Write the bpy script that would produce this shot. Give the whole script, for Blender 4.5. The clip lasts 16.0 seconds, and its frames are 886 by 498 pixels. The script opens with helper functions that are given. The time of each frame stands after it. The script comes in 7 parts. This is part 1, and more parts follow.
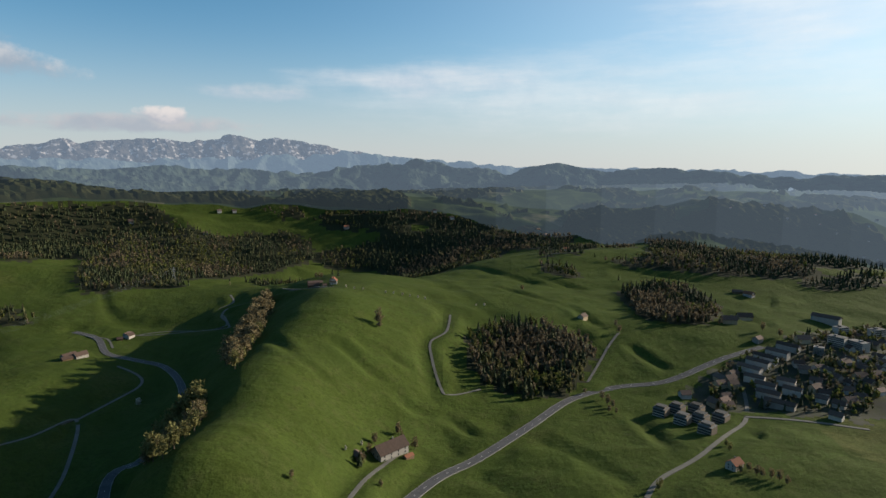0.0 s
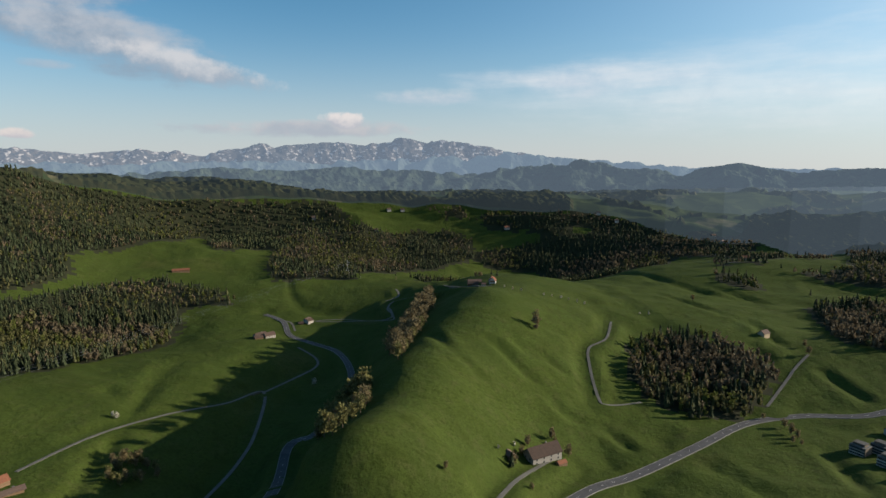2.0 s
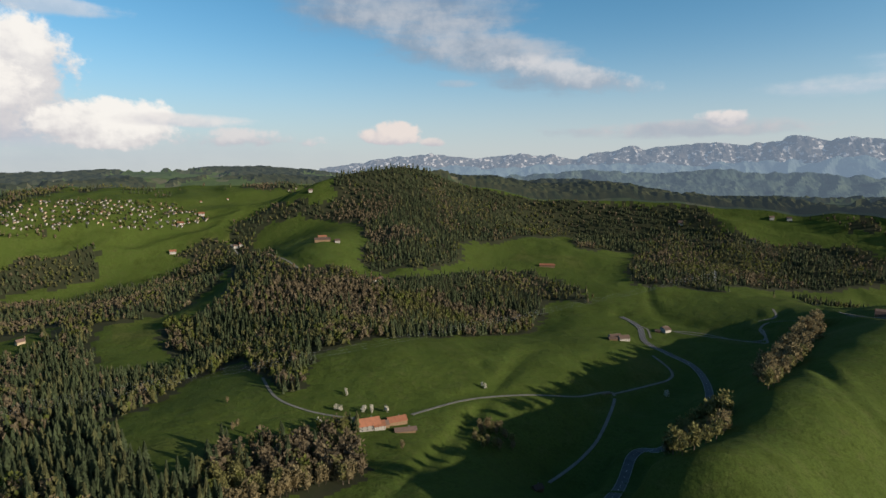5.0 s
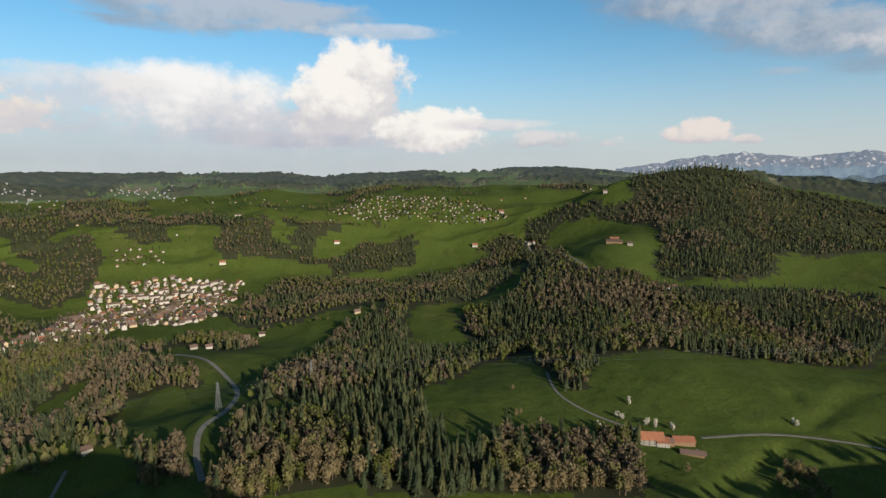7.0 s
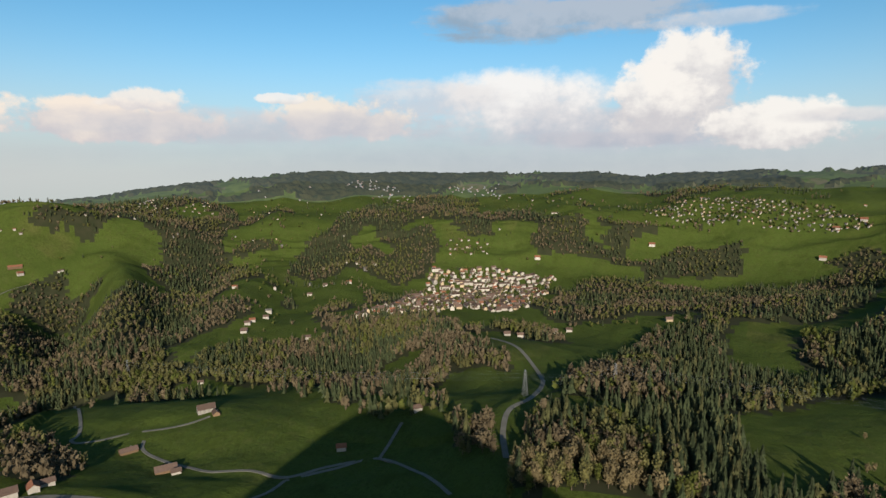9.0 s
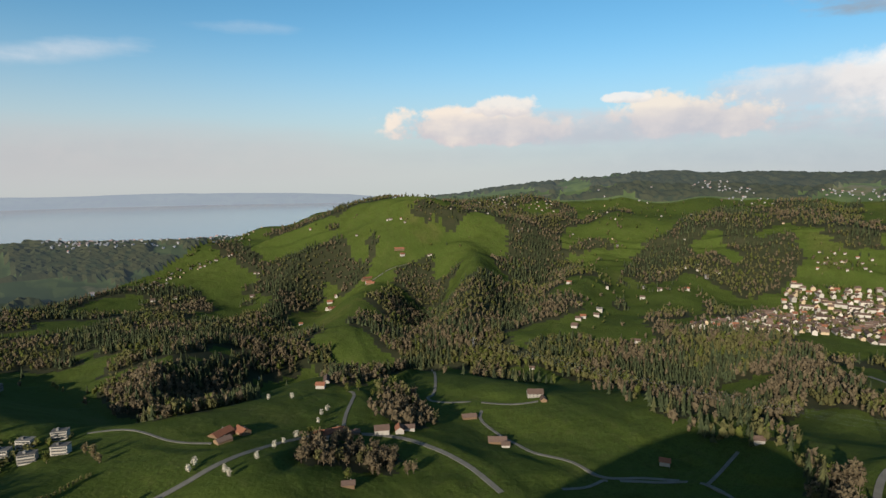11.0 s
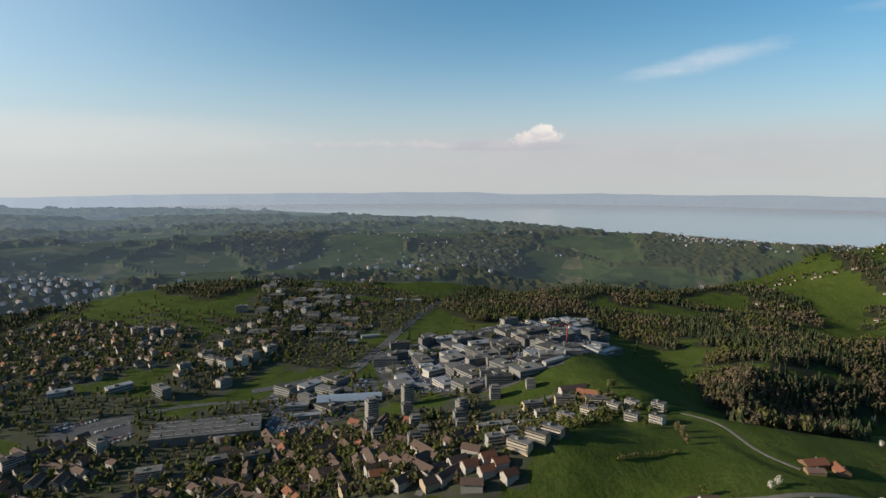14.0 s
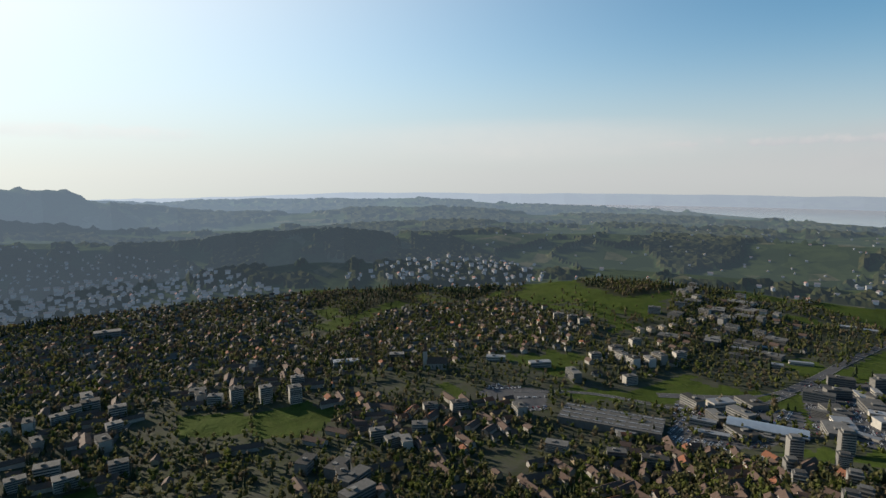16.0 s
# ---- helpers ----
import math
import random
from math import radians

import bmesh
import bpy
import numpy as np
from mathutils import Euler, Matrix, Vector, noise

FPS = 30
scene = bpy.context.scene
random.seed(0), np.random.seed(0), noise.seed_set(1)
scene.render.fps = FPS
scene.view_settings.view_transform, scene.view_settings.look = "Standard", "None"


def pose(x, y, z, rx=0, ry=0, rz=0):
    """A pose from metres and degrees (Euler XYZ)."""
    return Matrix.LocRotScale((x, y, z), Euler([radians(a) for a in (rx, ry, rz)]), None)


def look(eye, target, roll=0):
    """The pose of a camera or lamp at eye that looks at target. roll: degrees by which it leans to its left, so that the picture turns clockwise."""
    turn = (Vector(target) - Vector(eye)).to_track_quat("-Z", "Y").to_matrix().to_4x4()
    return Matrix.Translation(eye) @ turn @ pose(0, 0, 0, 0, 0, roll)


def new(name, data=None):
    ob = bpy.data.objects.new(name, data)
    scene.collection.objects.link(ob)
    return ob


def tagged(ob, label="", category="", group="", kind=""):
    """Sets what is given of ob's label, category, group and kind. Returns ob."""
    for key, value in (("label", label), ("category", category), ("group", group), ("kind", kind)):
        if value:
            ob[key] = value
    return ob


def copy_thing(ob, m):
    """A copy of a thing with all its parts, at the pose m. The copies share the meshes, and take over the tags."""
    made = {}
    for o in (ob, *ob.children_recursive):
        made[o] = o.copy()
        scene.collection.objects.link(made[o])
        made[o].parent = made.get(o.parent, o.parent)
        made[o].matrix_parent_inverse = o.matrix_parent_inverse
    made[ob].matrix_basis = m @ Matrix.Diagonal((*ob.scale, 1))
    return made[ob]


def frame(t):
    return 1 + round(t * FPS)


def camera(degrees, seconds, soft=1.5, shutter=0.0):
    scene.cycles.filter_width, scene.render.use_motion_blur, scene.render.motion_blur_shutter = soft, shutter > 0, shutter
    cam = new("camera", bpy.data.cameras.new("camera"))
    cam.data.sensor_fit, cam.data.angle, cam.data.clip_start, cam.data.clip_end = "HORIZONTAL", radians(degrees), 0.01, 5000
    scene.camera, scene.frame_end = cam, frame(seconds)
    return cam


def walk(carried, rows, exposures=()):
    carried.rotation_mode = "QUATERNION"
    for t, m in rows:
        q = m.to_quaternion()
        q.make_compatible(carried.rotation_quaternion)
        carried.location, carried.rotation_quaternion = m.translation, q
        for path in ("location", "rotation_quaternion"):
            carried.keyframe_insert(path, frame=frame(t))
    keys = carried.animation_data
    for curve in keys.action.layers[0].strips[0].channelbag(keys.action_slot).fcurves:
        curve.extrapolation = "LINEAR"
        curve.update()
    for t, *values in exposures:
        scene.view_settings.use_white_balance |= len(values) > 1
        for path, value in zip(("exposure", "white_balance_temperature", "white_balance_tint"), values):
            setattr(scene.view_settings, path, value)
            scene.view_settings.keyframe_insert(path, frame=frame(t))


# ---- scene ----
cam = camera(74.13, 16.0)
PATH = [(0.0, -0.00, -7.73, 0.00), (0.5, 3.12, -7.72, 0.02), (1.0, 6.69, -7.70, 0.04), (1.5, 10.83, -7.67, 0.06), (2.0, 15.62, -7.62, 0.08), (2.5, 20.86, -7.57, 0.09), (3.0, 26.32, -7.53, 0.10), (3.5, 31.85, -7.49, 0.11), (4.0, 37.63, -7.46, 0.13), (4.2, 40.03, -7.41, 0.06), (6.3, 68.10, -7.38, 0.00), (6.5, 70.96, -7.35, -0.06), (7.0, 78.26, -7.36, -0.07), (7.5, 85.62, -7.36, -0.10), (8.0, 93.02, -7.38, -0.10), (8.5, 100.60, -7.40, -0.06), (9.0, 108.32, -7.43, -0.02), (9.2, 111.45, -7.45, 0.06), (11.3, 145.36, -7.45, 0.12), (11.5, 148.62, -7.44, 0.16), (12.0, 157.01, -7.42, 0.13), (12.5, 166.31, -7.40, 0.09), (13.0, 176.18, -7.38, 0.04), (13.5, 186.08, -7.37, -0.02), (14.0, 196.00, -7.37, -0.06), (14.5, 205.90, -7.37, -0.08), (15.0, 215.73, -7.38, -0.05), (15.5, 225.62, -7.36, -0.01), (16.0, 235.51, -7.35, 0.01)]
walk(cam, [(t, pose(0, 0, 200, 90 + p, r, y)) for t, y, p, r in PATH])

# ---- light: a low evening sun, hazy sky, cumulus over the hills ----
SUN_AZ, SUN_EL = 293.0, 18.5
scene.view_settings.exposure = 1.05
world = bpy.data.worlds.new("world")
scene.world = world
world.use_nodes = True
wt = world.node_tree
wt.nodes.clear()


def wn(kind):
    return wt.nodes.new(kind)


def wm(op, a, b=0.0, c=0.0):
    n = wn("ShaderNodeMath")
    n.operation = op
    for i, value in enumerate((a, b, c)):
        if isinstance(value, (int, float)):
            n.inputs[i].default_value = value
        else:
            wt.links.new(value, n.inputs[i])
    return n.outputs[0]


def wmix(fac, a, b):
    n = wn("ShaderNodeMix")
    n.data_type = "RGBA"
    for i, value in ((0, fac), (6, a), (7, b)):
        if isinstance(value, (int, float)):
            n.inputs[i].default_value = value
        elif isinstance(value, tuple):
            n.inputs[i].default_value = (*value, 1)
        else:
            wt.links.new(value, n.inputs[i])
    return n.outputs[2]


def ease(value, low, high):
    n = wn("ShaderNodeMapRange")
    n.interpolation_type = "SMOOTHSTEP"
    wt.links.new(value, n.inputs[0])
    n.inputs[1].default_value, n.inputs[2].default_value = low, high
    return n.outputs[0]


sky = wn("ShaderNodeTexSky")
sky.sky_type, sky.sun_disc = "NISHITA", False
sky.sun_elevation, sky.sun_rotation = radians(SUN_EL), radians(360 - SUN_AZ)
sky.altitude, sky.air_density, sky.dust_density, sky.ozone_density = 900.0, 1.0, 0.5, 3.0
coord = wn("ShaderNodeTexCoord").outputs["Generated"]
sep = wn("ShaderNodeSeparateXYZ")
wt.links.new(coord, sep.inputs[0])
az = wm("ARCTAN2", wm("MULTIPLY", sep.outputs[0], -1.0), sep.outputs[1])
el = wm("ARCSINE", sep.outputs[2])


def puff(scale, stretch, detail=6.0, rough=0.55):
    """Noise over the sky; stretch flattens it along the horizon."""
    mapping = wn("ShaderNodeMapping")
    wt.links.new(coord, mapping.inputs[0])
    mapping.inputs["Scale"].default_value = (scale, scale, scale * stretch)
    n = wn("ShaderNodeTexNoise")
    wt.links.new(mapping.outputs[0], n.inputs["Vector"])
    n.inputs["Scale"].default_value, n.inputs["Detail"].default_value, n.inputs["Roughness"].default_value = 1.0, detail, rough
    return wm("SUBTRACT", n.outputs["Fac"], 0.5)


billow, streak, fine = puff(13, 1.2, 8, 0.55), puff(5, 6.0, 7, 0.6), puff(38, 1.3, 6, 0.6)
tint = wn("ShaderNodeMix")
tint.data_type, tint.blend_type = "RGBA", "MULTIPLY"
tint.inputs[0].default_value = 1.0
wt.links.new(sky.outputs[0], tint.inputs[6])
tint.inputs[7].default_value = (0.75, 1.26, 1.28, 1)
colour = tint.outputs[2]
# pale haze along the horizon, and veils of high cirrus
colour = wmix(wm("MULTIPLY", wm("EXPONENT", wm("MULTIPLY", wm("MULTIPLY", el, el), -52.0)), 0.86), colour, (5.7, 5.55, 5.75))


def cloud(bearing_deg, up_deg, wide, high, noise_socket, amount, soft, lit, shade, cover=1.0, flat=0.0, fray=0.5, tilt=0.0):
    """One cloud: its middle, half width and half height in degrees, the noise that frays it, its lit and shaded colours; tilt: degrees by which its western end rises."""
    global colour
    across = wm("WRAP", wm("SUBTRACT", az, radians(bearing_deg)), math.pi, -math.pi)
    above = wm("SUBTRACT", wm("SUBTRACT", el, radians(up_deg)), wm("MULTIPLY", across, math.tan(radians(-tilt))))
    du, dv = wm("DIVIDE", across, radians(wide)), wm("DIVIDE", above, radians(high))
    if flat:
        dv = wm("MULTIPLY", dv, wm("ADD", wm("MULTIPLY", wm("LESS_THAN", dv, 0.0), flat), 1.0))
    body = wm("SUBTRACT", 1.0, wm("ADD", wm("MULTIPLY", du, du), wm("MULTIPLY", dv, dv)))
    body = wm("ADD", body, wm("ADD", wm("MULTIPLY", noise_socket, amount), wm("MULTIPLY", fine, amount * fray)))
    dens = wm("MULTIPLY", ease(body, 0.0, soft), cover)
    tone = ease(wm("ADD", wm("ADD", wm("MULTIPLY", dv, 0.5), wm("MULTIPLY", billow, 1.9)), wm("MULTIPLY", fine, 1.0)), -0.45, 0.35)
    colour = wmix(dens, colour, wmix(tone, shade, lit))


WHITE, CREAM, GREY, PALE = (9.2, 8.8, 8.3), (8.8, 7.9, 6.9), (4.2, 4.5, 5.2), (6.6, 6.7, 7.0)
# veils and haze along the horizon
cloud(100, 1.6, 55, 3.4, streak, 0.6, 1.6, (4.7, 5.1, 5.8), (4.1, 4.6, 5.4), 0.75, 0.0, 0.1)
cloud(176, 1.8, 46, 3.4, streak, 0.6, 1.6, (5.4, 5.0, 5.2), (4.9, 4.7, 5.0), 0.7, 0.0, 0.1)
cloud(228, 3.0, 26, 2.6, streak, 0.6, 1.8, (7.6, 7.0, 6.7), (7.0, 6.6, 6.5), 0.6, 0.0, 0.1)
cloud(-16, 7.0, 34, 5.0, streak, 2.0, 2.4, (8.6, 8.6, 8.6), (7.4, 7.5, 7.8), 0.85, 0.0, 0.12)
cloud(-30, 13.0, 14, 4.0, streak, 2.4, 2.2, (8.8, 8.8, 8.8), (7.4, 7.6, 8.0), 0.7, 0.0, 0.12)
cloud(3, 8.4, 13, 1.9, streak, 2.0, 1.8, (7.6, 7.7, 8.0), (6.2, 6.6, 7.4), 0.7, 0.0, 0.15)
cloud(17.5, 6.9, 6, 1.0, streak, 2.0, 1.4, PALE, (5.6, 6.0, 6.8), 0.7)
# the grey cloud over the alpine range, its upper edge lit
cloud(55, 15.2, 15, 4.4, streak, 1.8, 1.1, (3.7, 4.3, 5.1), (2.4, 3.1, 4.1), 0.92, 0.0, 0.3, -8)
cloud(47.5, 11.6, 14, 3.4, streak, 1.8, 1.1, (4.6, 5.0, 5.6), (2.7, 3.4, 4.3), 0.92, 0.0, 0.35, -14)
cloud(38, 8.9, 8, 1.5, billow, 1.8, 0.8, (6.4, 6.4, 6.6), (3.5, 4.1, 4.9), 0.85, 0.0, 0.5, -10)
cloud(49, 8.4, 2.6, 0.5, streak, 2.0, 1.0, (4.6, 5.0, 5.6), (3.8, 4.3, 5.2), 0.6)
# low clouds over the mountains
cloud(28, 3.9, 13, 1.0, streak, 2.2, 0.9, (5.6, 5.3, 5.5), (3.9, 4.2, 4.9), 0.75)
cloud(25.3, 4.7, 3.0, 0.8, billow, 3.8, 0.8, (7.8, 7.2, 7.0), GREY, 0.9)
cloud(55.5, 3.4, 3.6, 1.4, billow, 3.6, 0.7, (8.2, 7.2, 6.7), (5.4, 5.1, 5.5), 0.9, 0.6)
cloud(51.2, 2.9, 1.4, 0.7, billow, 3.0, 0.7, (7.8, 6.9, 6.5), (5.2, 5.0, 5.4), 0.85, 0.6)
cloud(68, 2.9, 7, 1.1, billow, 4.0, 0.8, (7.4, 6.8, 6.7), (5.0, 4.9, 5.4), 0.75, 0.6)
# the great cumulus and its anvil
cloud(93, 4.2, 21, 2.6, streak, 1.4, 1.0, (6.4, 6.2, 6.5), (5.0, 5.3, 6.0), 0.9)
cloud(100, 6.8, 11.5, 3.2, billow, 1.8, 0.9, (9.2, 8.9, 8.6), (6.9, 6.8, 7.0), 0.95)
cloud(110, 7.0, 9, 2.0, streak, 2.0, 1.0, (7.6, 7.4, 7.4), (6.0, 6.1, 6.6), 0.75)
cloud(85.4, 8.2, 5.0, 4.9, billow, 2.4, 0.5, WHITE, (6.6, 6.4, 6.5), 0.98)
cloud(88.5, 6.0, 5.5, 4.0, billow, 2.4, 0.5, WHITE, (6.2, 6.0, 6.2), 0.96)
cloud(80, 3.9, 6.2, 2.4, billow, 2.6, 0.5, WHITE, (6.0, 5.8, 6.0), 0.96, 0.3)
cloud(74, 4.6, 7, 0.8, streak, 1.6, 0.8, (7.6, 7.3, 7.2), (6, 6, 6.4), 0.85)
cloud(93, 3.1, 9, 0.9, streak, 1.6, 0.9, (5.4, 5.4, 5.9), (4.5, 4.8, 5.5), 0.75)
cloud(98, 13.8, 14, 2.3, streak, 2.6, 0.8, (4.6, 5.1, 5.8), (3.0, 3.8, 4.7), 0.88, 0.0, 0.3)
cloud(84, 12.9, 8, 0.8, streak, 2.2, 1.0, (6.6, 6.8, 7.2), (5.2, 5.7, 6.4), 0.7)
# cream cumulus banks low in the east
cloud(117.3, 4.6, 8.0, 2.9, billow, 2.6, 0.5, CREAM, (6.4, 6.1, 6.3), 0.96, 0.6)
cloud(137.2, 3.9, 10, 2.4, billow, 2.6, 0.5, (9.2, 8.0, 6.9), (6.2, 5.8, 6.0), 0.96, 0.6)
cloud(127, 4.2, 20, 1.9, streak, 1.4, 1.0, (6.2, 6.0, 6.3), (5.1, 5.3, 5.9), 0.8)
cloud(134.6, 6.0, 3.6, 1.3, billow, 3.2, 0.6, (9.0, 8.3, 7.6), (6.6, 6.3, 6.5), 0.9, 0.5)
cloud(123.3, 6.6, 2.2, 0.6, billow, 3.0, 0.6, (9.0, 8.6, 8.2), (7, 6.8, 6.8), 0.85, 0.5)
# small cloud and wisps over the lake
cloud(191, 2.5, 11, 0.8, streak, 1.6, 0.9, (5.6, 5.4, 5.7), (4.7, 4.7, 5.2), 0.7, 0.6)
cloud(187.0, 3.0, 2.9, 1.2, fine, 2.4, 0.5, (8.4, 7.7, 7.2), (5.2, 5.1, 5.5), 0.92, 1.0, 0.3)
cloud(186.6, 3.9, 1.3, 0.9, fine, 2.2, 0.5, (9.0, 8.4, 7.8), (6.4, 6.1, 6.2), 0.95, 0.6, 0.3)
cloud(206, 2.6, 9, 0.7, billow, 4.5, 1.0, (6.6, 6.2, 6.2), (5.2, 5.1, 5.5), 0.5, 0.8)
cloud(172.8, 9.5, 8, 1.2, streak, 2.2, 1.6, (6.6, 7.1, 7.7), (5.6, 6.4, 7.2), 0.65, 0.0, 0.2, 9)
cloud(158, 12.6, 6, 0.8, streak, 2.4, 1.6, (5.8, 6.6, 7.4), (5.2, 6.1, 7.0), 0.4, 0.0, 0.2)
cloud(266, 3.4, 11, 0.8, streak, 2.2, 1.2, (6.6, 6.6, 6.7), (5.6, 5.7, 6.0), 0.6)
# the glow round the veiled sun
gx = wm("DIVIDE", wm("WRAP", wm("SUBTRACT", az, radians(SUN_AZ - 6)), math.pi, -math.pi), radians(46))
gy = wm("DIVIDE", wm("SUBTRACT", el, radians(SUN_EL)), radians(20))
glow = wm("EXPONENT", wm("MULTIPLY", wm("ADD", wm("MULTIPLY", gx, gx), wm("MULTIPLY", gy, gy)), -1.0))
colour = wmix(wm("MULTIPLY", glow, 0.85), colour, (11.5, 11.3, 10.8))
back = wn("ShaderNodeBackground")
wt.links.new(colour, back.inputs[0])
back.inputs[1].default_value = 0.05
wt.links.new(back.outputs[0], wn("ShaderNodeOutputWorld").inputs[0])

sun = new("sun", bpy.data.lights.new("sun", "SUN"))
sun.data.energy, sun.data.angle, sun.data.color = 3.7, radians(0.6), (1.0, 0.87, 0.70)
sun.matrix_world = look((1000 * -math.sin(radians(SUN_AZ)), 1000 * math.cos(radians(SUN_AZ)), 1000 * math.tan(radians(SUN_EL))), (0, 0, 0))

# ---- materials ----
def mix_nodes(nt, fac, a, b):
    n = nt.nodes.new("ShaderNodeMix")
    n.data_type = "RGBA"
    for i, value in ((0, fac), (6, a), (7, b)):
        if isinstance(value, (int, float)):
            n.inputs[i].default_value = value
        elif isinstance(value, tuple):
            n.inputs[i].default_value = (*value, 1)
        else:
            nt.links.new(value, n.inputs[i])
    return n.outputs[2]


def noise_node(nt, vec, scale, detail=4.0, low=0.35, high=0.65):
    n = nt.nodes.new("ShaderNodeTexNoise")
    nt.links.new(vec, n.inputs["Vector"])
    n.inputs["Scale"].default_value, n.inputs["Detail"].default_value = scale, detail
    r = nt.nodes.new("ShaderNodeMapRange")
    nt.links.new(n.outputs["Fac"], r.inputs[0])
    r.inputs[1].default_value, r.inputs[2].default_value = low, high
    return r.outputs[0]


def stuff(name, base, other, scale=0.5, worn=None, worn_scale=3.0, rough=0.8, metal=0.0, bump=0.0, bump_scale=None, vary=0.0, island=False, sheer=0.0):
    """A surface of two colours mottled at one scale, worn or grained at another; vary: how far one piece differs from the next."""
    m = bpy.data.materials.new(name)
    m.use_nodes = True
    nt = m.node_tree
    bsdf = nt.nodes["Principled BSDF"]
    vec = nt.nodes.new("ShaderNodeTexCoord").outputs["Object"]
    col = mix_nodes(nt, noise_node(nt, vec, scale), base, other)
    if worn:
        col = mix_nodes(nt, noise_node(nt, vec, worn_scale, 5.0, 0.5, 0.8), col, worn)
    if vary:
        if island:
            rnd = nt.nodes.new("ShaderNodeNewGeometry").outputs["Random Per Island"]
        else:
            rnd = nt.nodes.new("ShaderNodeObjectInfo").outputs["Random"]
        hsv = nt.nodes.new("ShaderNodeHueSaturation")
        r = nt.nodes.new("ShaderNodeMapRange")
        nt.links.new(rnd, r.inputs[0])
        r.inputs[3].default_value, r.inputs[4].default_value = 1 - vary, 1 + vary
        nt.links.new(r.outputs[0], hsv.inputs["Value"])
        nt.links.new(col, hsv.inputs["Color"])
        col = hsv.outputs[0]
    nt.links.new(col, bsdf.inputs["Base Color"])
    bsdf.inputs["Roughness"].default_value, bsdf.inputs["Metallic"].default_value = rough, metal
    bsdf.inputs["Specular IOR Level"].default_value = 0.5 if rough < 0.6 else 0.12
    if sheer:
        glow_through, both = nt.nodes.new("ShaderNodeBsdfTranslucent"), nt.nodes.new("ShaderNodeMixShader")
        nt.links.new(col, glow_through.inputs[0])
        both.inputs[0].default_value = sheer
        nt.links.new(bsdf.outputs[0], both.inputs[1])
        nt.links.new(glow_through.outputs[0], both.inputs[2])
        nt.links.new(both.outputs[0], nt.nodes["Material Output"].inputs[0])
    if bump:
        b = nt.nodes.new("ShaderNodeBump")
        n = nt.nodes.new("ShaderNodeTexNoise")
        nt.links.new(vec, n.inputs["Vector"])
        n.inputs["Scale"].default_value, n.inputs["Detail"].default_value = bump_scale or scale * 6, 6.0
        nt.links.new(n.outputs["Fac"], b.inputs["Height"])
        b.inputs["Strength"].default_value, b.inputs["Distance"].default_value = bump, 1.0
        nt.links.new(b.outputs[0], bsdf.inputs["Normal"])
    return m


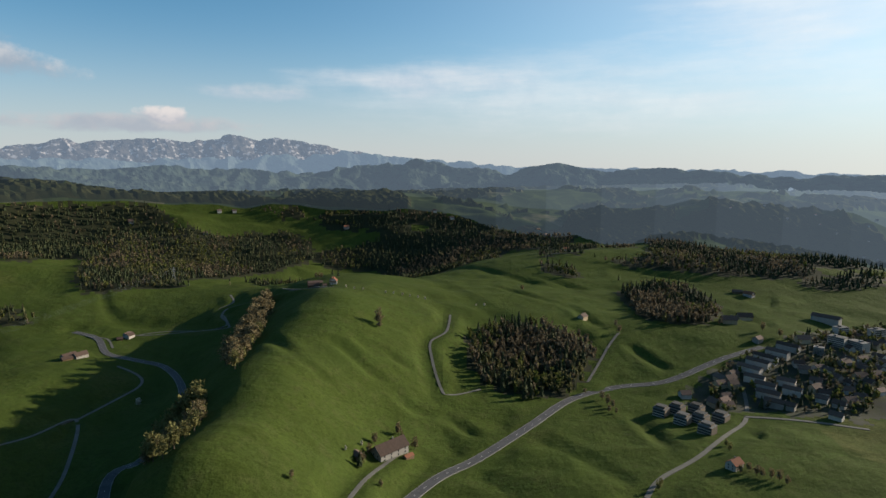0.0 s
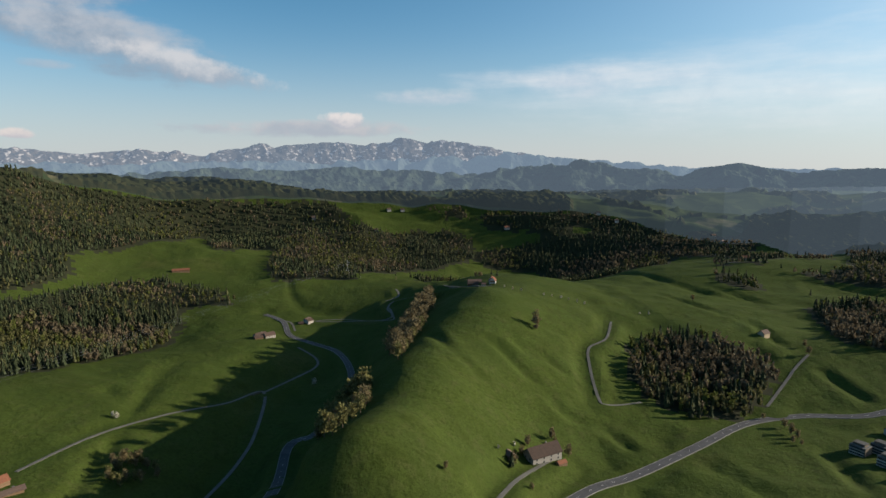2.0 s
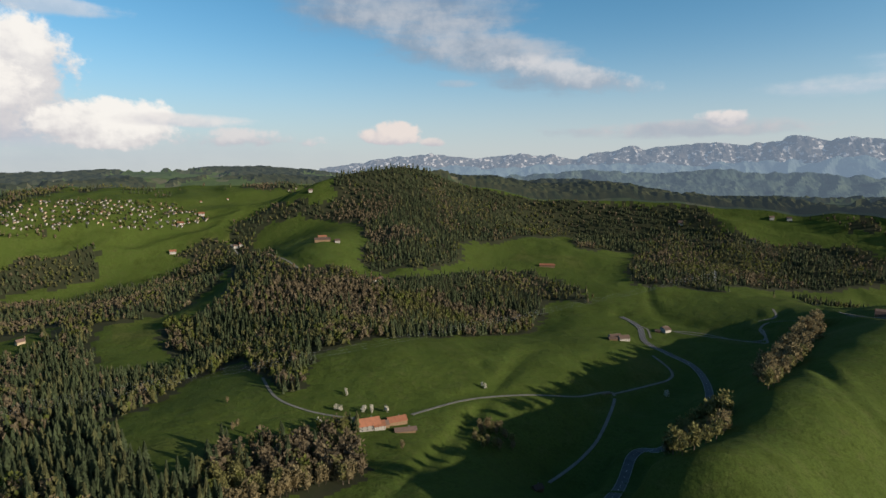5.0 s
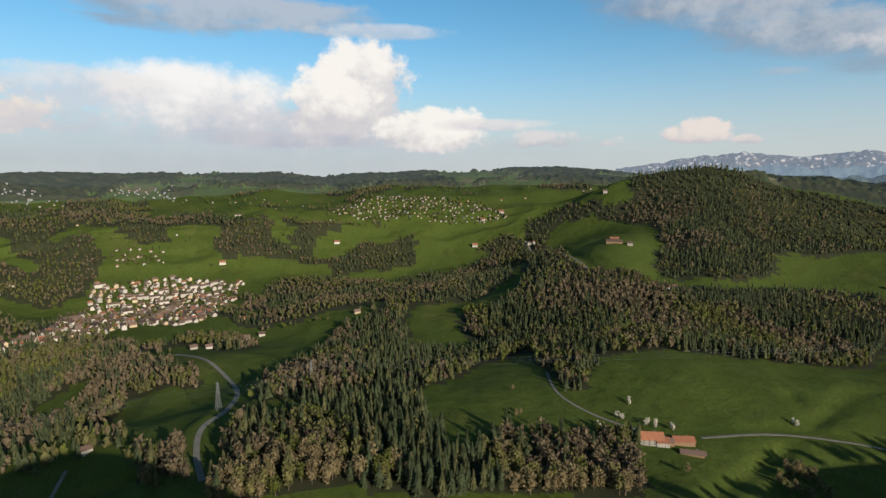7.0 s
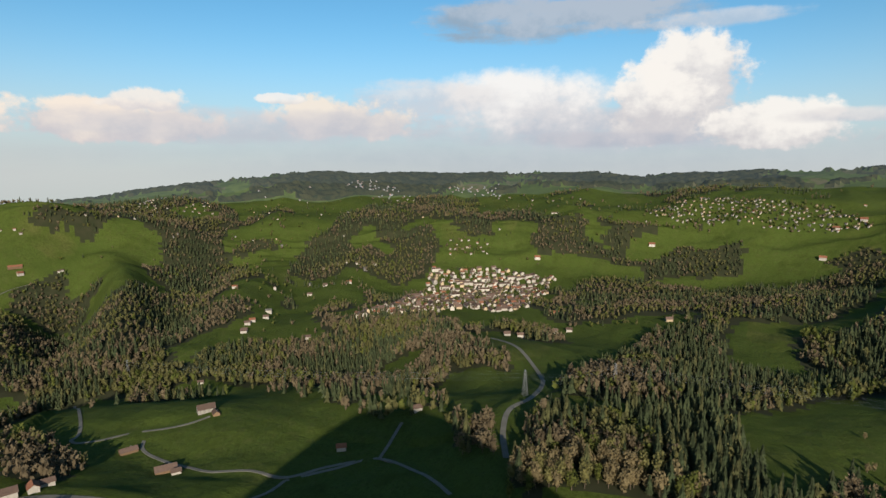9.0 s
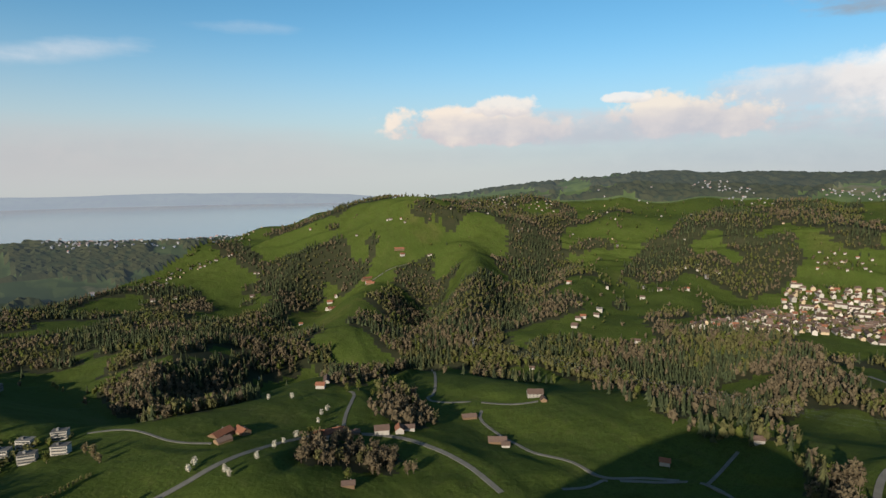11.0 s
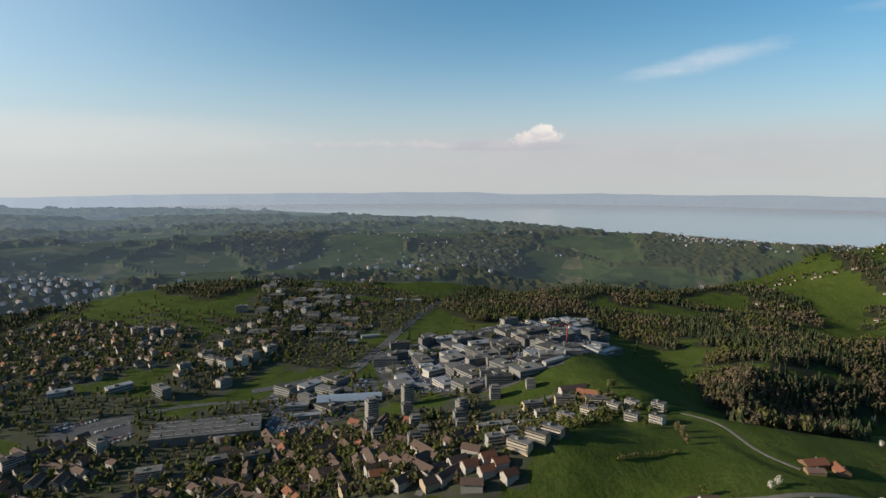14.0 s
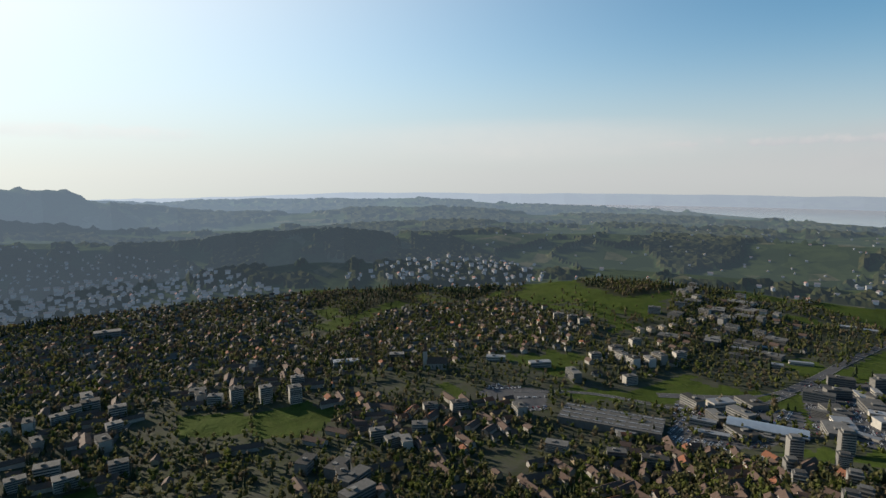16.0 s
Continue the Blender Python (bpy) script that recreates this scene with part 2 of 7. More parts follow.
def meadow_material():
    """Grass: parcels mown at different times, paler dry streaks, fine tufts."""
    m = bpy.data.materials.new("meadow_grass")
    m.use_nodes = True
    nt = m.node_tree
    bsdf = nt.nodes["Principled BSDF"]
    vec = nt.nodes.new("ShaderNodeTexCoord").outputs["Object"]
    warp = nt.nodes.new("ShaderNodeTexNoise")
    nt.links.new(vec, warp.inputs["Vector"])
    warp.inputs["Scale"].default_value = 0.008
    add = nt.nodes.new("ShaderNodeVectorMath")
    add.operation = "MULTIPLY_ADD"
    nt.links.new(warp.outputs["Color"], add.inputs[0])
    add.inputs[1].default_value = (60, 60, 0)
    nt.links.new(vec, add.inputs[2])
    flat = nt.nodes.new("ShaderNodeMapping")
    nt.links.new(add.outputs[0], flat.inputs[0])
    flat.inputs["Scale"].default_value = (1, 1, 0)
    vor = nt.nodes.new("ShaderNodeTexVoronoi")
    nt.links.new(flat.outputs[0], vor.inputs["Vector"])
    vor.inputs["Scale"].default_value = 0.0075
    sepc = nt.nodes.new("ShaderNodeSeparateColor")
    nt.links.new(vor.outputs["Color"], sepc.inputs[0])
    ramp = nt.nodes.new("ShaderNodeValToRGB")
    nt.links.new(sepc.outputs[0], ramp.inputs[0])
    ramp.color_ramp.elements[0].color = (0.042, 0.060, 0.014, 1)
    ramp.color_ramp.elements[1].color = (0.053, 0.078, 0.018, 1)
    for pos, c in ((0.45, (0.049, 0.072, 0.016)), (0.86, (0.051, 0.076, 0.016)), (0.95, (0.076, 0.078, 0.024))):
        ramp.color_ramp.elements.new(pos).color = (*c, 1)
    col = mix_nodes(nt, noise_node(nt, vec, 0.02, 6.0), ramp.outputs[0], (0.049, 0.070, 0.014))
    col = mix_nodes(nt, noise_node(nt, vec, 0.09, 6.0, 0.5, 0.8), col, (0.061, 0.070, 0.022))
    col = mix_nodes(nt, noise_node(nt, vec, 0.035, 7.0, 0.52, 0.7), col, (0.038, 0.054, 0.011))
    col = mix_nodes(nt, noise_node(nt, vec, 0.25, 6.0, 0.5, 0.75), col, (0.030, 0.043, 0.009))
    col = mix_nodes(nt, noise_node(nt, vec, 0.9, 4.0, 0.48, 0.72), col, (0.029, 0.037, 0.009))
    col = mix_nodes(nt, noise_node(nt, vec, 0.012, 4.0, 0.5, 0.75), col, (0.039, 0.058, 0.012))
    nt.links.new(col, bsdf.inputs["Base Color"])
    bsdf.inputs["Roughness"].default_value = 0.9
    bsdf.inputs["Specular IOR Level"].default_value = 0.03
    b = nt.nodes.new("ShaderNodeBump")
    n = nt.nodes.new("ShaderNodeTexNoise")
    nt.links.new(vec, n.inputs["Vector"])
    n.inputs["Scale"].default_value, n.inputs["Detail"].default_value, n.inputs["Roughness"].default_value = 0.05, 10.0, 0.66
    nt.links.new(n.outputs["Fac"], b.inputs["Height"])
    b.inputs["Strength"].default_value, b.inputs["Distance"].default_value = 0.7, 4.0
    nt.links.new(b.outputs[0], bsdf.inputs["Normal"])
    return m


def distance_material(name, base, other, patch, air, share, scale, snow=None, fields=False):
    """Far land seen through kilometres of air: its own colours, with haze painted over them as emission."""
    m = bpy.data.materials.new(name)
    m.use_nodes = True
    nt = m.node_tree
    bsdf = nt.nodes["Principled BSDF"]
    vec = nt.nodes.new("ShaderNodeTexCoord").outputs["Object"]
    if fields:
        flat = nt.nodes.new("ShaderNodeMapping")
        nt.links.new(vec, flat.inputs[0])
        flat.inputs["Scale"].default_value = (1, 1, 0)
        vor = nt.nodes.new("ShaderNodeTexVoronoi")
        nt.links.new(flat.outputs[0], vor.inputs["Vector"])
        vor.inputs["Scale"].default_value = scale
        part_of = nt.nodes.new("ShaderNodeSeparateColor")
        nt.links.new(vor.outputs["Color"], part_of.inputs[0])
        ramp = nt.nodes.new("ShaderNodeValToRGB")
        ramp.color_ramp.interpolation = "CONSTANT"
        nt.links.new(part_of.outputs[0], ramp.inputs[0])
        ramp.color_ramp.elements[0].color = (*base, 1)
        ramp.color_ramp.elements[1].position = 0.9
        ramp.color_ramp.elements[1].color = (*patch, 1)
        ramp.color_ramp.elements.new(0.45).color = (*other, 1)
        col = mix_nodes(nt, noise_node(nt, vec, 0.03, 6.0, 0.4, 0.7), ramp.outputs[0], base)
    else:
        col = mix_nodes(nt, noise_node(nt, vec, scale, 8.0, 0.42, 0.58), base, other)
        col = mix_nodes(nt, noise_node(nt, vec, scale * 3.1, 6.0, 0.52, 0.6), col, patch)
    if snow:
        col = mix_nodes(nt, noise_node(nt, vec, scale * 2.2, 9.0, 0.55, 0.64), col, snow)
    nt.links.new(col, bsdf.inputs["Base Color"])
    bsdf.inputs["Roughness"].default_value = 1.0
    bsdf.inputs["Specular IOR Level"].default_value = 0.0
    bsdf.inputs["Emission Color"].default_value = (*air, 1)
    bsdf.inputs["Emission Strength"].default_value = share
    return m


GRASS = meadow_material()
NEEDLES = stuff("fir_needles", (0.022, 0.031, 0.015), (0.034, 0.042, 0.019), 0.25, vary=0.3, island=True, rough=0.9)
NEEDLES_WARM = stuff("spruce_needles", (0.050, 0.052, 0.022), (0.040, 0.044, 0.019), 0.25, vary=0.3, island=True, rough=0.9)
BUDS = stuff("budding_twigs", (0.096, 0.077, 0.049), (0.122, 0.098, 0.060), 0.05, vary=0.22, island=True, rough=0.9, sheer=0.3)
OLIVE = stuff("olive_leaves", (0.080, 0.080, 0.030), (0.100, 0.096, 0.040), 0.05, vary=0.22, island=True, rough=0.9, sheer=0.3)
FRESH = stuff("fresh_leaves", (0.082, 0.092, 0.022), (0.066, 0.080, 0.020), 0.05, vary=0.22, island=True, rough=0.9, sheer=0.3)
# paler copies of the buds and olive leaves, painting single trees as sunlit
SUNLIT_TWIGS = stuff("sunlit_twigs", (0.17, 0.135, 0.075), (0.14, 0.12, 0.06), 0.2, vary=0.25, island=True, rough=0.9, sheer=0.35)
SUNLIT_LEAVES = stuff("sunlit_spring_leaves", (0.15, 0.14, 0.055), (0.12, 0.12, 0.045), 0.2, vary=0.25, island=True, rough=0.9, sheer=0.35)
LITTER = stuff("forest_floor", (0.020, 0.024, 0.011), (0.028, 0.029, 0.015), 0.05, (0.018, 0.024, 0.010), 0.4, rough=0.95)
GARDEN = stuff("garden_ground", (0.034, 0.042, 0.018), (0.046, 0.047, 0.034), 0.06, (0.050, 0.050, 0.047), 0.3, rough=0.95)
BLOSSOM = stuff("white_blossom", (0.42, 0.40, 0.34), (0.30, 0.28, 0.22), 0.4, vary=0.4, island=True, rough=0.9)
BARK = stuff("bark", (0.07, 0.055, 0.04), (0.11, 0.09, 0.07), 0.8, rough=0.95)
ASPHALT = stuff("asphalt", (0.075, 0.075, 0.078), (0.055, 0.055, 0.058), 0.08, (0.10, 0.10, 0.10), 0.6, rough=0.85)
LANE = stuff("pale_lane_surface", (0.13, 0.125, 0.115), (0.10, 0.097, 0.088), 0.1, (0.11, 0.12, 0.07), 0.7, rough=0.9)
PAINT = stuff("road_paint", (0.6, 0.6, 0.58), (0.5, 0.5, 0.48), 0.3, rough=0.7)
VERGE = stuff("concrete_kerb", (0.24, 0.235, 0.22), (0.19, 0.185, 0.17), 0.3, rough=0.85)

# ---- the lie of the land: broad hills and hollows on a base level ----
EYE = 200.0
BASE = -15.0
LAKE = -36.0
HILLS = []


def hill(x, y, s, h):
    HILLS.append((x, y, s, h))


# rises within 200 of the eye are unseen and heightened to shade the valleys
hill(12, -405, 42, 20.0)
hill(37, -363, 36, 12.0)
hill(-53, -638, 70, 14.0)
hill(-130, -325, 45, 10.0)
hill(-510, 102, 60, 10.0)
hill(211, 114, 240, 14.3)
hill(-131, -73, 150, 134.0)
hill(-210, -117, 84, -105.5)
hill(-1454, 1373, 700, 89.6)
hill(-603, -773, 980, -17.9)
hill(91, -61, 66, 20.2)
hill(55, 95, 66, 34.4)
hill(-4017, -2243, 1500, 64.4)
hill(993, 2831, 1050, 53.6)
hill(9, -540, 189, 27.8)
hill(-139, 316, 76, 20.3)
hill(-15, -240, 84, -51.8)
hill(-208, 120, 84, -36.3)
hill(-2933, 1280, 704, 81.3)
hill(322, 787, 298, 14.9)
hill(129, -132, 45, 71.5)
hill(-558, -45, 196, 18.6)
hill(-133, -200, 53, -35.2)
hill(-558, 769, 209, -16.6)
hill(-240, 0, 53, -27.4)
hill(-218, 346, 61, -53.3)
hill(-156, 470, 74, 21.2)
hill(-997, -75, 220, 66.4)
hill(-25, 43, 50, 20.2)
hill(-164, 783, 120, 61.8)
hill(-369, -433, 125, 0.1)
hill(-1218, -1458, 285, 105.9)
hill(-181, 1287, 286, -62.9)
hill(-389, 259, 103, -0.2)
hill(821, -1432, 578, -14.3)
hill(104, -345, 54, 23.5)
hill(1180, -6, 413, -37.0)
hill(-1093, 1302, 255, -71.2)
hill(-4017, -2243, 690, -44.5)
hill(200, -133, 53, -32.9)
hill(-120, 208, 45, -29.4)
hill(-75, 130, 45, 12.6)
hill(-1, 350, 122, 12.9)
hill(-94, -348, 54, 11.0)
hill(4051, 2181, 1500, 63.6)
hill(-150, 0, 52, -7.7)
hill(-321, 575, 99, 62.9)
hill(-1613, -1005, 418, 18.3)
hill(-451, -1587, 363, -52.6)
hill(1591, -600, 255, 66.6)
hill(107, -215, 45, -20.8)
hill(97, 52, 45, 19.4)
hill(-2300, 3984, 1500, 53.4)
hill(22, -44, 45, 18.5)
hill(-949, 515, 162, 59.9)
hill(-1456, 970, 262, 100.8)
hill(-3193, 206, 704, 89.3)
hill(-570, 348, 100, 20.8)
hill(150, -9, 45, 22.3)
hill(-9, -150, 45, 14.0)
hill(-1716, 543, 396, -41.9)
hill(-773, 207, 120, -38.4)
hill(152, 1069, 162, 40.7)
hill(240, -15, 53, -14.4)
hill(2475, -1079, 594, -38.6)
hill(2800, -2263, 792, 44.1)
hill(1252, 1686, 462, -41.1)
hill(564, 1171, 195, 37.6)
hill(-2550, -1580, 450, 119.6)
hill(-1148, -1818, 322, 84.5)
hill(-174, 579, 91, 107.8)
hill(-384, -869, 142, -16.2)
hill(251, -551, 133, -13.2)
hill(508, 7, 112, -19.1)
hill(684, 147, 154, 10.7)
hill(-3101, -791, 704, 109.5)
hill(3300, -16, 495, 42.6)
hill(-395, -184, 65, -22.1)
hill(295, 1674, 255, -30.9)
hill(-2001, -2099, 435, 54.8)
hill(-689, 579, 135, -28.1)
hill(0, 150, 45, 0.5)
hill(-253, 212, 50, 13.4)
hill(-1577, -272, 240, 46.6)
hill(1467, 315, 225, -20.2)
hill(100, 693, 105, 18.8)
hill(260, 355, 66, 9.9)
hill(67, -134, 45, 10.1)
hill(50, -3, 45, 16.3)
hill(-515, 2293, 352, 57.0)
hill(-243, -278, 81, -10.0)
hill(-661, -356, 113, -28.3)
hill(-557, 61, 84, -15.5)
hill(2472, -372, 375, -40.2)
hill(270, -314, 91, -11.8)
hill(-452, 405, 91, -2.1)
hill(218, 548, 88, -10.9)
hill(18, -455, 68, -14.6)
hill(-95, 55, 45, 7.7)
hill(-4600, 0, 1012, 25.8)
hill(-1186, -286, 268, -76.9)
hill(-1137, 173, 172, -30.2)
hill(-445, -725, 128, -29.2)
hill(-604, -1095, 188, -52.5)
hill(-862, -1228, 225, 11.6)
hill(-1323, -1068, 255, -58.9)
hill(-2161, -1043, 360, -43.9)
hill(821, -1432, 248, 35.2)
hill(-672, -575, 133, -28.6)
hill(409, -216, 102, -9.2)
hill(646, -926, 169, 22.9)
hill(0, 4600, 1012, 38.6)
hill(-3984, 2300, 1012, -0.6)
hill(-1319, 1761, 330, 48.1)
hill(1070, 2036, 345, 41.1)
hill(440, 237, 75, 5.8)
hill(11, -1750, 262, -1.2)
hill(-45, -397, 60, 6.8)
hill(-1502, -1468, 315, -66.0)
hill(-839, -1925, 315, -42.4)
hill(-245, -2236, 338, 8.1)
hill(0, 240, 53, -14.4)
hill(-2933, 1280, 480, 68.7)
hill(-2026, 315, 308, 24.2)
hill(1643, 2390, 435, 40.1)
hill(-323, 745, 122, -34.0)
hill(-1315, 721, 225, 58.5)
hill(-43, -24, 45, 7.3)
hill(2300, 3984, 690, 32.5)
hill(52, 1499, 225, 34.4)
hill(-78, -796, 120, -9.4)
hill(792, 427, 198, 6.6)
hill(-1247, 518, 202, -38.1)
hill(993, 2831, 450, 42.9)
hill(164, 2595, 390, 27.9)
hill(-1500, -17, 225, -24.0)
hill(-849, 47, 128, -7.4)
hill(42, -352, 53, 7.9)
hill(-259, 568, 94, -130.3)
hill(-343, 939, 150, 22.0)
hill(-311, -650, 108, -8.0)
hill(461, -785, 137, -10.7)
hill(-148, 384, 62, 54.7)
hill(-136, 268, 45, 44.3)
hill(120, 208, 53, -9.2)
hill(75, 510, 77, -11.2)
hill(-1454, 1373, 300, 37.9)
hill(-379, 1606, 248, 20.8)
hill(-809, 1081, 202, 18.8)
hill(-31, 929, 140, 9.3)
hill(-590, 3348, 748, 19.6)
hill(477, 1422, 225, 21.2)
hill(643, 892, 165, 13.1)
hill(-897, -78, 135, -59.1)
hill(-36, -1100, 165, -11.6)
hill(838, -554, 221, -8.2)
hill(0, 110, 45, 11.1)
hill(-38, 383, 58, -22.8)
hill(334, 604, 104, 14.0)
hill(329, 490, 88, -8.0)
hill(200, -715, 111, -4.7)
hill(563, -1152, 192, -11.0)
hill(780, -56, 117, -5.0)
hill(-171, -305, 52, -4.6)
hill(-468, -509, 104, 7.1)
hill(-235, 423, 73, -11.2)
hill(-508, -346, 92, -4.0)
hill(3170, 1707, 540, 17.3)
hill(4063, -1407, 645, 10.4)
hill(-3984, 2300, 1500, 46.9)

hill(-1821, -1682, 75, 34)
hill(-1592, -1727, 90, 18)
hill(-1719, -1787, 70, 10)

_rng = np.random.RandomState(7)
_tab = _rng.rand(256, 256)


def lattice(x, y):
    """Smooth value noise, -1 to 1, with a cell of one unit."""
    xi, yi = np.floor(x).astype(int), np.floor(y).astype(int)
    u, v = x - xi, y - yi
    u, v = u * u * u * (u * (u * 6 - 15) + 10), v * v * v * (v * (v * 6 - 15) + 10)
    a, b = _tab[xi % 256, yi % 256], _tab[(xi + 1) % 256, yi % 256]
    c, d = _tab[xi % 256, (yi + 1) % 256], _tab[(xi + 1) % 256, (yi + 1) % 256]
    return 2 * ((a * (1 - u) + b * u) * (1 - v) + (c * (1 - u) + d * u) * v) - 1


def fbm(x, y, cell, octaves=4):
    total, amp = 0.0, 1.0
    for k in range(octaves):
        total = total + amp * lattice(x / cell * 2 ** k + 17.3 * k, y / cell * 2 ** k + 9.1 * k)
        amp *= 0.5
    return total


def bearing(x, y):
    return np.degrees(np.arctan2(-x, y)) % 360


# the lake's near and far shores: bearing, distance
SHORE = [(100, 4900), (134.4, 4800), (141.4, 3300), (145.4, 2450), (151.4, 2300), (166.4, 2240), (174.4, 2300), (181.4, 2450), (188.4, 2720), (195.4, 3050), (202.4, 3280), (208.4, 3580), (211.4, 3760), (213.0, 3990), (213.8, 3800), (215.4, 4050), (219.4, 4250), (224.4, 4330), (229.4, 4520)]
SHORE_A, SHORE_R = np.array([s[0] for s in SHORE], float), np.array([s[1] for s in SHORE], float)


def land(x, y):
    """Height of the ground at x, y (arrays)."""
    x, y = np.asarray(x, float), np.asarray(y, float)
    z = np.full(x.shape, BASE)
    for hx, hy, s, h in HILLS:
        z = z + h * np.exp(-((x - hx) ** 2 + (y - hy) ** 2) / (2 * s * s))
    r, a = np.hypot(x, y), bearing(x, y)
    wide = np.clip((r - 250) / 900, 0.25, 2.2)
    z = z + wide * (3.2 * fbm(x, y, 190, 4) + 4 * fbm(x + 900, y, 520, 2) * np.clip((r - 700) / 700, 0, 1))
    z = z + np.clip((r - 250) / 100, 0, 1) * np.clip((2400 - r) / 600, 0, 1) * (0.9 * fbm(x, y, 42, 3) + 0.8 * (1 - 2 * np.abs(lattice(x / 60, y / 38))))
    # spurs and side valleys of the farther hills
    spur = 1 - 2 * np.abs(fbm(x + 50, y + 400, 420, 3))
    z = z + 15 * spur * np.clip((r - 850) / 600, 0, 1) * np.clip((2900 - r) / 500, 0, 1) * (1 - np.clip((a - 155.6) / 15, 0, 1) * np.clip((310 - a) / 15, 0, 1))
    # creases that run down the meadows
    crease = np.clip((1 - np.abs(lattice(x / 130 + 0.004 * y + 5, y / 330 + 2)) * 5), 0, 1)
    z = z - 3.5 * crease * np.clip((r - 250) / 200, 0, 1) * np.clip((1500 - r) / 500, 0, 1) * ((a < 60) | (a > 330))
    # the low plain before the lake
    plain = np.clip((r - 1000) / 600, 0, 1) * np.clip((a - 163.6) / 14, 0, 1) * np.clip((257.6 - a) / 16, 0, 1)
    z = z * (1 - 0.55 * plain) + plain * 0.55 * np.maximum(z, LAKE - 6)
    flat_out = np.clip((r - 950) / 500, 0, 1) * np.clip((a - 167.6) / 14, 0, 1) * np.clip((238.6 - a) / 12, 0, 1)
    level = LAKE + 2 + 0.004 * np.clip(np.interp(a, SHORE_A, SHORE_R) - r, 0, 3000) + 3.5 * fbm(x, y, 380, 3)
    z = z * (1 - flat_out) + flat_out * np.minimum(z, level)
    shore = np.interp(a, SHORE_A, SHORE_R) + 30 * fbm(x, y, 160, 3)
    wet = np.clip((r - shore) / 60, 0, 1) * ((a > 100) & (a < 229.6))
    z = np.where(wet > 0, np.minimum(z, LAKE + 2) * (1 - wet) + wet * (LAKE - 12), z)
    low = LAKE + 1.5 + 0.01 * (shore - r)
    dry = np.clip((r - shore + 900) / 700, 0, 1) * ((r < shore + 5) & (a > 135.6) & (a < 228.6))
    z = np.where(z < low, z * (1 - dry) + low * dry, z)
    # hills beyond the water
    beyond = np.clip((r - 4560) / 250, 0, 1) * np.clip((a - 142.6) / 7, 0, 1) * np.clip((270.6 - a) / 25, 0, 1)
    z = np.where(beyond > 0, z * (1 - beyond) + beyond * (38 + 10 * fbm(x, y, 600, 3)), z)
    return z


# heights on a round net, from which everything takes its footing
NET_A, NET_R = 1050, 352
ring = np.concatenate([np.linspace(0, 225, 12), 235 * (4880 / 235.0) ** (np.linspace(0, 1, NET_R - 12))])
turn = np.arange(NET_A + 1) / NET_A * 2 * np.pi


def reach(r):
    """The land above is drawn small; this spreads it round the eye to true size, less so in the far distance."""
    q = np.clip((np.asarray(r, float) - 1150) / 1100, 0, 1)
    return 1.38 - 0.38 * q * q * (3 - 2 * q)


NX, NY = -ring[:, None] * np.sin(turn), ring[:, None] * np.cos(turn)
NZ = EYE + (land(NX, NY) - EYE) * reach(ring)[:, None]
ring = ring * reach(ring)
NX, NY = -ring[:, None] * np.sin(turn), ring[:, None] * np.cos(turn)
# unseen brow added below the eye for shade, running south-east to north-west
shade_brow_u, shade_brow_v = NX * -0.39 + NY * 0.92, NX * 0.92 + NY * 0.39
NZ = NZ + 58 * np.exp(-(shade_brow_u / 130) ** 2 / 2 - (shade_brow_v / 70) ** 2 / 2)


ROADS, GULLIES, RIDGES = [], [], []


def smooth_line(pts, step):
    """A curve through the points, sampled about step apart."""
    p = np.array([pts[0]] + list(pts) + [pts[-1]], float)
    out = []
    for i in range(1, len(p) - 2):
        n = max(2, int(np.linalg.norm(p[i + 1] - p[i]) / step))
        for t in np.arange(n) / n:
            out.append(0.5 * (2 * p[i] + (p[i + 1] - p[i - 1]) * t + (2 * p[i - 1] - 5 * p[i] + 4 * p[i + 1] - p[i + 2]) * t * t
                              + (3 * p[i] - p[i - 1] - 3 * p[i + 1] + p[i + 2]) * t ** 3))
    out.append(p[-2])
    return np.array(out)


def road(kind, width, pts):
    ROADS.append((kind, width, pts))


def gully(depth, width, pts):
    GULLIES.append((depth, width, pts))


def ridge(high, width, pts):
    RIDGES.append((high, width, pts))


road("main_road", 10, [(-32, 456), (-2, 506), (37, 548), (99, 624), (160, 701), (228, 741), (299, 753), (389, 803), (476, 845)])
road("main_road", 9.5, [(-231, 346), (-325, 529), (-307, 560), (-288, 596), (-327, 705), (-380, 812), (-437, 885), (-497, 914), (-559, 944), (-620, 1021), (-680, 1052)])
road("lane", 4, [(-380, 464), (-399, 579), (-463, 704), (-474, 632), (-508, 562), (-534, 497), (-533, 396)])
road("lane", 4, [(-463, 704), (-450, 770), (-442, 820), (-459, 852), (-510, 886)])
road("lane", 4, [(-587, 1033), (-512, 1064), (-396, 1020), (-406, 1067), (-443, 1130), (-429, 1174), (-455, 1231)])
road("lane", 3.5, [(47, 705), (7, 677), (-3, 691), (-14, 747), (-17, 801), (5, 844), (12, 926)])
road("lane", 3.5, [(193, 752), (246, 850), (277, 898)])
road("lane", 4.5, [(170, 457), (193, 488), (248, 533), (304, 592), (346, 638), (384, 716), (389, 770)])
road("lane", 4.5, [(350, 647), (395, 634), (465, 607)])
road("lane", 3.5, [(-304, 1092), (-208, 945), (-176, 926)])
road("lane", 6, [(-517, -108), (-575, -124), (-630, -129), (-679, -113), (-761, -113), (-819, -120), (-905, -146), (-1006, -202), (-1079, -258)])
road("lane", 3.5, [(-743, 302), (-664, 286), (-609, 300), (-558, 336)])
road("lane", 3.5, [(-479, -1247), (-530, -1170)])
road("lane", 3.5, [(-966, -1562), (-1058, -1570), (-1132, -1547)])
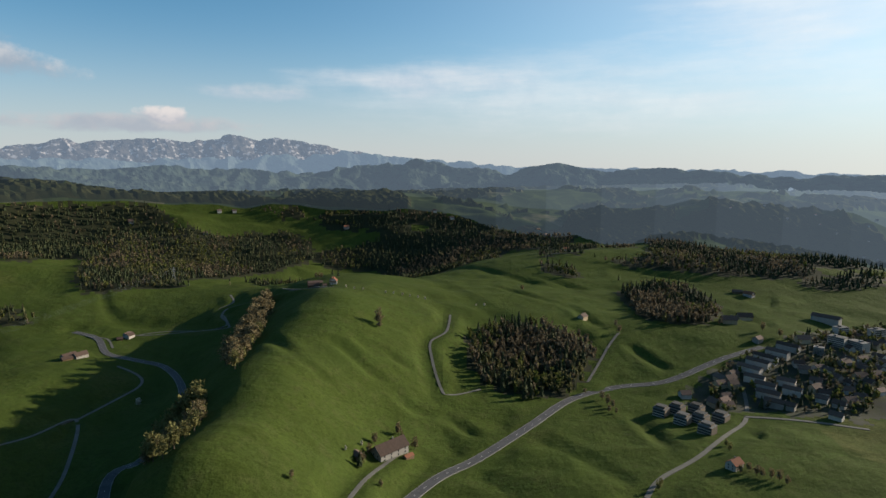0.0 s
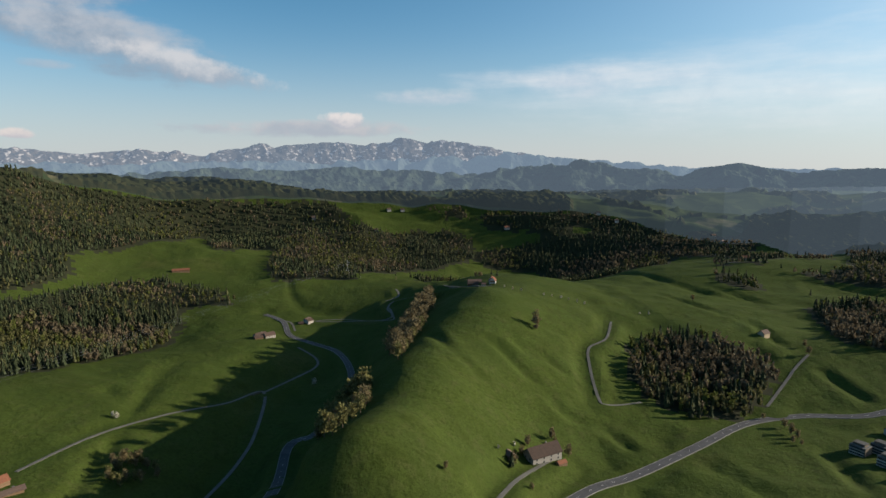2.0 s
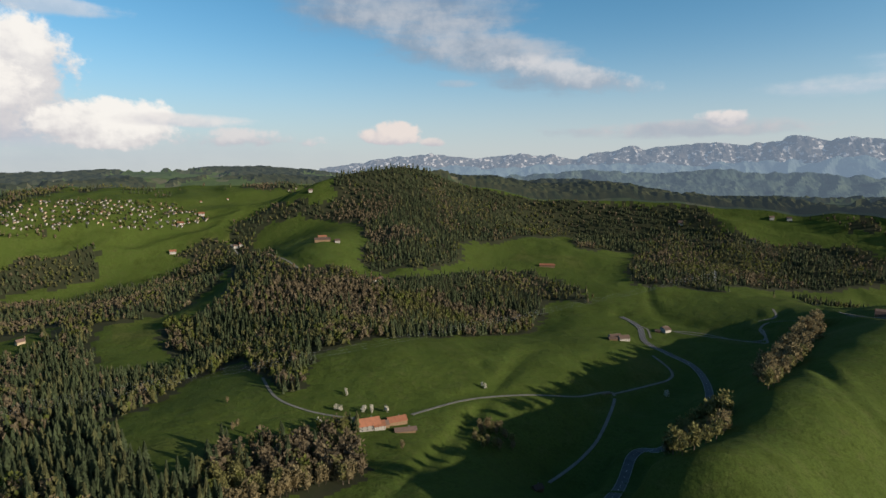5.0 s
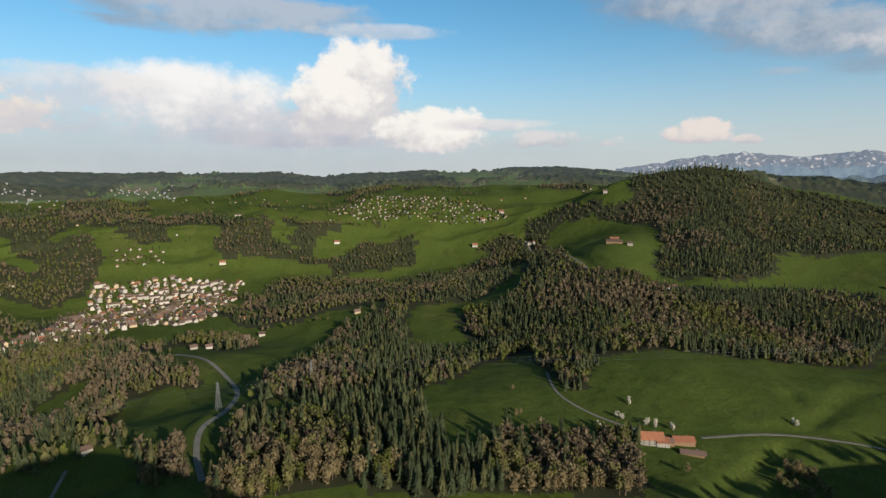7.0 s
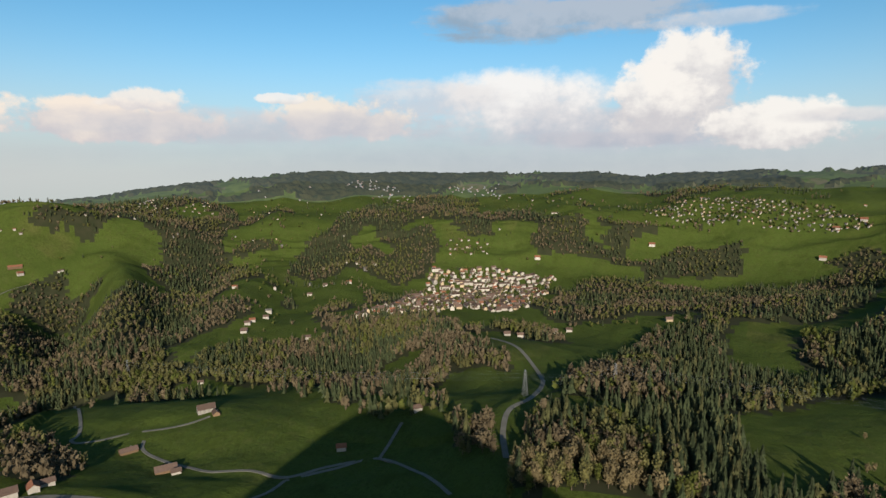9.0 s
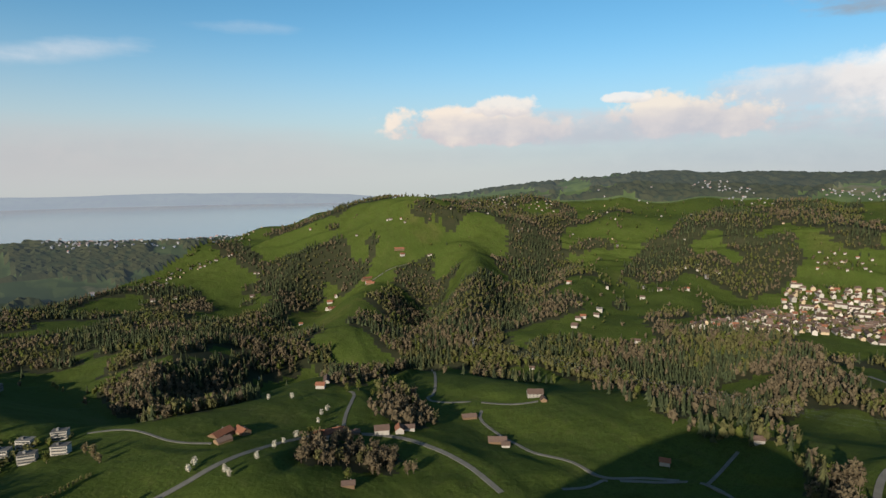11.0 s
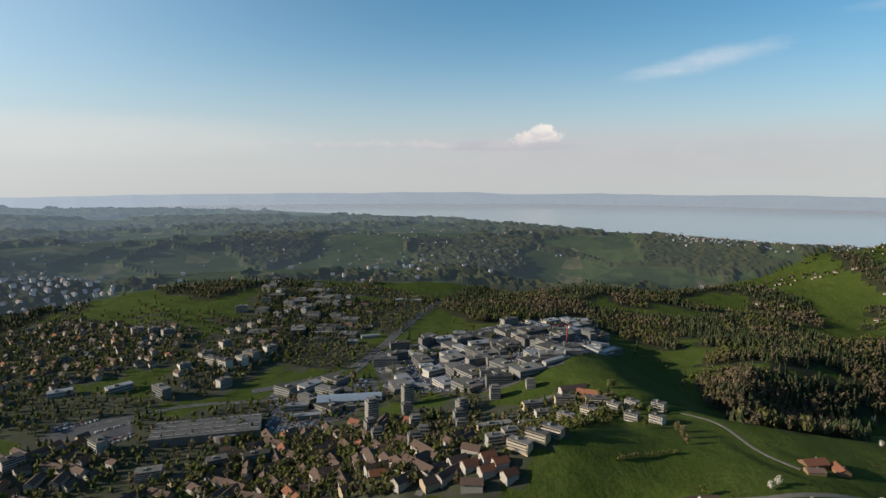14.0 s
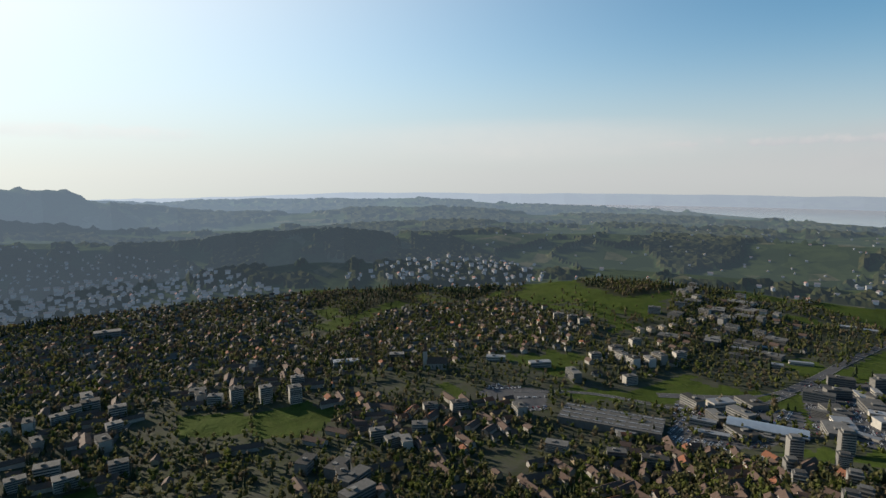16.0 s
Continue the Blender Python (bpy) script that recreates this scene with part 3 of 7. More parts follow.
road("main_road", 16, [(509, -736), (455, -800), (413, -875), (407, -1009), (417, -1180), (416, -1461)])
road("main_road", 8, [(635, -563), (562, -656), (446, -714), (406, -737), (399, -913)])
road("lane", 6, [(-88, -480), (-129, -489), (-194, -513), (-256, -538), (-300, -536), (-344, -502), (-363, -457), (-367, -407), (-359, -352)])
road("lane", 4, [(-300, -536), (-332, -583), (-379, -643), (-383, -661)])
road("lane", 3, [(-84, -687), (-117, -661), (-140, -589), (-169, -556)])
road("lane", 4, [(-737, -930), (-523, -652), (-479, -614), (-487, -589), (-525, -555), (-491, -521), (-477, -481), (-467, -435), (-461, -401), (-473, -363), (-475, -324), (-510, -297), (-547, -259)])
road("lane", 4, [(-525, -555), (-545, -510), (-568, -492)])
road("lane", 4, [(-470, -321), (-507, -290), (-543, -252), (-505, -189), (-462, -146)])
road("lane", 3.5, [(-543, -252), (-579, -254), (-620, -257)])
road("lane", 3.5, [(-470, -321), (-441, -321), (-418, -330)])
road("lane", 3.5, [(-558, 1044), (-468, 1042), (-386, 1011), (-391, 1038), (-419, 1082), (-420, 1130), (-350, 1093), (-275, 1016), (-201, 938)])
road("lane", 7, [(147, -437), (139, -496), (109, -662), (48, -735)])
road("lane", 7, [(485, -242), (609, -282), (654, -370)])
road("lane", 6, [(-1805, 649), (-1395, 611), (-1229, 596)])
road("lane", 4, [(-74, 425), (-65, 470), (-54, 505), (-43, 529)])
road("lane", 3.5, [(-565, 972), (-601, 1020), (-627, 1029)])
road("lane", 6, [(710, -59), (784, -47), (939, -131)])

ridge(30, 75, [(-1251, -1646), (-1148, -1623), (-1052, -1592), (-831, -1381), (-638, -1144)])
ridge(16, 60, [(-1383, -1461), (-1190, -1324), (-879, -1015), (-802, -936)])
ridge(14, 55, [(-982, -1792), (-839, -1749), (-646, -1607)])
ridge(14, 50, [(-2309, -1474), (-1836, -1261), (-1622, -1163)])
ridge(16, 60, [(-1317, -1563), (-1299, -1452), (-1102, -1209), (-863, -982)])
ridge(12, 50, [(-1947, -829), (-1688, -838), (-1336, -765)])
ridge(14, 60, [(-1460, -1372), (-1225, -1108), (-955, -856)])
gully(42, 85, [(-1271, -1559), (-1173, -1474), (-837, -1096), (-719, -996)])
gully(30, 80, [(-1476, -1390), (-1216, -1166), (-930, -922)])
gully(22, 70, [(-1048, -1689), (-917, -1664), (-687, -1458), (-418, -1130)])
gully(30, 80, [(-1634, -1306), (-1409, -1190), (-1070, -1002), (-857, -885)])
gully(20, 70, [(-1769, -1071), (-1381, -891), (-1091, -789)])
gully(24, 70, [(-1213, -1514), (-1087, -1349), (-842, -1069)])
gully(18, 60, [(-1872, -126), (-1824, 119), (-1865, 318), (-1886, 489)])
gully(20, 70, [(-1516, 932), (-1234, 792), (-1122, 683), (-1143, 576)])
gully(16, 60, [(-1242, 225), (-1349, 384), (-1379, 539)])
ridge(102, 190, [(2814, 702), (2934, 308), (3000, 0), (3043, -213), (3119, -438)])
gully(52, 105, [(31, -1486), (-76, -1212), (-155, -848), (-308, -939), (-504, -1003), (-581, -916), (-718, -907), (-736, -663), (-855, -612), (-909, -546)])
gully(14, 60, [(-512, -670), (-477, -506), (-452, -400), (-440, -345)])
gully(28, 110, [(400, -1510), (270, -1708), (82, -1973), (-88, -2041)])
gully(22, 80, [(-1017, -636), (-1001, -529), (-861, -341), (-787, -200), (-879, -129), (-1147, 58)])
gully(3.5, 9, [(-153, 687), (-125, 684), (-99, 666), (-68, 651), (-54, 640)])
gully(2.5, 7, [(-117, 721), (-94, 705), (-64, 701)])
gully(3, 9, [(197, 921), (228, 863), (246, 842)])
gully(3, 9, [(274, 881), (297, 815), (324, 769)])
gully(3, 8, [(4, 632), (22, 613), (41, 589)])
gully(2, 7, [(-162, 617), (-134, 597), (-107, 593)])
gully(3, 9, [(405, 1357), (471, 1282), (554, 1213), (612, 1210)])
gully(3, 9, [(194, 1269), (253, 1196), (328, 1127)])
gully(3, 8, [(-55, 651), (-39, 627), (4, 634)])
gully(3, 9, [(225, 1011), (245, 933), (276, 909)])
gully(2.5, 8, [(-111, 779), (-74, 795), (-31, 801)])
gully(2.5, 8, [(-219, 703), (-161, 614)])
gully(3, 9, [(88, 1182), (173, 1057), (215, 1008)])
gully(3, 9, [(225, 663), (227, 549)])
gully(3, 8, [(-112, 715), (-70, 715), (-29, 699)])
gully(3, 10, [(-628, 586), (-595, 577)])
gully(3, 10, [(-40, -700), (-71, -733), (-123, -782)])
gully(3, 10, [(-169, -452), (-210, -473), (-255, -520)])



def ground(x, y):
    """Height of the net at x, y."""
    x, y = np.asarray(x, float), np.asarray(y, float)
    a = (np.arctan2(-x, y) % (2 * np.pi)) / (2 * np.pi) * NET_A
    b = np.interp(np.hypot(x, y), ring, np.arange(NET_R))
    i, j = np.clip(np.floor(a).astype(int), 0, NET_A - 1), np.clip(np.floor(b).astype(int), 0, NET_R - 2)
    u, v = a - i, b - j
    return (NZ[j, i] * (1 - u) + NZ[j, i + 1] * u) * (1 - v) + (NZ[j + 1, i] * (1 - u) + NZ[j + 1, i + 1] * u) * v


def along(line, margin):
    """The net's points near a line: their indices, distance to it and the nearest sample."""
    pick = (NX > line[:, 0].min() - margin) & (NX < line[:, 0].max() + margin) & (NY > line[:, 1].min() - margin) & (NY < line[:, 1].max() + margin)
    j, i = np.nonzero(pick)
    d = np.hypot(NX[j, i][:, None] - line[None, :, 0], NY[j, i][:, None] - line[None, :, 1])
    return j, i, d.min(1), d.argmin(1)


def blurred(z, n):
    """A running mean with steady ends."""
    n = min(n, max(1, len(z) // 3))
    for _ in range(2):
        z = np.convolve(np.concatenate([np.full(n, z[0]), z, np.full(n, z[-1])]), np.ones(2 * n + 1) / (2 * n + 1), "valid")
    return z


for depth, width, pts in GULLIES:
    line = smooth_line(pts, 5.0)
    j, i, d, k = along(line, max(60, 2.6 * width))
    q = np.minimum(k, len(line) - 1 - k) / max(1, len(line) / 3)
    NZ[j, i] -= (1.2 if depth < 4 else 1.0) * depth * np.clip(q, 0.15, 1) * (np.exp(-(d / width) ** 2) - 0.35 * np.exp(-((d - 1.9 * width) / width) ** 2))
for high, width, pts in RIDGES:
    line = smooth_line(pts, 8.0)
    j, i, d, k = along(line, 2.2 * width)
    q = np.minimum(k, len(line) - 1 - k) / max(1, len(line) / 3)
    NZ[j, i] += high * np.clip(q, 0.3, 1) * np.exp(-(d / width) ** 2)
NZ[:, NET_A] = NZ[:, 0]
ROAD_LINES = []
for kind, width, pts in ROADS:
    line = smooth_line(pts, 4.0)
    level = blurred(ground(line[:, 0], line[:, 1]), 14 if kind == "main_road" else 7)
    ROAD_LINES.append((kind, width, line, level))
    j, i, d, k = along(line, 40)
    w = np.clip(1 - (d - width / 2 - 5) / 22, 0, 1)
    w = w * w * (3 - 2 * w)
    NZ[j, i] = NZ[j, i] * (1 - w) + (level[k] - 0.15) * w
NZ[:, NET_A] = NZ[:, 0]


# ---- ground, lake, far hills and mountains ----
def mesh_from(name, verts, faces, mats, mat_index=None, smooth=False):
    me = bpy.data.meshes.new(name)
    me.from_pydata(verts, [], faces)
    for m in mats:
        me.materials.append(m)
    if mat_index is not None:
        me.polygons.foreach_set("material_index", np.asarray(mat_index, np.int32))
    if smooth:
        me.polygons.foreach_set("use_smooth", np.ones(len(me.polygons), bool))
    me.update()
    return me


def rings_to(distance):
    return int(np.searchsorted(ring, distance))


# the ground reaches out to the hazy distance, which begins nearer to the south and over the plain
EDGE = np.full(NET_A, rings_to(2500))
middle = (np.arange(NET_A) + 0.5) / NET_A * 360
EDGE[middle < 60] = rings_to(2080)
SOUTH_EDGE = np.interp(middle, [300, 318, 335, 350, 360], [1800, 1650, 1700, 2000, 2080])
EDGE = np.where(middle >= 300, np.searchsorted(ring, SOUTH_EDGE), EDGE)
PLAIN_EDGE = np.interp(middle, [146, 154, 165, 178, 200, 221, 241, 275, 300], [2500, 2400, 2050, 1750, 1700, 1680, 1650, 1650, 1800])
EDGE = np.where((middle > 146) & (middle < 300), np.searchsorted(ring, PLAIN_EDGE), EDGE)


def net_faces(keep):
    """Faces of the net's cells where keep (ring, column) holds."""
    j, i = np.nonzero(keep)
    row = NET_A + 1
    return np.stack([j * row + i, j * row + i + 1, (j + 1) * row + i + 1, (j + 1) * row + i], -1), j, i


def net_object(name, keep, mats):
    f, j, i = net_faces(keep)
    used, flat_index = np.unique(f, return_inverse=True)
    v = np.stack([NX, NY, NZ], -1).reshape(-1, 3)[used]
    return new(name, mesh_from(name, v, flat_index.reshape(f.shape).tolist(), mats, smooth=True)), j, i


CELL_J, CELL_I = np.meshgrid(np.arange(NET_R - 1), np.arange(NET_A), indexing="ij")
NEAR_CELL = CELL_J < EDGE[None, :]
BEAR = middle[None, :] + 0 * CELL_J
SHORE_CELL = CELL_J >= rings_to(4350)
# far woods stand on the far land as one broken canopy, a tree's height above the fields
FAR_RIM = np.arange(NET_R)[:, None] > np.append(EDGE, EDGE[0])[None, :] + 1
far_bearing = np.degrees(turn)[None, :]
far_shore = np.interp(far_bearing, SHORE_A, SHORE_R)
SPREAD = fbm(NX + 300, NY, 360, 3) + 0.45 * fbm(NX, NY + 900, 95, 2)
NEED = np.interp(far_bearing, [0, 60, 75, 150, 170, 235, 262, 275, 300, 322, 345, 360], [-0.34, -0.3, 0.02, 0.05, 0.04, 0.1, 0.05, -0.1, -0.2, 0.05, 0.0, -0.34])
on_land = ~((far_bearing > 100) & (far_bearing < 228.6) & (ring[:, None] > far_shore - 70)) & (ring[:, None] < 4500)
HEDGE = np.abs(fbm(NX + 80, NY + 40, 210, 2)) < 0.055
CANOPY = FAR_RIM & on_land & ((SPREAD > NEED) | HEDGE)
tops = np.random.RandomState(31).uniform(7, 19, NX.shape)
tops[:, NET_A] = tops[:, 0]
NZ = NZ + CANOPY * tops
# haze colour that the far land emits
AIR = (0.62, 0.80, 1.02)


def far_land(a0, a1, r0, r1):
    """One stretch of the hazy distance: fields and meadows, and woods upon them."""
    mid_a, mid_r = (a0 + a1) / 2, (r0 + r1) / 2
    # painted haze: emission grows with distance and towards the sun's side
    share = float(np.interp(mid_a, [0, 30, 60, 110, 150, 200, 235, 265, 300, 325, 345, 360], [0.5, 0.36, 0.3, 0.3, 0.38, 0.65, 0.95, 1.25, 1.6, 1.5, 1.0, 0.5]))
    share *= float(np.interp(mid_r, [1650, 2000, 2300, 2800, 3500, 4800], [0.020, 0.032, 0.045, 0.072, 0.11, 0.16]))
    within = (BEAR >= a0) & (BEAR < a1) & ~NEAR_CELL & (CELL_J >= rings_to(r0)) & (CELL_J < rings_to(r1))
    if not within.any():
        return
    east = 62 <= mid_a < 152
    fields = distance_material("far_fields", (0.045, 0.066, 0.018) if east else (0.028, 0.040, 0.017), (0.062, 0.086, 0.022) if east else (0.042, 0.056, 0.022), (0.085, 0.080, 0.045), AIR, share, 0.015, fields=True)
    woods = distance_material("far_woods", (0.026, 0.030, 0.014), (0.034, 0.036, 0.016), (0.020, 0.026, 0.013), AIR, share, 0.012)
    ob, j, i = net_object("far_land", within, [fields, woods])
    wooded = (CANOPY[j, i].astype(int) + CANOPY[j + 1, i] + CANOPY[j, i + 1] + CANOPY[j + 1, i + 1]) >= 2
    ob.data.polygons.foreach_set("material_index", wooded.astype(np.int32))
    ob.data.polygons.foreach_set("use_smooth", ~wooded)
    ob.data.update()
    tagged(ob, "hazy far fields and dark woods towards the horizon", "backdrop", kind="structure")


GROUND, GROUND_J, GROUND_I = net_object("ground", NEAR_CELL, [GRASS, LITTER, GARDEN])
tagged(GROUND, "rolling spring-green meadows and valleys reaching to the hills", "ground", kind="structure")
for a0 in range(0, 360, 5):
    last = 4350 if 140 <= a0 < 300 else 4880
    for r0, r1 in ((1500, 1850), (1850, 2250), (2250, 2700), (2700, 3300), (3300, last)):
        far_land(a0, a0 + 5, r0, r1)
# far shore emits a pale blue for haze, stronger towards the sun
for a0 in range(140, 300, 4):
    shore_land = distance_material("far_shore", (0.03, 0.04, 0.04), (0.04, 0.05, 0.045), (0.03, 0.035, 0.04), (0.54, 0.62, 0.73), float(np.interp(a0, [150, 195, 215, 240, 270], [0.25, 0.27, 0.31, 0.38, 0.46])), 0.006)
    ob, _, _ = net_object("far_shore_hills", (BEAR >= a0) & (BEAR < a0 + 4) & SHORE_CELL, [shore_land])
    tagged(ob, "hills beyond the lake, made pale blue by painted haze", "backdrop", kind="structure")

# pale base colour stands in for the bright sky the water reflects
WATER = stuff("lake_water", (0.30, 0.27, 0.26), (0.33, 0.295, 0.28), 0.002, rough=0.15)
turns = np.arange(143.6, 230.6, 1)
near = np.interp(turns, SHORE_A, SHORE_R) - 45
wv = [(-r * math.sin(radians(a)), r * math.cos(radians(a)), LAKE) for a, r in zip(turns, near)]
wv += [(-4800 * math.sin(radians(a)), 4800 * math.cos(radians(a)), LAKE) for a in turns]
k = len(turns)
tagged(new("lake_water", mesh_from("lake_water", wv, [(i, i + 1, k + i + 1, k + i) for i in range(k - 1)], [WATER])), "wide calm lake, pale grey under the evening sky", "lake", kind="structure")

# rock and foothills emit the blue of the haze in front of them
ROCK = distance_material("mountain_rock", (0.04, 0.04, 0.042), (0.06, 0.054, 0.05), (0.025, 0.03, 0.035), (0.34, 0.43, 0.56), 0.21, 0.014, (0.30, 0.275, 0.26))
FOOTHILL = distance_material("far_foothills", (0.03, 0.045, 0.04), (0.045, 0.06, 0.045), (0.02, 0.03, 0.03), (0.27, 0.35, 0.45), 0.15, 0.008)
FOOTHILL_HAZIER = distance_material("farthest_hills", (0.04, 0.05, 0.05), (0.05, 0.065, 0.055), (0.03, 0.04, 0.04), (0.32, 0.43, 0.57), 0.25, 0.008)


def mountain_range(name, r0, r1, outline, mat, label, seed, rough, cell):
    """A range whose skyline follows the outline (bearing, height) in broad swells; folded noise breaks it into ribs and peaks."""
    oa, oz = np.array([q[0] for q in outline], float), np.array([q[1] for q in outline], float)
    na, nr = int((oa[-1] - oa[0]) * 7), 32
    a = np.linspace(oa[0], oa[-1], na)[None, :]
    q = np.linspace(0, 1, nr)[:, None]
    r = r0 + (r1 - r0) * q + 0 * a
    x, y = -r * np.sin(np.radians(a)), r * np.cos(np.radians(a))
    fold = 1 - 2 * np.abs(fbm(x + seed, y, cell, 6))
    rise = np.clip(q / 0.75, 0, 1) ** 0.9 * np.clip((1 - q) / 0.12, 0.6, 1)
    top = np.interp(a, oa, oz)
    z = 60 + (top - 60) * rise + rough * fold * (0.35 + 0.65 * rise) * (top - 60) - 40 * (1 - rise)
    v = np.stack([x, y, z], -1).reshape(-1, 3)
    j, i = np.meshgrid(np.arange(nr - 1), np.arange(na - 1), indexing="ij")
    p = j * na + i
    f = np.stack([p, p + 1, p + na + 1, p + na], -1).reshape(-1, 4)
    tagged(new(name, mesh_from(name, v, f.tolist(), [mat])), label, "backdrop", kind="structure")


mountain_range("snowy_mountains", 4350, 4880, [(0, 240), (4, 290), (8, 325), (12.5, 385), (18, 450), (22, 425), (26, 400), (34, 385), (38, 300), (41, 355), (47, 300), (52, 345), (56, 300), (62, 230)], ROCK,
               "rocky alpine range with patches of snow in painted blue haze", 40, 0.07, 240)
mountain_range("far_ridge", 3950, 4330, [(-40, 150), (-32, 175), (-27, 196), (-20, 205), (-15, 195), (-8, 215), (-3, 240), (3, 262), (8, 300), (11, 318), (15, 290), (22, 262), (30, 255), (40, 245), (50, 240), (62, 200)], FOOTHILL_HAZIER,
               "wooded foothills in painted blue haze below the alpine range", 11, 0.10, 190)
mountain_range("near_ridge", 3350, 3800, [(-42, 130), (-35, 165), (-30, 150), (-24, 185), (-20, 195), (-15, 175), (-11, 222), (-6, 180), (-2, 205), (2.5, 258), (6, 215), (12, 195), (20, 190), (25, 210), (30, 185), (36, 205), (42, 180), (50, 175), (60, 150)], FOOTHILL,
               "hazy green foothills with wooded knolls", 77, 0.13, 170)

# ---- trees ----
def conifer(layers, sides, seed, trunk=True):
    """A spruce one metre high: a stem and skirts of drooping, jagged boughs. Returns vertices, faces, and 1 for bark."""
    rng = np.random.RandomState(seed)
    v, f, b = [], [], []
    if trunk:
        for i in range(4):
            t = i * math.pi / 2
            v += [(0.018 * math.cos(t), 0.018 * math.sin(t), 0), (0.012 * math.cos(t), 0.012 * math.sin(t), 0.3)]
        for i in range(4):
            j = (i + 1) % 4
            f.append((2 * i, 2 * j, 2 * j + 1, 2 * i + 1))
            b.append(1)
    for k in range(layers):
        q = k / layers
        top, low = min(1.0, 0.12 + (k + 1.75) / (layers + 0.4) * 0.88), 0.10 + 0.86 * q
        if k == layers - 1:
            top = 1.0
        wide = 0.20 * (1 - q) ** 0.75 + 0.012
        base = len(v)
        v.append((rng.uniform(-0.01, 0.01), rng.uniform(-0.01, 0.01), top))
        n = sides * 2
        for i in range(n):
            t = (i + rng.uniform(-0.25, 0.25)) / n * 2 * math.pi + k
            w = wide * (rng.uniform(0.85, 1.2) if i % 2 == 0 else rng.uniform(0.5, 0.72))
            v.append((w * math.cos(t), w * math.sin(t), low + (0 if i % 2 == 0 else 0.05) + rng.uniform(-0.03, 0.03)))
        for i in range(n):
            f.append((base, base + 1 + i, base + 1 + (i + 1) % n))
            b.append(0)
    return np.array(v), f, b


def leafy(clumps, leaves, size, seed, limbs=True, core=1):
    """A broadleaf tree one metre high: stem and limbs, a ragged heart of foliage, and upward sprays of twigs and leaves in uneven clumps."""
    rng = np.random.RandomState(seed)
    v, f, b = [], [], []
    if limbs:
        for x, y, z0, x1, y1, z1, w in [(0, 0, 0, 0, 0, 0.6, 0.020)] + [(0, 0, 0.22 + 0.05 * i, 0.16 * math.cos(2.1 * i), 0.16 * math.sin(2.1 * i), 0.62 + 0.06 * i, 0.009) for i in range(4)]:
            base = len(v)
            for i in range(3):
                t = i * 2.094
                v += [(x + w * math.cos(t), y + w * math.sin(t), z0), (x1 + 0.4 * w * math.cos(t), y1 + 0.4 * w * math.sin(t), z1)]
            for i in range(3):
                j = (i + 1) % 3
                f.append((base + 2 * i, base + 2 * j, base + 2 * j + 1, base + 2 * i + 1))
                b.append(1)
    centres = []
    for i in range(clumps):
        t = i * 2.4 + rng.uniform(-0.5, 0.5)
        h = 0.26 + 0.58 * (i + 0.5) / clumps + rng.uniform(-0.05, 0.05)
        d = 0.15 * math.sin(math.pi * min(1, max(0.1, (h - 0.05) / 1.0))) * rng.uniform(0.6, 1.3)
        centres.append((d * math.cos(t), d * math.sin(t), h, rng.uniform(0.10, 0.15) * (1.15 if clumps < 4 else 1)))
    if core == 1:
        bm = bmesh.new()
        bmesh.ops.create_icosphere(bm, subdivisions=1, radius=1)
        ball, skin = [tuple(q.co) for q in bm.verts], [tuple(q.index for q in face.verts) for face in bm.faces]
        bm.free()
    else:
        ball = [(0, 0, 0.95), (1.2, 0, 0.1), (0, 1.2, 0.1), (-1.2, 0, 0.1), (0, -1.2, 0.1), (0, 0, -0.9)]
        skin = [(0, 1, 2), (0, 2, 3), (0, 3, 4), (0, 4, 1), (5, 2, 1), (5, 3, 2), (5, 4, 3), (5, 1, 4)]
    base = len(v)
    for q in ball:
        k = rng.uniform(0.6, 1.15)
        v.append((q[0] * 0.17 * k, q[1] * 0.17 * k, max(0.05, (0.5 if core == 1 else 0.46) + q[2] * (0.30 if core == 1 else 0.34) * k)))
    f += [tuple(base + i for i in q) for q in skin]
    b += [0] * len(skin)
    for i in range(leaves):
        cx, cy, cz, cr = centres[i % clumps]
        d = rng.normal(size=3)
        d /= np.linalg.norm(d)
        p = np.array((cx, cy, cz)) + d * cr * rng.uniform(0.55, 1.1)
        p[2] = max(p[2], 0.08)
        u = d * 0.5 + np.array((0, 0, 0.75)) + rng.normal(size=3) * 0.45
        u /= np.linalg.norm(u)
        w = np.cross(u, d + rng.normal(size=3) * 0.45)
        w /= np.linalg.norm(w)
        s = size * rng.uniform(0.6, 1.3)
        base = len(v)
        v += [tuple(p + u * s * 1.5), tuple(p + w * s * 0.75), tuple(p - u * s), tuple(p - w * s * 0.75)]
        f.append((base, base + 1, base + 2, base + 3))
        b.append(0)
    return np.array(v), f, b


NEAR = {"conifer": [conifer(9, 7, s) for s in range(4)], "leafy": [leafy(11, 240, 0.042, s) for s in range(6)]}
CLOSE = {"conifer": [conifer(6, 5, 60 + s) for s in range(4)], "leafy": [leafy(8, 84, 0.062, 60 + s) for s in range(6)]}
MID = {"conifer": [conifer(4, 4, 20 + s, trunk=False) for s in range(4)], "leafy": [leafy(6, 19, 0.105, 20 + s, limbs=False) for s in range(8)]}
FAR = {"conifer": [conifer(2, 3, 40 + s, trunk=False) for s in range(4)], "leafy": [leafy(3, 6, 0.15, 40 + s, limbs=False, core=0) for s in range(8)]}
LEAF_MATS = [NEEDLES, NEEDLES_WARM, BUDS, OLIVE, FRESH, BLOSSOM]
TREES = []          # x, y, height, breadth, material, kind


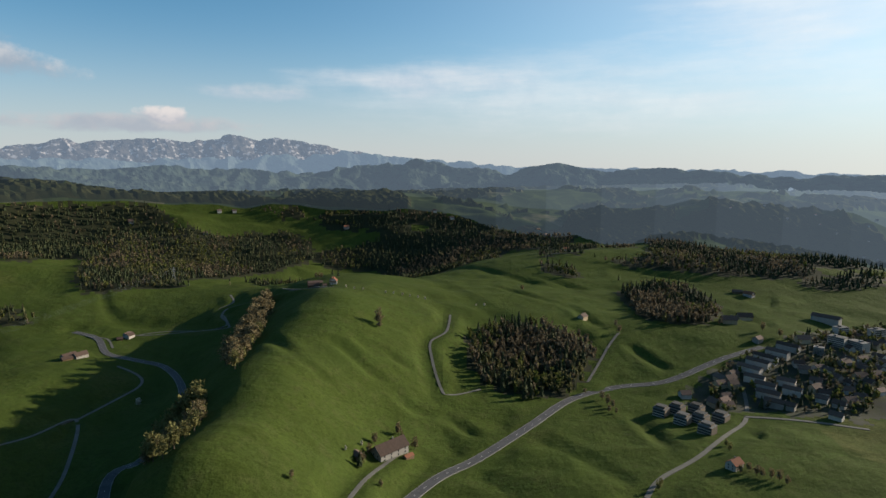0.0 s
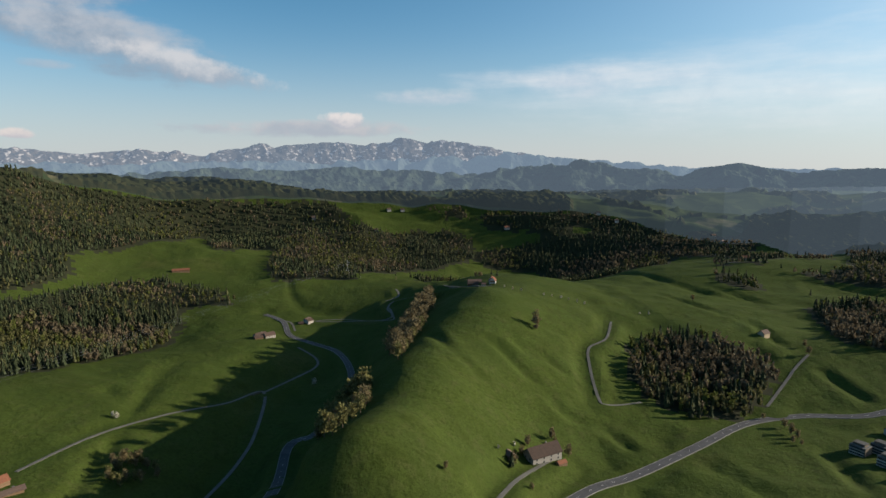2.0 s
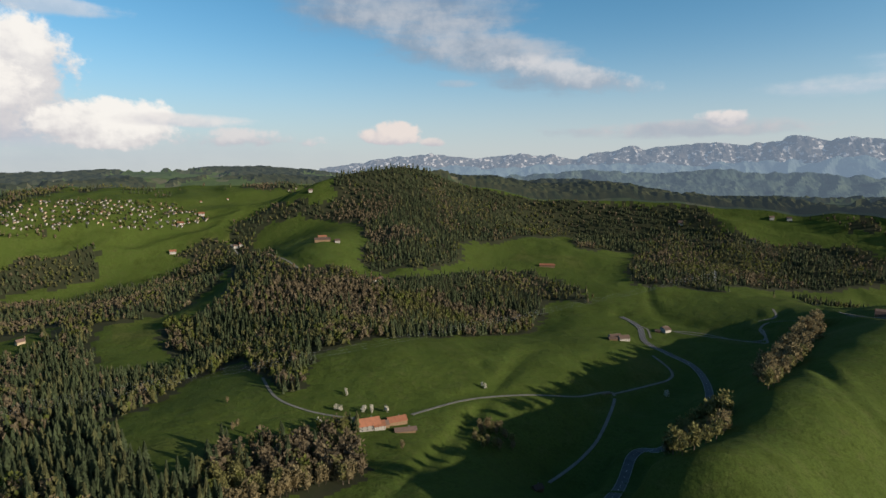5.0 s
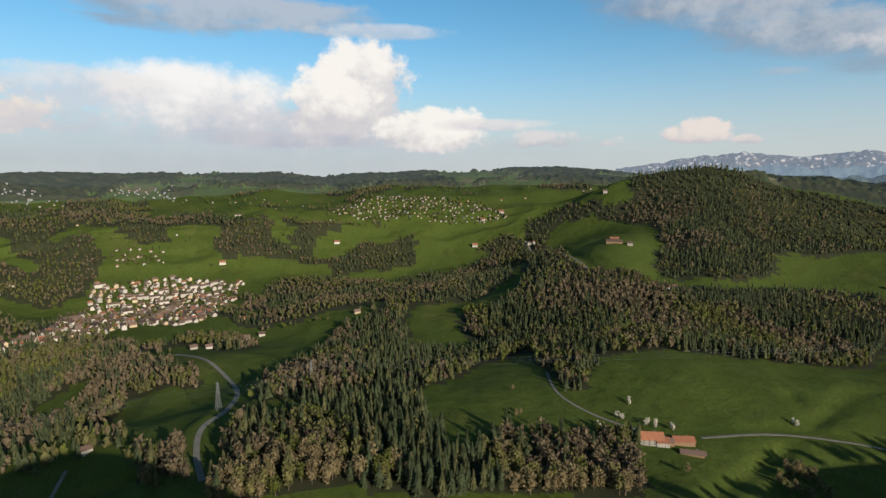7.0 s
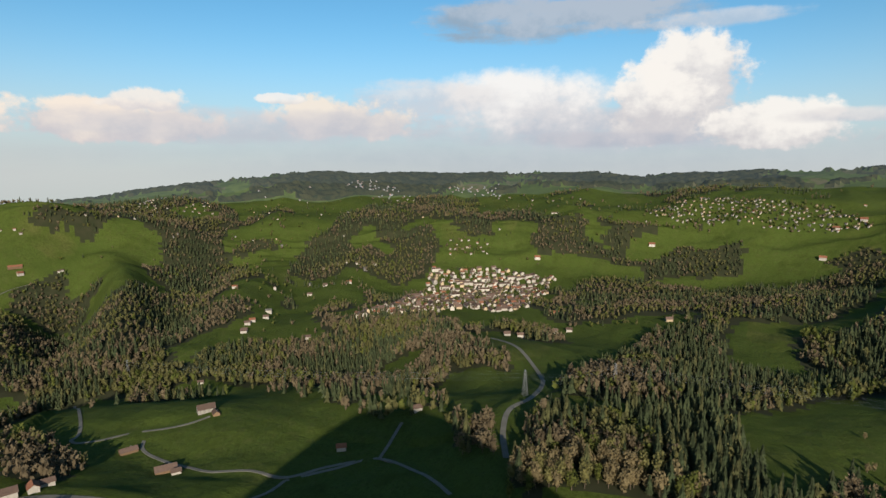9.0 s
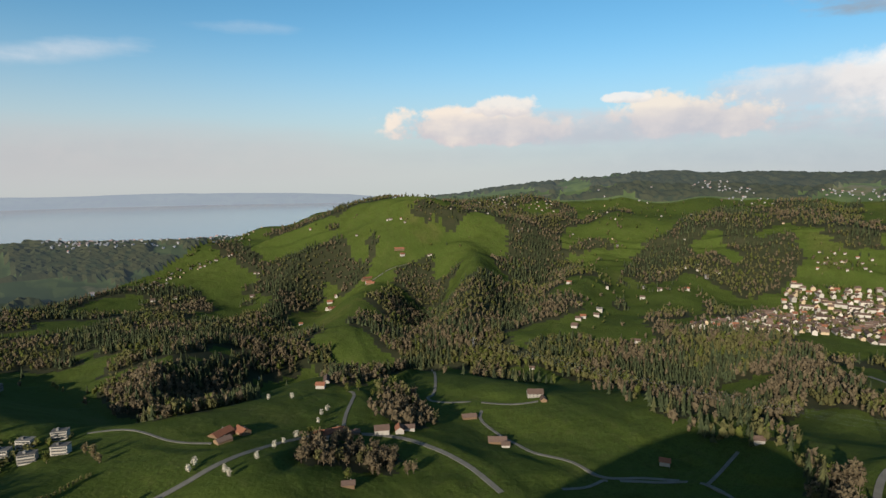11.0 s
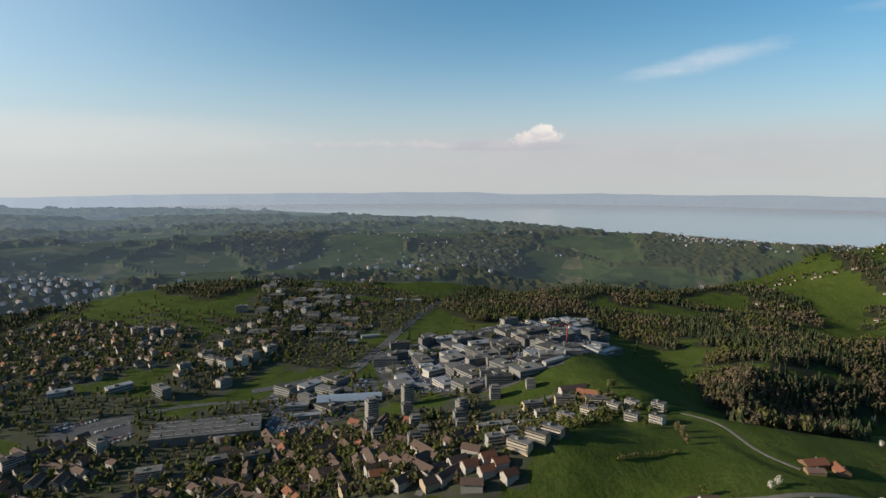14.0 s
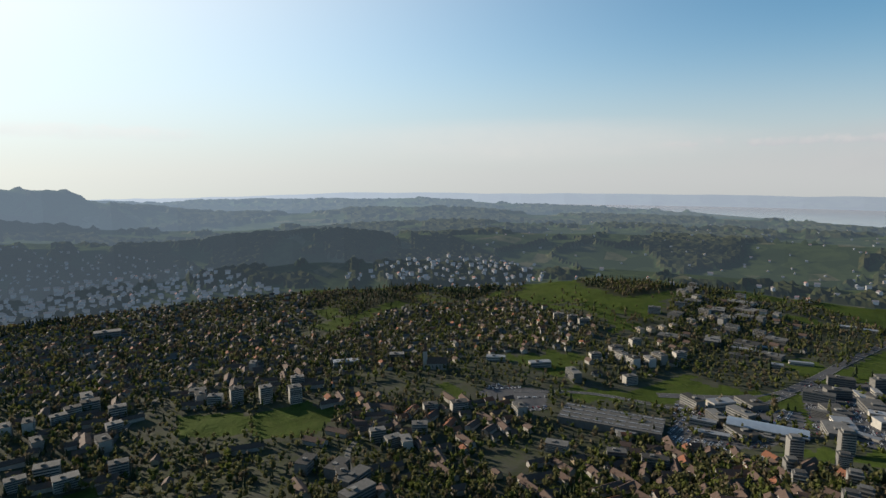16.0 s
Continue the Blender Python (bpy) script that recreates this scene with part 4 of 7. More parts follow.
def inside(poly, x, y):
    ok = np.zeros(len(x), bool)
    n = len(poly)
    for i in range(n):
        (x0, y0), (x1, y1) = poly[i], poly[(i + 1) % n]
        if y0 == y1:
            continue
        ok ^= ((y0 > y) != (y1 > y)) & (x < (x1 - x0) * (y - y0) / (y1 - y0) + x0)
    return ok


def spread(poly, step, seed):
    """Points over a polygon, about step apart."""
    rng = np.random.RandomState(seed)
    p = np.array(poly, float)
    x, y = np.meshgrid(np.arange(p[:, 0].min(), p[:, 0].max() + step, step), np.arange(p[:, 1].min(), p[:, 1].max() + step, step))
    x, y = x.ravel() + rng.uniform(-0.48, 0.48, x.size) * step, y.ravel() + rng.uniform(-0.48, 0.48, x.size) * step
    ok = inside(poly, x, y)
    return x[ok], y[ok], rng


def plant(x, y, fir, rng, tall=1.0):
    """Trees at the points given; fir: the share of conifers, which stand in stands of their own."""
    x, y = np.asarray(x), np.asarray(y)
    stand = 1.3 * lattice(x / 95, y / 95) + 0.5 * lattice(x / 33 + 7, y / 33)
    tint = 0.5 + 0.9 * lattice(x / 120 + 40, y / 120) + 0.25 * lattice(x / 40, y / 40 + 11)
    edge = np.broadcast_to(fir, x.shape)
    for px, py, g, t, q in zip(x, y, stand, tint, edge):
        if q > 0.08 and rng.uniform() < np.clip(q + g * 0.8, 0.03, 0.97):
            TREES.append((px, py, rng.uniform(18, 32) * tall, rng.uniform(0.72, 1.05), 0 if rng.uniform() < 0.8 else 1, "conifer"))
        else:
            m = 2 if rng.uniform() > 0.8 * t + 0.08 else (3 if rng.uniform() < 0.72 else 4)
            TREES.append((px, py, rng.uniform(15, 27) * tall, rng.uniform(0.8, 1.2), m, "leafy"))


WOODS, CLEARINGS = [], []


def wood(fir, dense, poly):
    """A wood: its share of conifers, how densely it stands, its outline."""
    WOODS.append((fir, dense, poly))


wood(0.62, 1, [(-742, 291), (-659, 280), (-670, 314), (-787, 390), (-769, 454), (-744, 566), (-737, 699), (-739, 835), (-893, 1015), (-994, 1061), (-1037, 1028), (-1042, 908), (-1037, 796), (-1055, 714), (-1139, 671), (-1147, 607), (-1230, 576), (-1347, 505), (-921, 335), (-842, 323)])
wood(0.2, 0.7, [(-924, 1004), (-885, 1002), (-752, 1050), (-810, 1120), (-899, 1120), (-984, 1091)])
wood(0.66, 1, [(-1734, 1020), (-1650, 1138), (-1608, 1301), (-1469, 1523), (-1396, 1817), (-1098, 1790), (-1013, 1803), (-941, 1796), (-858, 1802), (-741, 1819), (-612, 1892), (-496, 1942), (-434, 1915), (-417, 1813), (-480, 1706), (-600, 1479), (-668, 1308), (-752, 1227), (-832, 1305), (-951, 1552), (-1025, 1356), (-1218, 1581), (-1201, 1336), (-1233, 1099), (-1113, 972), (-1098, 844), (-1146, 793), (-1152, 742), (-1341, 850), (-1486, 951), (-1614, 908), (-1679, 923), (-1675, 963), (-1709, 968), (-2231, 1111), (-2318, 1077), (-2541, 1313)])
wood(0.55, 1, [(-1834, 4362), (-1260, 4395), (-759, 4265), (-256, 3499), (-156, 4305), (110, 3898), (228, 2586), (190, 2043), (-36, 2036), (-174, 2029), (-135, 2104), (-305, 2029), (-394, 2038), (-537, 2014), (-698, 1964), (-816, 1943)])
wood(0.5, 1, [(-390, 1876), (-193, 1946), (-34, 1988), (189, 2019), (146, 1501), (76, 1802), (-61, 1779), (-175, 1820), (-293, 1804), (-380, 1796)])
wood(0.12, 0.9, [(-568, 199), (-546, 232), (-548, 278), (-544, 309), (-497, 307), (-458, 284), (-498, 257), (-534, 228)])
wood(0.1, 0.7, [(-1732, 656), (-1338, 607), (-1221, 594), (-1182, 552), (-1272, 534), (-1367, 513)])
wood(0.15, 0.8, [(-1813, 691), (-1828, 740), (-1738, 844), (-1705, 856), (-1791, 766), (-1782, 704)])
wood(0.35, 1, [(478, 1338), (615, 1730), (857, 1900), (978, 1849), (860, 1345), (774, 1224), (656, 1227), (523, 1286)])
wood(0.15, 0.8, [(220, 1358), (308, 1335), (282, 1248), (222, 1291)])
wood(0.1, 0.5, [(373, 1387), (486, 1402), (539, 1328), (437, 1333)])
wood(0.3, 1, [(365, 1177), (486, 1191), (501, 1046), (449, 925), (361, 921), (328, 974)])
wood(0.4, 1, [(43, 853), (59, 897), (132, 916), (190, 888), (225, 833), (208, 782), (170, 717), (101, 685), (61, 707), (43, 763)])
wood(0.45, 1, [(-1520, 3825), (-1171, 4626), (-688, 4123), (-303, 3760), (212, 3942), (208, 2250), (456, 2189), (631, 2070), (669, 1889), (426, 2040), (282, 1992), (130, 2040), (-27, 2020), (-126, 2040), (-179, 1972), (-431, 1990), (-383, 2048), (-513, 2020), (-725, 1962)])
wood(0.3, 0.8, [(986, 2025), (1230, 2304), (1177, 1985), (1118, 1946)])
wood(0.2, 0.7, [(758, 1198), (970, 1278), (886, 1164), (742, 1152)])
wood(0.45, 1, [(-487, -97), (-617, -103), (-636, -77), (-583, -33), (-671, 15), (-735, 82), (-613, 112), (-521, 112), (-490, 126), (-445, 119), (-443, 73), (-448, 31), (-458, -11), (-467, -53)])
wood(0.2, 1, [(-445, 120), (-520, 141), (-571, 190), (-534, 196), (-533, 245), (-521, 283), (-547, 323), (-463, 287), (-435, 270), (-445, 222), (-447, 171)])
wood(0.4, 1, [(-710, -91), (-907, -48), (-1232, 30), (-1299, 108), (-1192, 194), (-1231, 251), (-1089, 267), (-858, 238), (-785, 209), (-734, 149), (-732, 89), (-713, 16), (-694, -38)])
wood(0.5, 1, [(-1414, 216), (-1745, 391), (-1814, 538), (-1709, 671), (-1215, 587), (-1162, 696), (-1102, 741), (-1057, 843), (-1058, 1010), (-979, 1135), (-836, 978), (-748, 831), (-742, 699), (-748, 556), (-803, 448), (-795, 407), (-666, 329), (-674, 292), (-761, 307), (-952, 388), (-831, 275), (-858, 238), (-1112, 273), (-1231, 251), (-1251, 204)])
wood(0.2, 0.8, [(-1860, 493), (-1885, 657), (-1860, 808), (-1660, 908), (-1631, 893), (-1786, 777), (-1785, 719), (-1709, 671)])
wood(0.2, 1, [(-1900, 34), (-2000, 132), (-1963, 361), (-1916, 352), (-1897, 272), (-1891, 52)])
wood(0.2, 0.9, [(-1355, -180), (-1444, -254), (-1590, -208), (-1580, -19), (-1728, 112), (-1763, 183), (-1424, 161), (-1418, 36), (-1367, -94)])
wood(0.35, 1, [(-1929, -651), (-2065, -591), (-2219, -468), (-2058, -275), (-2044, -17), (-2020, 20), (-1963, -55), (-1922, -262), (-1948, -399), (-1945, -545)])
wood(0.3, 1, [(-1233, -604), (-1284, -550), (-1172, -390), (-1027, -291), (-919, -190), (-858, -186), (-861, -247), (-1009, -422), (-1058, -524)])
wood(0.2, 0.9, [(-1268, -621), (-1293, -481), (-1327, -327), (-1308, -209), (-1335, -117), (-1241, -86), (-1101, -158), (-1213, -248), (-1166, -349), (-1215, -482)])
wood(0.15, 0.6, [(-718, -339), (-830, -330), (-652, -257), (-642, -295)])
wood(0.2, 0.7, [(-621, -192), (-589, -136), (-513, -121), (-541, -165)])
wood(0.2, 0.8, [(-1428, -695), (-1630, -716), (-1669, -640), (-1637, -590), (-1462, -600), (-1347, -658)])
wood(0.3, 1, [(-987, -1462), (-1130, -1537), (-1251, -1493), (-1341, -1380), (-1520, -1437), (-1584, -1317), (-1531, -1191), (-1399, -994), (-1381, -892), (-1223, -792), (-1105, -835), (-997, -841), (-1025, -721), (-1102, -602), (-1090, -446), (-1039, -292), (-904, -188), (-850, -194), (-906, -284), (-818, -265), (-710, -355), (-830, -587), (-799, -739), (-767, -874), (-721, -980), (-660, -1001), (-765, -1147)])
wood(0.25, 1, [(-1336, -1579), (-1568, -1672), (-1660, -1568), (-1529, -1381), (-1387, -1424), (-1306, -1552), (-1228, -1644), (-1281, -1644)])
wood(0.35, 1, [(-1930, -647), (-2013, -569), (-2184, -397), (-2055, -236), (-2044, -12), (-2004, 8), (-1936, -219), (-1967, -337), (-1944, -549)])
wood(0.2, 0.9, [(-1464, -262), (-1816, -119), (-1820, 36), (-1827, 184), (-1482, 152), (-1399, -50), (-1368, -217)])
wood(0.35, 1, [(-801, -86), (-911, -21), (-1193, 34), (-1357, 163), (-1430, 228), (-1741, 329), (-1797, 448), (-1782, 613), (-1084, 386), (-798, 216), (-790, 127), (-807, 61), (-752, -16)])
wood(0.45, 1, [(-455, -93), (-477, -102), (-608, -106), (-617, -65), (-668, -8), (-685, 71), (-623, 87), (-535, 103), (-511, 103), (-482, 53), (-467, 6), (-456, -42)])
wood(0.05, 0.9, [(-420, -642), (-450, -636), (-420, -523), (-388, -506), (-360, -555)])
wood(0.3, 1, [(-1225, -761), (-1218, -634), (-1211, -433), (-1223, -344), (-1059, -320), (-1100, -462), (-1108, -605)])
wood(0.1, 0.5, [(-695, -492), (-802, -481), (-756, -305), (-657, -206), (-615, -220), (-621, -311)])
wood(0.25, 1, [(368, -1375), (340, -1633), (159, -1508), (80, -1538), (-33, -1499), (-139, -1411), (-295, -1487), (-510, -1521), (-685, -1573), (-621, -1119), (-1081, -1553), (-1225, -1484), (-1381, -1396), (-1553, -1254), (-1132, -903), (-1086, -1007), (-901, -867), (-887, -761), (-761, -748), (-728, -848), (-453, -702), (-387, -693), (-533, -1101), (-400, -1082), (-366, -1018), (-276, -703), (-145, -664), (-162, -866), (-163, -1042), (-121, -1247), (-27, -1325), (75, -1434), (160, -1282), (278, -1216)])
wood(0.3, 1, [(25, -1812), (-49, -2019), (-205, -2050), (-310, -1956), (-521, -1852), (-539, -1663), (-482, -1437), (-332, -1388), (-152, -1407), (-5, -1548), (134, -1526), (340, -1633), (253, -1819)])
wood(0.3, 1, [(-701, -1912), (-907, -1903), (-1035, -1818), (-1169, -1696), (-1260, -1650), (-1273, -1609), (-1183, -1686), (-1059, -1786), (-972, -1816), (-1055, -1704), (-1104, -1653), (-1028, -1655), (-969, -1690), (-875, -1659), (-718, -1567), (-512, -1348), (-357, -1223), (-340, -1305), (-525, -1516), (-719, -1654), (-658, -1791), (-741, -1802), (-685, -1866)])
wood(0.25, 1, [(-1273, -1640), (-1312, -1578), (-1343, -1488), (-1392, -1408), (-1565, -1265), (-1708, -1393), (-1627, -1546), (-1388, -1522), (-1338, -1587)])
wood(0.05, 1, [(-158, -1140), (-174, -1110), (-170, -883), (-149, -884), (-146, -999)])
wood(0.05, 1, [(-439, -676), (-467, -683), (-465, -629), (-421, -553), (-382, -529), (-399, -580), (-407, -622)])
wood(0.05, 1, [(-245, -514), (-293, -533), (-307, -500), (-317, -466), (-312, -428), (-271, -431), (-275, -467), (-224, -457)])
wood(0.05, 0.8, [(-469, -1133), (-588, -1055), (-431, -709), (-374, -670), (-519, -1071), (-441, -1092)])
wood(0.25, 1, [(1143, -1226), (1072, -1471), (910, -1686), (810, -1612), (821, -1388), (895, -1331), (920, -1165)])
wood(0.3, 1, [(392, -1313), (398, -1669), (251, -1972), (55, -2075), (-91, -2098), (-181, -2012), (-29, -1708), (96, -1521), (246, -1244)])
wood(0.25, 1, [(-5, -1548), (-178, -1956), (-383, -1861), (-260, -1220), (-202, -916), (-161, -1003), (-152, -1174), (-111, -1341), (-18, -1424)])
wood(0.3, 1, [(2475, -408), (2553, -551), (2730, -737), (2358, -965), (1738, -997), (1581, -1218), (1501, -1204), (1635, -937), (1695, -766), (1731, -561), (1865, -534)])
wood(0.25, 1, [(1088, -1232), (1091, -1457), (922, -1680), (829, -1629), (899, -1367), (971, -1185)])
wood(0.2, 0.6, [(1384, -561), (1536, -765), (1482, -849), (1308, -782), (1252, -592)])

# open fields that stay clear of trees
CLEARINGS.append([(-1194, -630), (-1423, -608), (-1648, -610), (-1764, -643), (-1834, -426), (-1825, -216), (-1601, -219), (-1364, -260), (-1337, -379), (-1225, -524)])
CLEARINGS.append([(-1827, -616), (-1919, -616), (-1942, -511), (-1917, -416), (-1847, -448), (-1819, -574)])
CLEARINGS.append([(-2143, 1), (-2273, 134), (-2234, 399), (-2121, 584), (-1925, 654), (-1977, 465), (-2034, 290), (-2072, 127)])
CLEARINGS.append([(-2321, -1256), (-2561, -1264), (-2423, -975), (-2258, -847), (-2263, -1065)])
CLEARINGS.append([(-469, -1218), (-857, -1625), (-1148, -1602), (-1368, -1512), (-1387, -1476), (-1182, -1521), (-869, -1376), (-645, -1168), (-518, -1144)])
CLEARINGS.append([(-934, -1944), (-1125, -1782), (-1257, -1622), (-1238, -1596), (-1082, -1713), (-911, -1810)])
CLEARINGS.append([(-666, -1923), (-776, -1889), (-889, -1852), (-702, -1811), (-482, -1828)])
CLEARINGS.append([(-855, 1783), (-587, 1947), (-323, 1999), (-161, 1956), (-395, 1891), (-501, 1928), (-795, 1744)])
CLEARINGS.append([(-899, 1877), (-791, 1929), (-684, 1957), (-839, 1840)])
CLEARINGS.append([(-525, 2016), (-469, 2035), (-375, 2019), (-461, 2004)])
CLEARINGS.append([(-130, 2100), (-76, 2125), (101, 2053), (-35, 2049), (-143, 2048)])
CLEARINGS.append([(123, 2609), (227, 2405), (277, 2343), (146, 2292)])
CLEARINGS.append([(-1124, 1758), (-1046, 1818), (-999, 1812), (-1082, 1763)])
CLEARINGS.append([(374, 1784), (513, 1991), (698, 1918), (534, 1590)])
CLEARINGS.append([(971, 2035), (1217, 2278), (1128, 1898), (1022, 1905)])
CLEARINGS.append([(-1808, 746), (-1532, 937), (-1158, 719), (-1645, 687)])
CLEARINGS.append([(-2144, 938), (-1704, 953), (-1637, 929), (-1829, 772)])
CLEARINGS.append([(-2276, 623), (-2163, 900), (-1799, 758), (-1754, 617), (-1821, 481)])
CLEARINGS.append([(-1212, 1077), (-1154, 1511), (-901, 1421), (-791, 1227), (-946, 1077), (-1067, 932)])
CLEARINGS.append([(-1196, 1056), (-1189, 1226), (-1208, 1569), (-1005, 1331), (-942, 1520), (-822, 1283), (-757, 1195), (-817, 1148), (-996, 1104), (-1098, 976)])
CLEARINGS.append([(-868, 1824), (-864, 1905), (-695, 1956), (-562, 1974), (-385, 1999), (-282, 2000), (-164, 1957), (-336, 1935), (-438, 1931), (-515, 1945), (-748, 1833)])
CLEARINGS.append([(-2108, 814), (-2174, 1008), (-1709, 968), (-1675, 963), (-1683, 917), (-1726, 869), (-1857, 753), (-1886, 723)])
CLEARINGS.append([(-1782, 704), (-1784, 762), (-1698, 852), (-1480, 930), (-1343, 848), (-1177, 753), (-1169, 655), (-1283, 625), (-1529, 647), (-1742, 674)])
CLEARINGS.append([(-1111, 1773), (-1025, 1805), (-1064, 1773)])
CLEARINGS.append([(-539, 2021), (-394, 2038), (-442, 2012)])
CLEARINGS.append([(-134, 2096), (-41, 2100), (184, 2052), (7, 2052), (-143, 2039)])
CLEARINGS.append([(-1443, -241), (-1654, -216), (-1756, -19), (-1882, 87), (-1883, 308), (-1807, 442), (-1727, 213), (-1728, 112), (-1514, -75), (-1431, -176)])
CLEARINGS.append([(-981, -150), (-1254, -110), (-1349, 34), (-1313, 84), (-1217, -17), (-982, -51), (-818, -97), (-901, -135)])
CLEARINGS.append([(-1022, -272), (-1095, -176), (-926, -151), (-939, -194)])
CLEARINGS.append([(-2044, -17), (-2044, 255), (-1986, 485), (-1844, 722), (-1855, 569), (-1901, 426), (-1963, 361), (-2000, 132), (-1932, 35), (-1955, -55)])
CLEARINGS.append([(-1879, -544), (-1936, -414), (-1919, -228), (-1807, -218), (-1802, -390)])
CLEARINGS.append([(-1695, 684), (-1779, 774), (-1631, 893), (-1494, 923), (-1168, 756), (-1165, 643), (-1223, 590)])
CLEARINGS.append([(-756, 378), (-792, 432), (-744, 500), (-726, 584), (-722, 680), (-731, 813), (-529, 612), (-539, 545), (-539, 471), (-542, 401), (-594, 349), (-657, 292)])
CLEARINGS.append([(-998, -916), (-1073, -842), (-1231, -829), (-1147, -743), (-1030, -780), (-950, -844)])
CLEARINGS.append([(-1210, -630), (-1601, -572), (-1854, -622), (-1920, -603), (-1920, -482), (-1815, -221), (-1413, -239), (-1341, -392), (-1257, -506)])
CLEARINGS.append([(-1132, -1654), (-1253, -1595), (-1311, -1473), (-1256, -1499), (-1145, -1556), (-1056, -1560)])
CLEARINGS.append([(-1059, -287), (-1203, -251), (-1186, -176), (-1250, -20), (-864, -60), (-836, -122), (-902, -196)])
CLEARINGS.append([(-2280, -2041), (-2363, -1626), (-2444, -1375), (-2322, -1142), (-2085, -1228), (-1859, -1435)])
CLEARINGS.append([(-399, -1188), (-505, -1156), (-621, -1119), (-934, -1468), (-1107, -1534), (-1264, -1440), (-1239, -1586), (-1248, -1629), (-1139, -1745), (-1059, -1786), (-981, -1793), (-1102, -1683), (-1107, -1641), (-1036, -1669), (-1010, -1591), (-902, -1636), (-854, -1616), (-657, -1507)])
CLEARINGS.append([(-193, -1938), (-395, -1989), (-674, -1955), (-687, -1874), (-521, -1852), (-292, -1845)])
CLEARINGS.append([(-1038, -988), (-1109, -883), (-1009, -798), (-929, -823)])
CLEARINGS.append([(1166, -1480), (978, -1731), (830, -1842), (674, -1947), (510, -2037), (325, -2083), (148, -2159), (-27, -2300), (-229, -2650), (-187, -2140), (-27, -2100), (140, -2071), (310, -1996), (482, -1929), (666, -1830), (830, -1692), (1005, -1593)])
CLEARINGS.append([(143, -775), (83, -814), (26, -1004), (-97, -1273), (-109, -808), (-19, -635), (51, -525)])


def near_road(x, y, gap):
    """Whether points lie within gap of a road's middle."""
    cells = {}
    for _, width, line, _ in ROAD_LINES:
        for px, py in line:
            cells.setdefault((int(px // 20), int(py // 20)), []).append((px, py))
    hit = np.zeros(len(x), bool)
    for n, (px, py) in enumerate(zip(x, y)):
        i, j = int(px // 20), int(py // 20)
        hit[n] = any((px - q[0]) ** 2 + (py - q[1]) ** 2 < gap * gap for di in (-1, 0, 1) for dj in (-1, 0, 1) for q in cells.get((i + di, j + dj), ()))
    return hit


def all_woods():
    """The outlined woods and, beyond them, copses, hedgerows and single trees; wider apart farther off."""
    for r0, r1, step in ((0, 700, 9.0), (700, 1300, 9.2), (1300, 1900, 10.5), (1900, 2500, 12.0)):
        rng = np.random.RandomState(int(r1))
        g = np.arange(-r1, r1, step)
        x, y = [q.ravel() + rng.uniform(-0.48, 0.48, q.size) * step for q in np.meshgrid(g, g)]
        r, a = np.hypot(x, y), bearing(x, y)
        pick = (r >= r0) & (r < r1)
        x, y, r, a = x[pick], y[pick], r[pick], a[pick]
        fir, dense = np.zeros(len(x)), np.zeros(len(x))
        rag = 7 * lattice(x / 16, y / 16) + 9 * lattice(x / 45 + 3, y / 45)
        rx, ry = x + rag, y + 7 * lattice(x / 18 + 60, y / 18) + 9 * lattice(x / 50, y / 50 + 8)
        for q, d, poly in WOODS:
            p = np.array(poly, float)
            box_in = np.nonzero((rx > p[:, 0].min()) & (rx < p[:, 0].max()) & (ry > p[:, 1].min()) & (ry < p[:, 1].max()))[0]
            ok = box_in[inside(poly, rx[box_in], ry[box_in])]
            better = ok[d >= dense[ok]]
            fir[better], dense[better] = q, d
        hilly, east, plain = (a < 66) | (a > 300), (a >= 66) & (a < 150), (a >= 150) & (a <= 300)
        cover = fbm(x + 300, y, 240, 3) + 0.4 * fbm(x, y, 70, 2)
        loose = (cover > np.where(hilly, -0.12, np.where(east, 0.20, np.where(a > 190, 0.5, 0.12)))) & (r > np.where(hilly, 1450, np.where(east, 1350, 1500)))
        loose |= (np.abs(fbm(x, y + 700, 230, 2)) < 0.05) & (r > np.where(plain, 1300, 900)) & ~hilly & (rng.uniform(size=len(x)) < 0.7)
        loose |= (rng.uniform(size=len(x)) < 0.02) & (r > 900) & ~hilly
        loose &= ~((a > 120) & (a < 228.6) & (r > np.interp(a, SHORE_A, SHORE_R) - 60))
        open_field = np.zeros(len(x), bool)
        for poly in CLEARINGS:
            p = np.array(poly, float)
            box_in = np.nonzero((rx > p[:, 0].min()) & (rx < p[:, 0].max()) & (ry > p[:, 1].min()) & (ry < p[:, 1].max()))[0]
            open_field[box_in[inside(poly, rx[box_in], ry[box_in])]] = True
        glade = (fbm(x + 40, y + 90, 150, 3) < -0.30) & (a > 70) & (a < 185) & (r > 950)
        dense = np.where(glade, 0.0, dense)
        grows = ((dense > 0) & (rng.uniform(size=len(x)) < dense)) | (loose & ~open_field & ~glade & (dense == 0))
        fir = np.where(dense > 0, fir, np.where(hilly, 0.5, 0.2))
        grows[grows] &= ~near_road(x[grows], y[grows], 10)
        low = grows & (fir < 0.08)
        plant(x[grows & ~low], y[grows & ~low], fir[grows & ~low], rng, 1.0 if r1 <= 700 else 0.84 if r1 <= 1300 else 0.7)
        plant(x[low], y[low], fir[low], rng, 0.75)


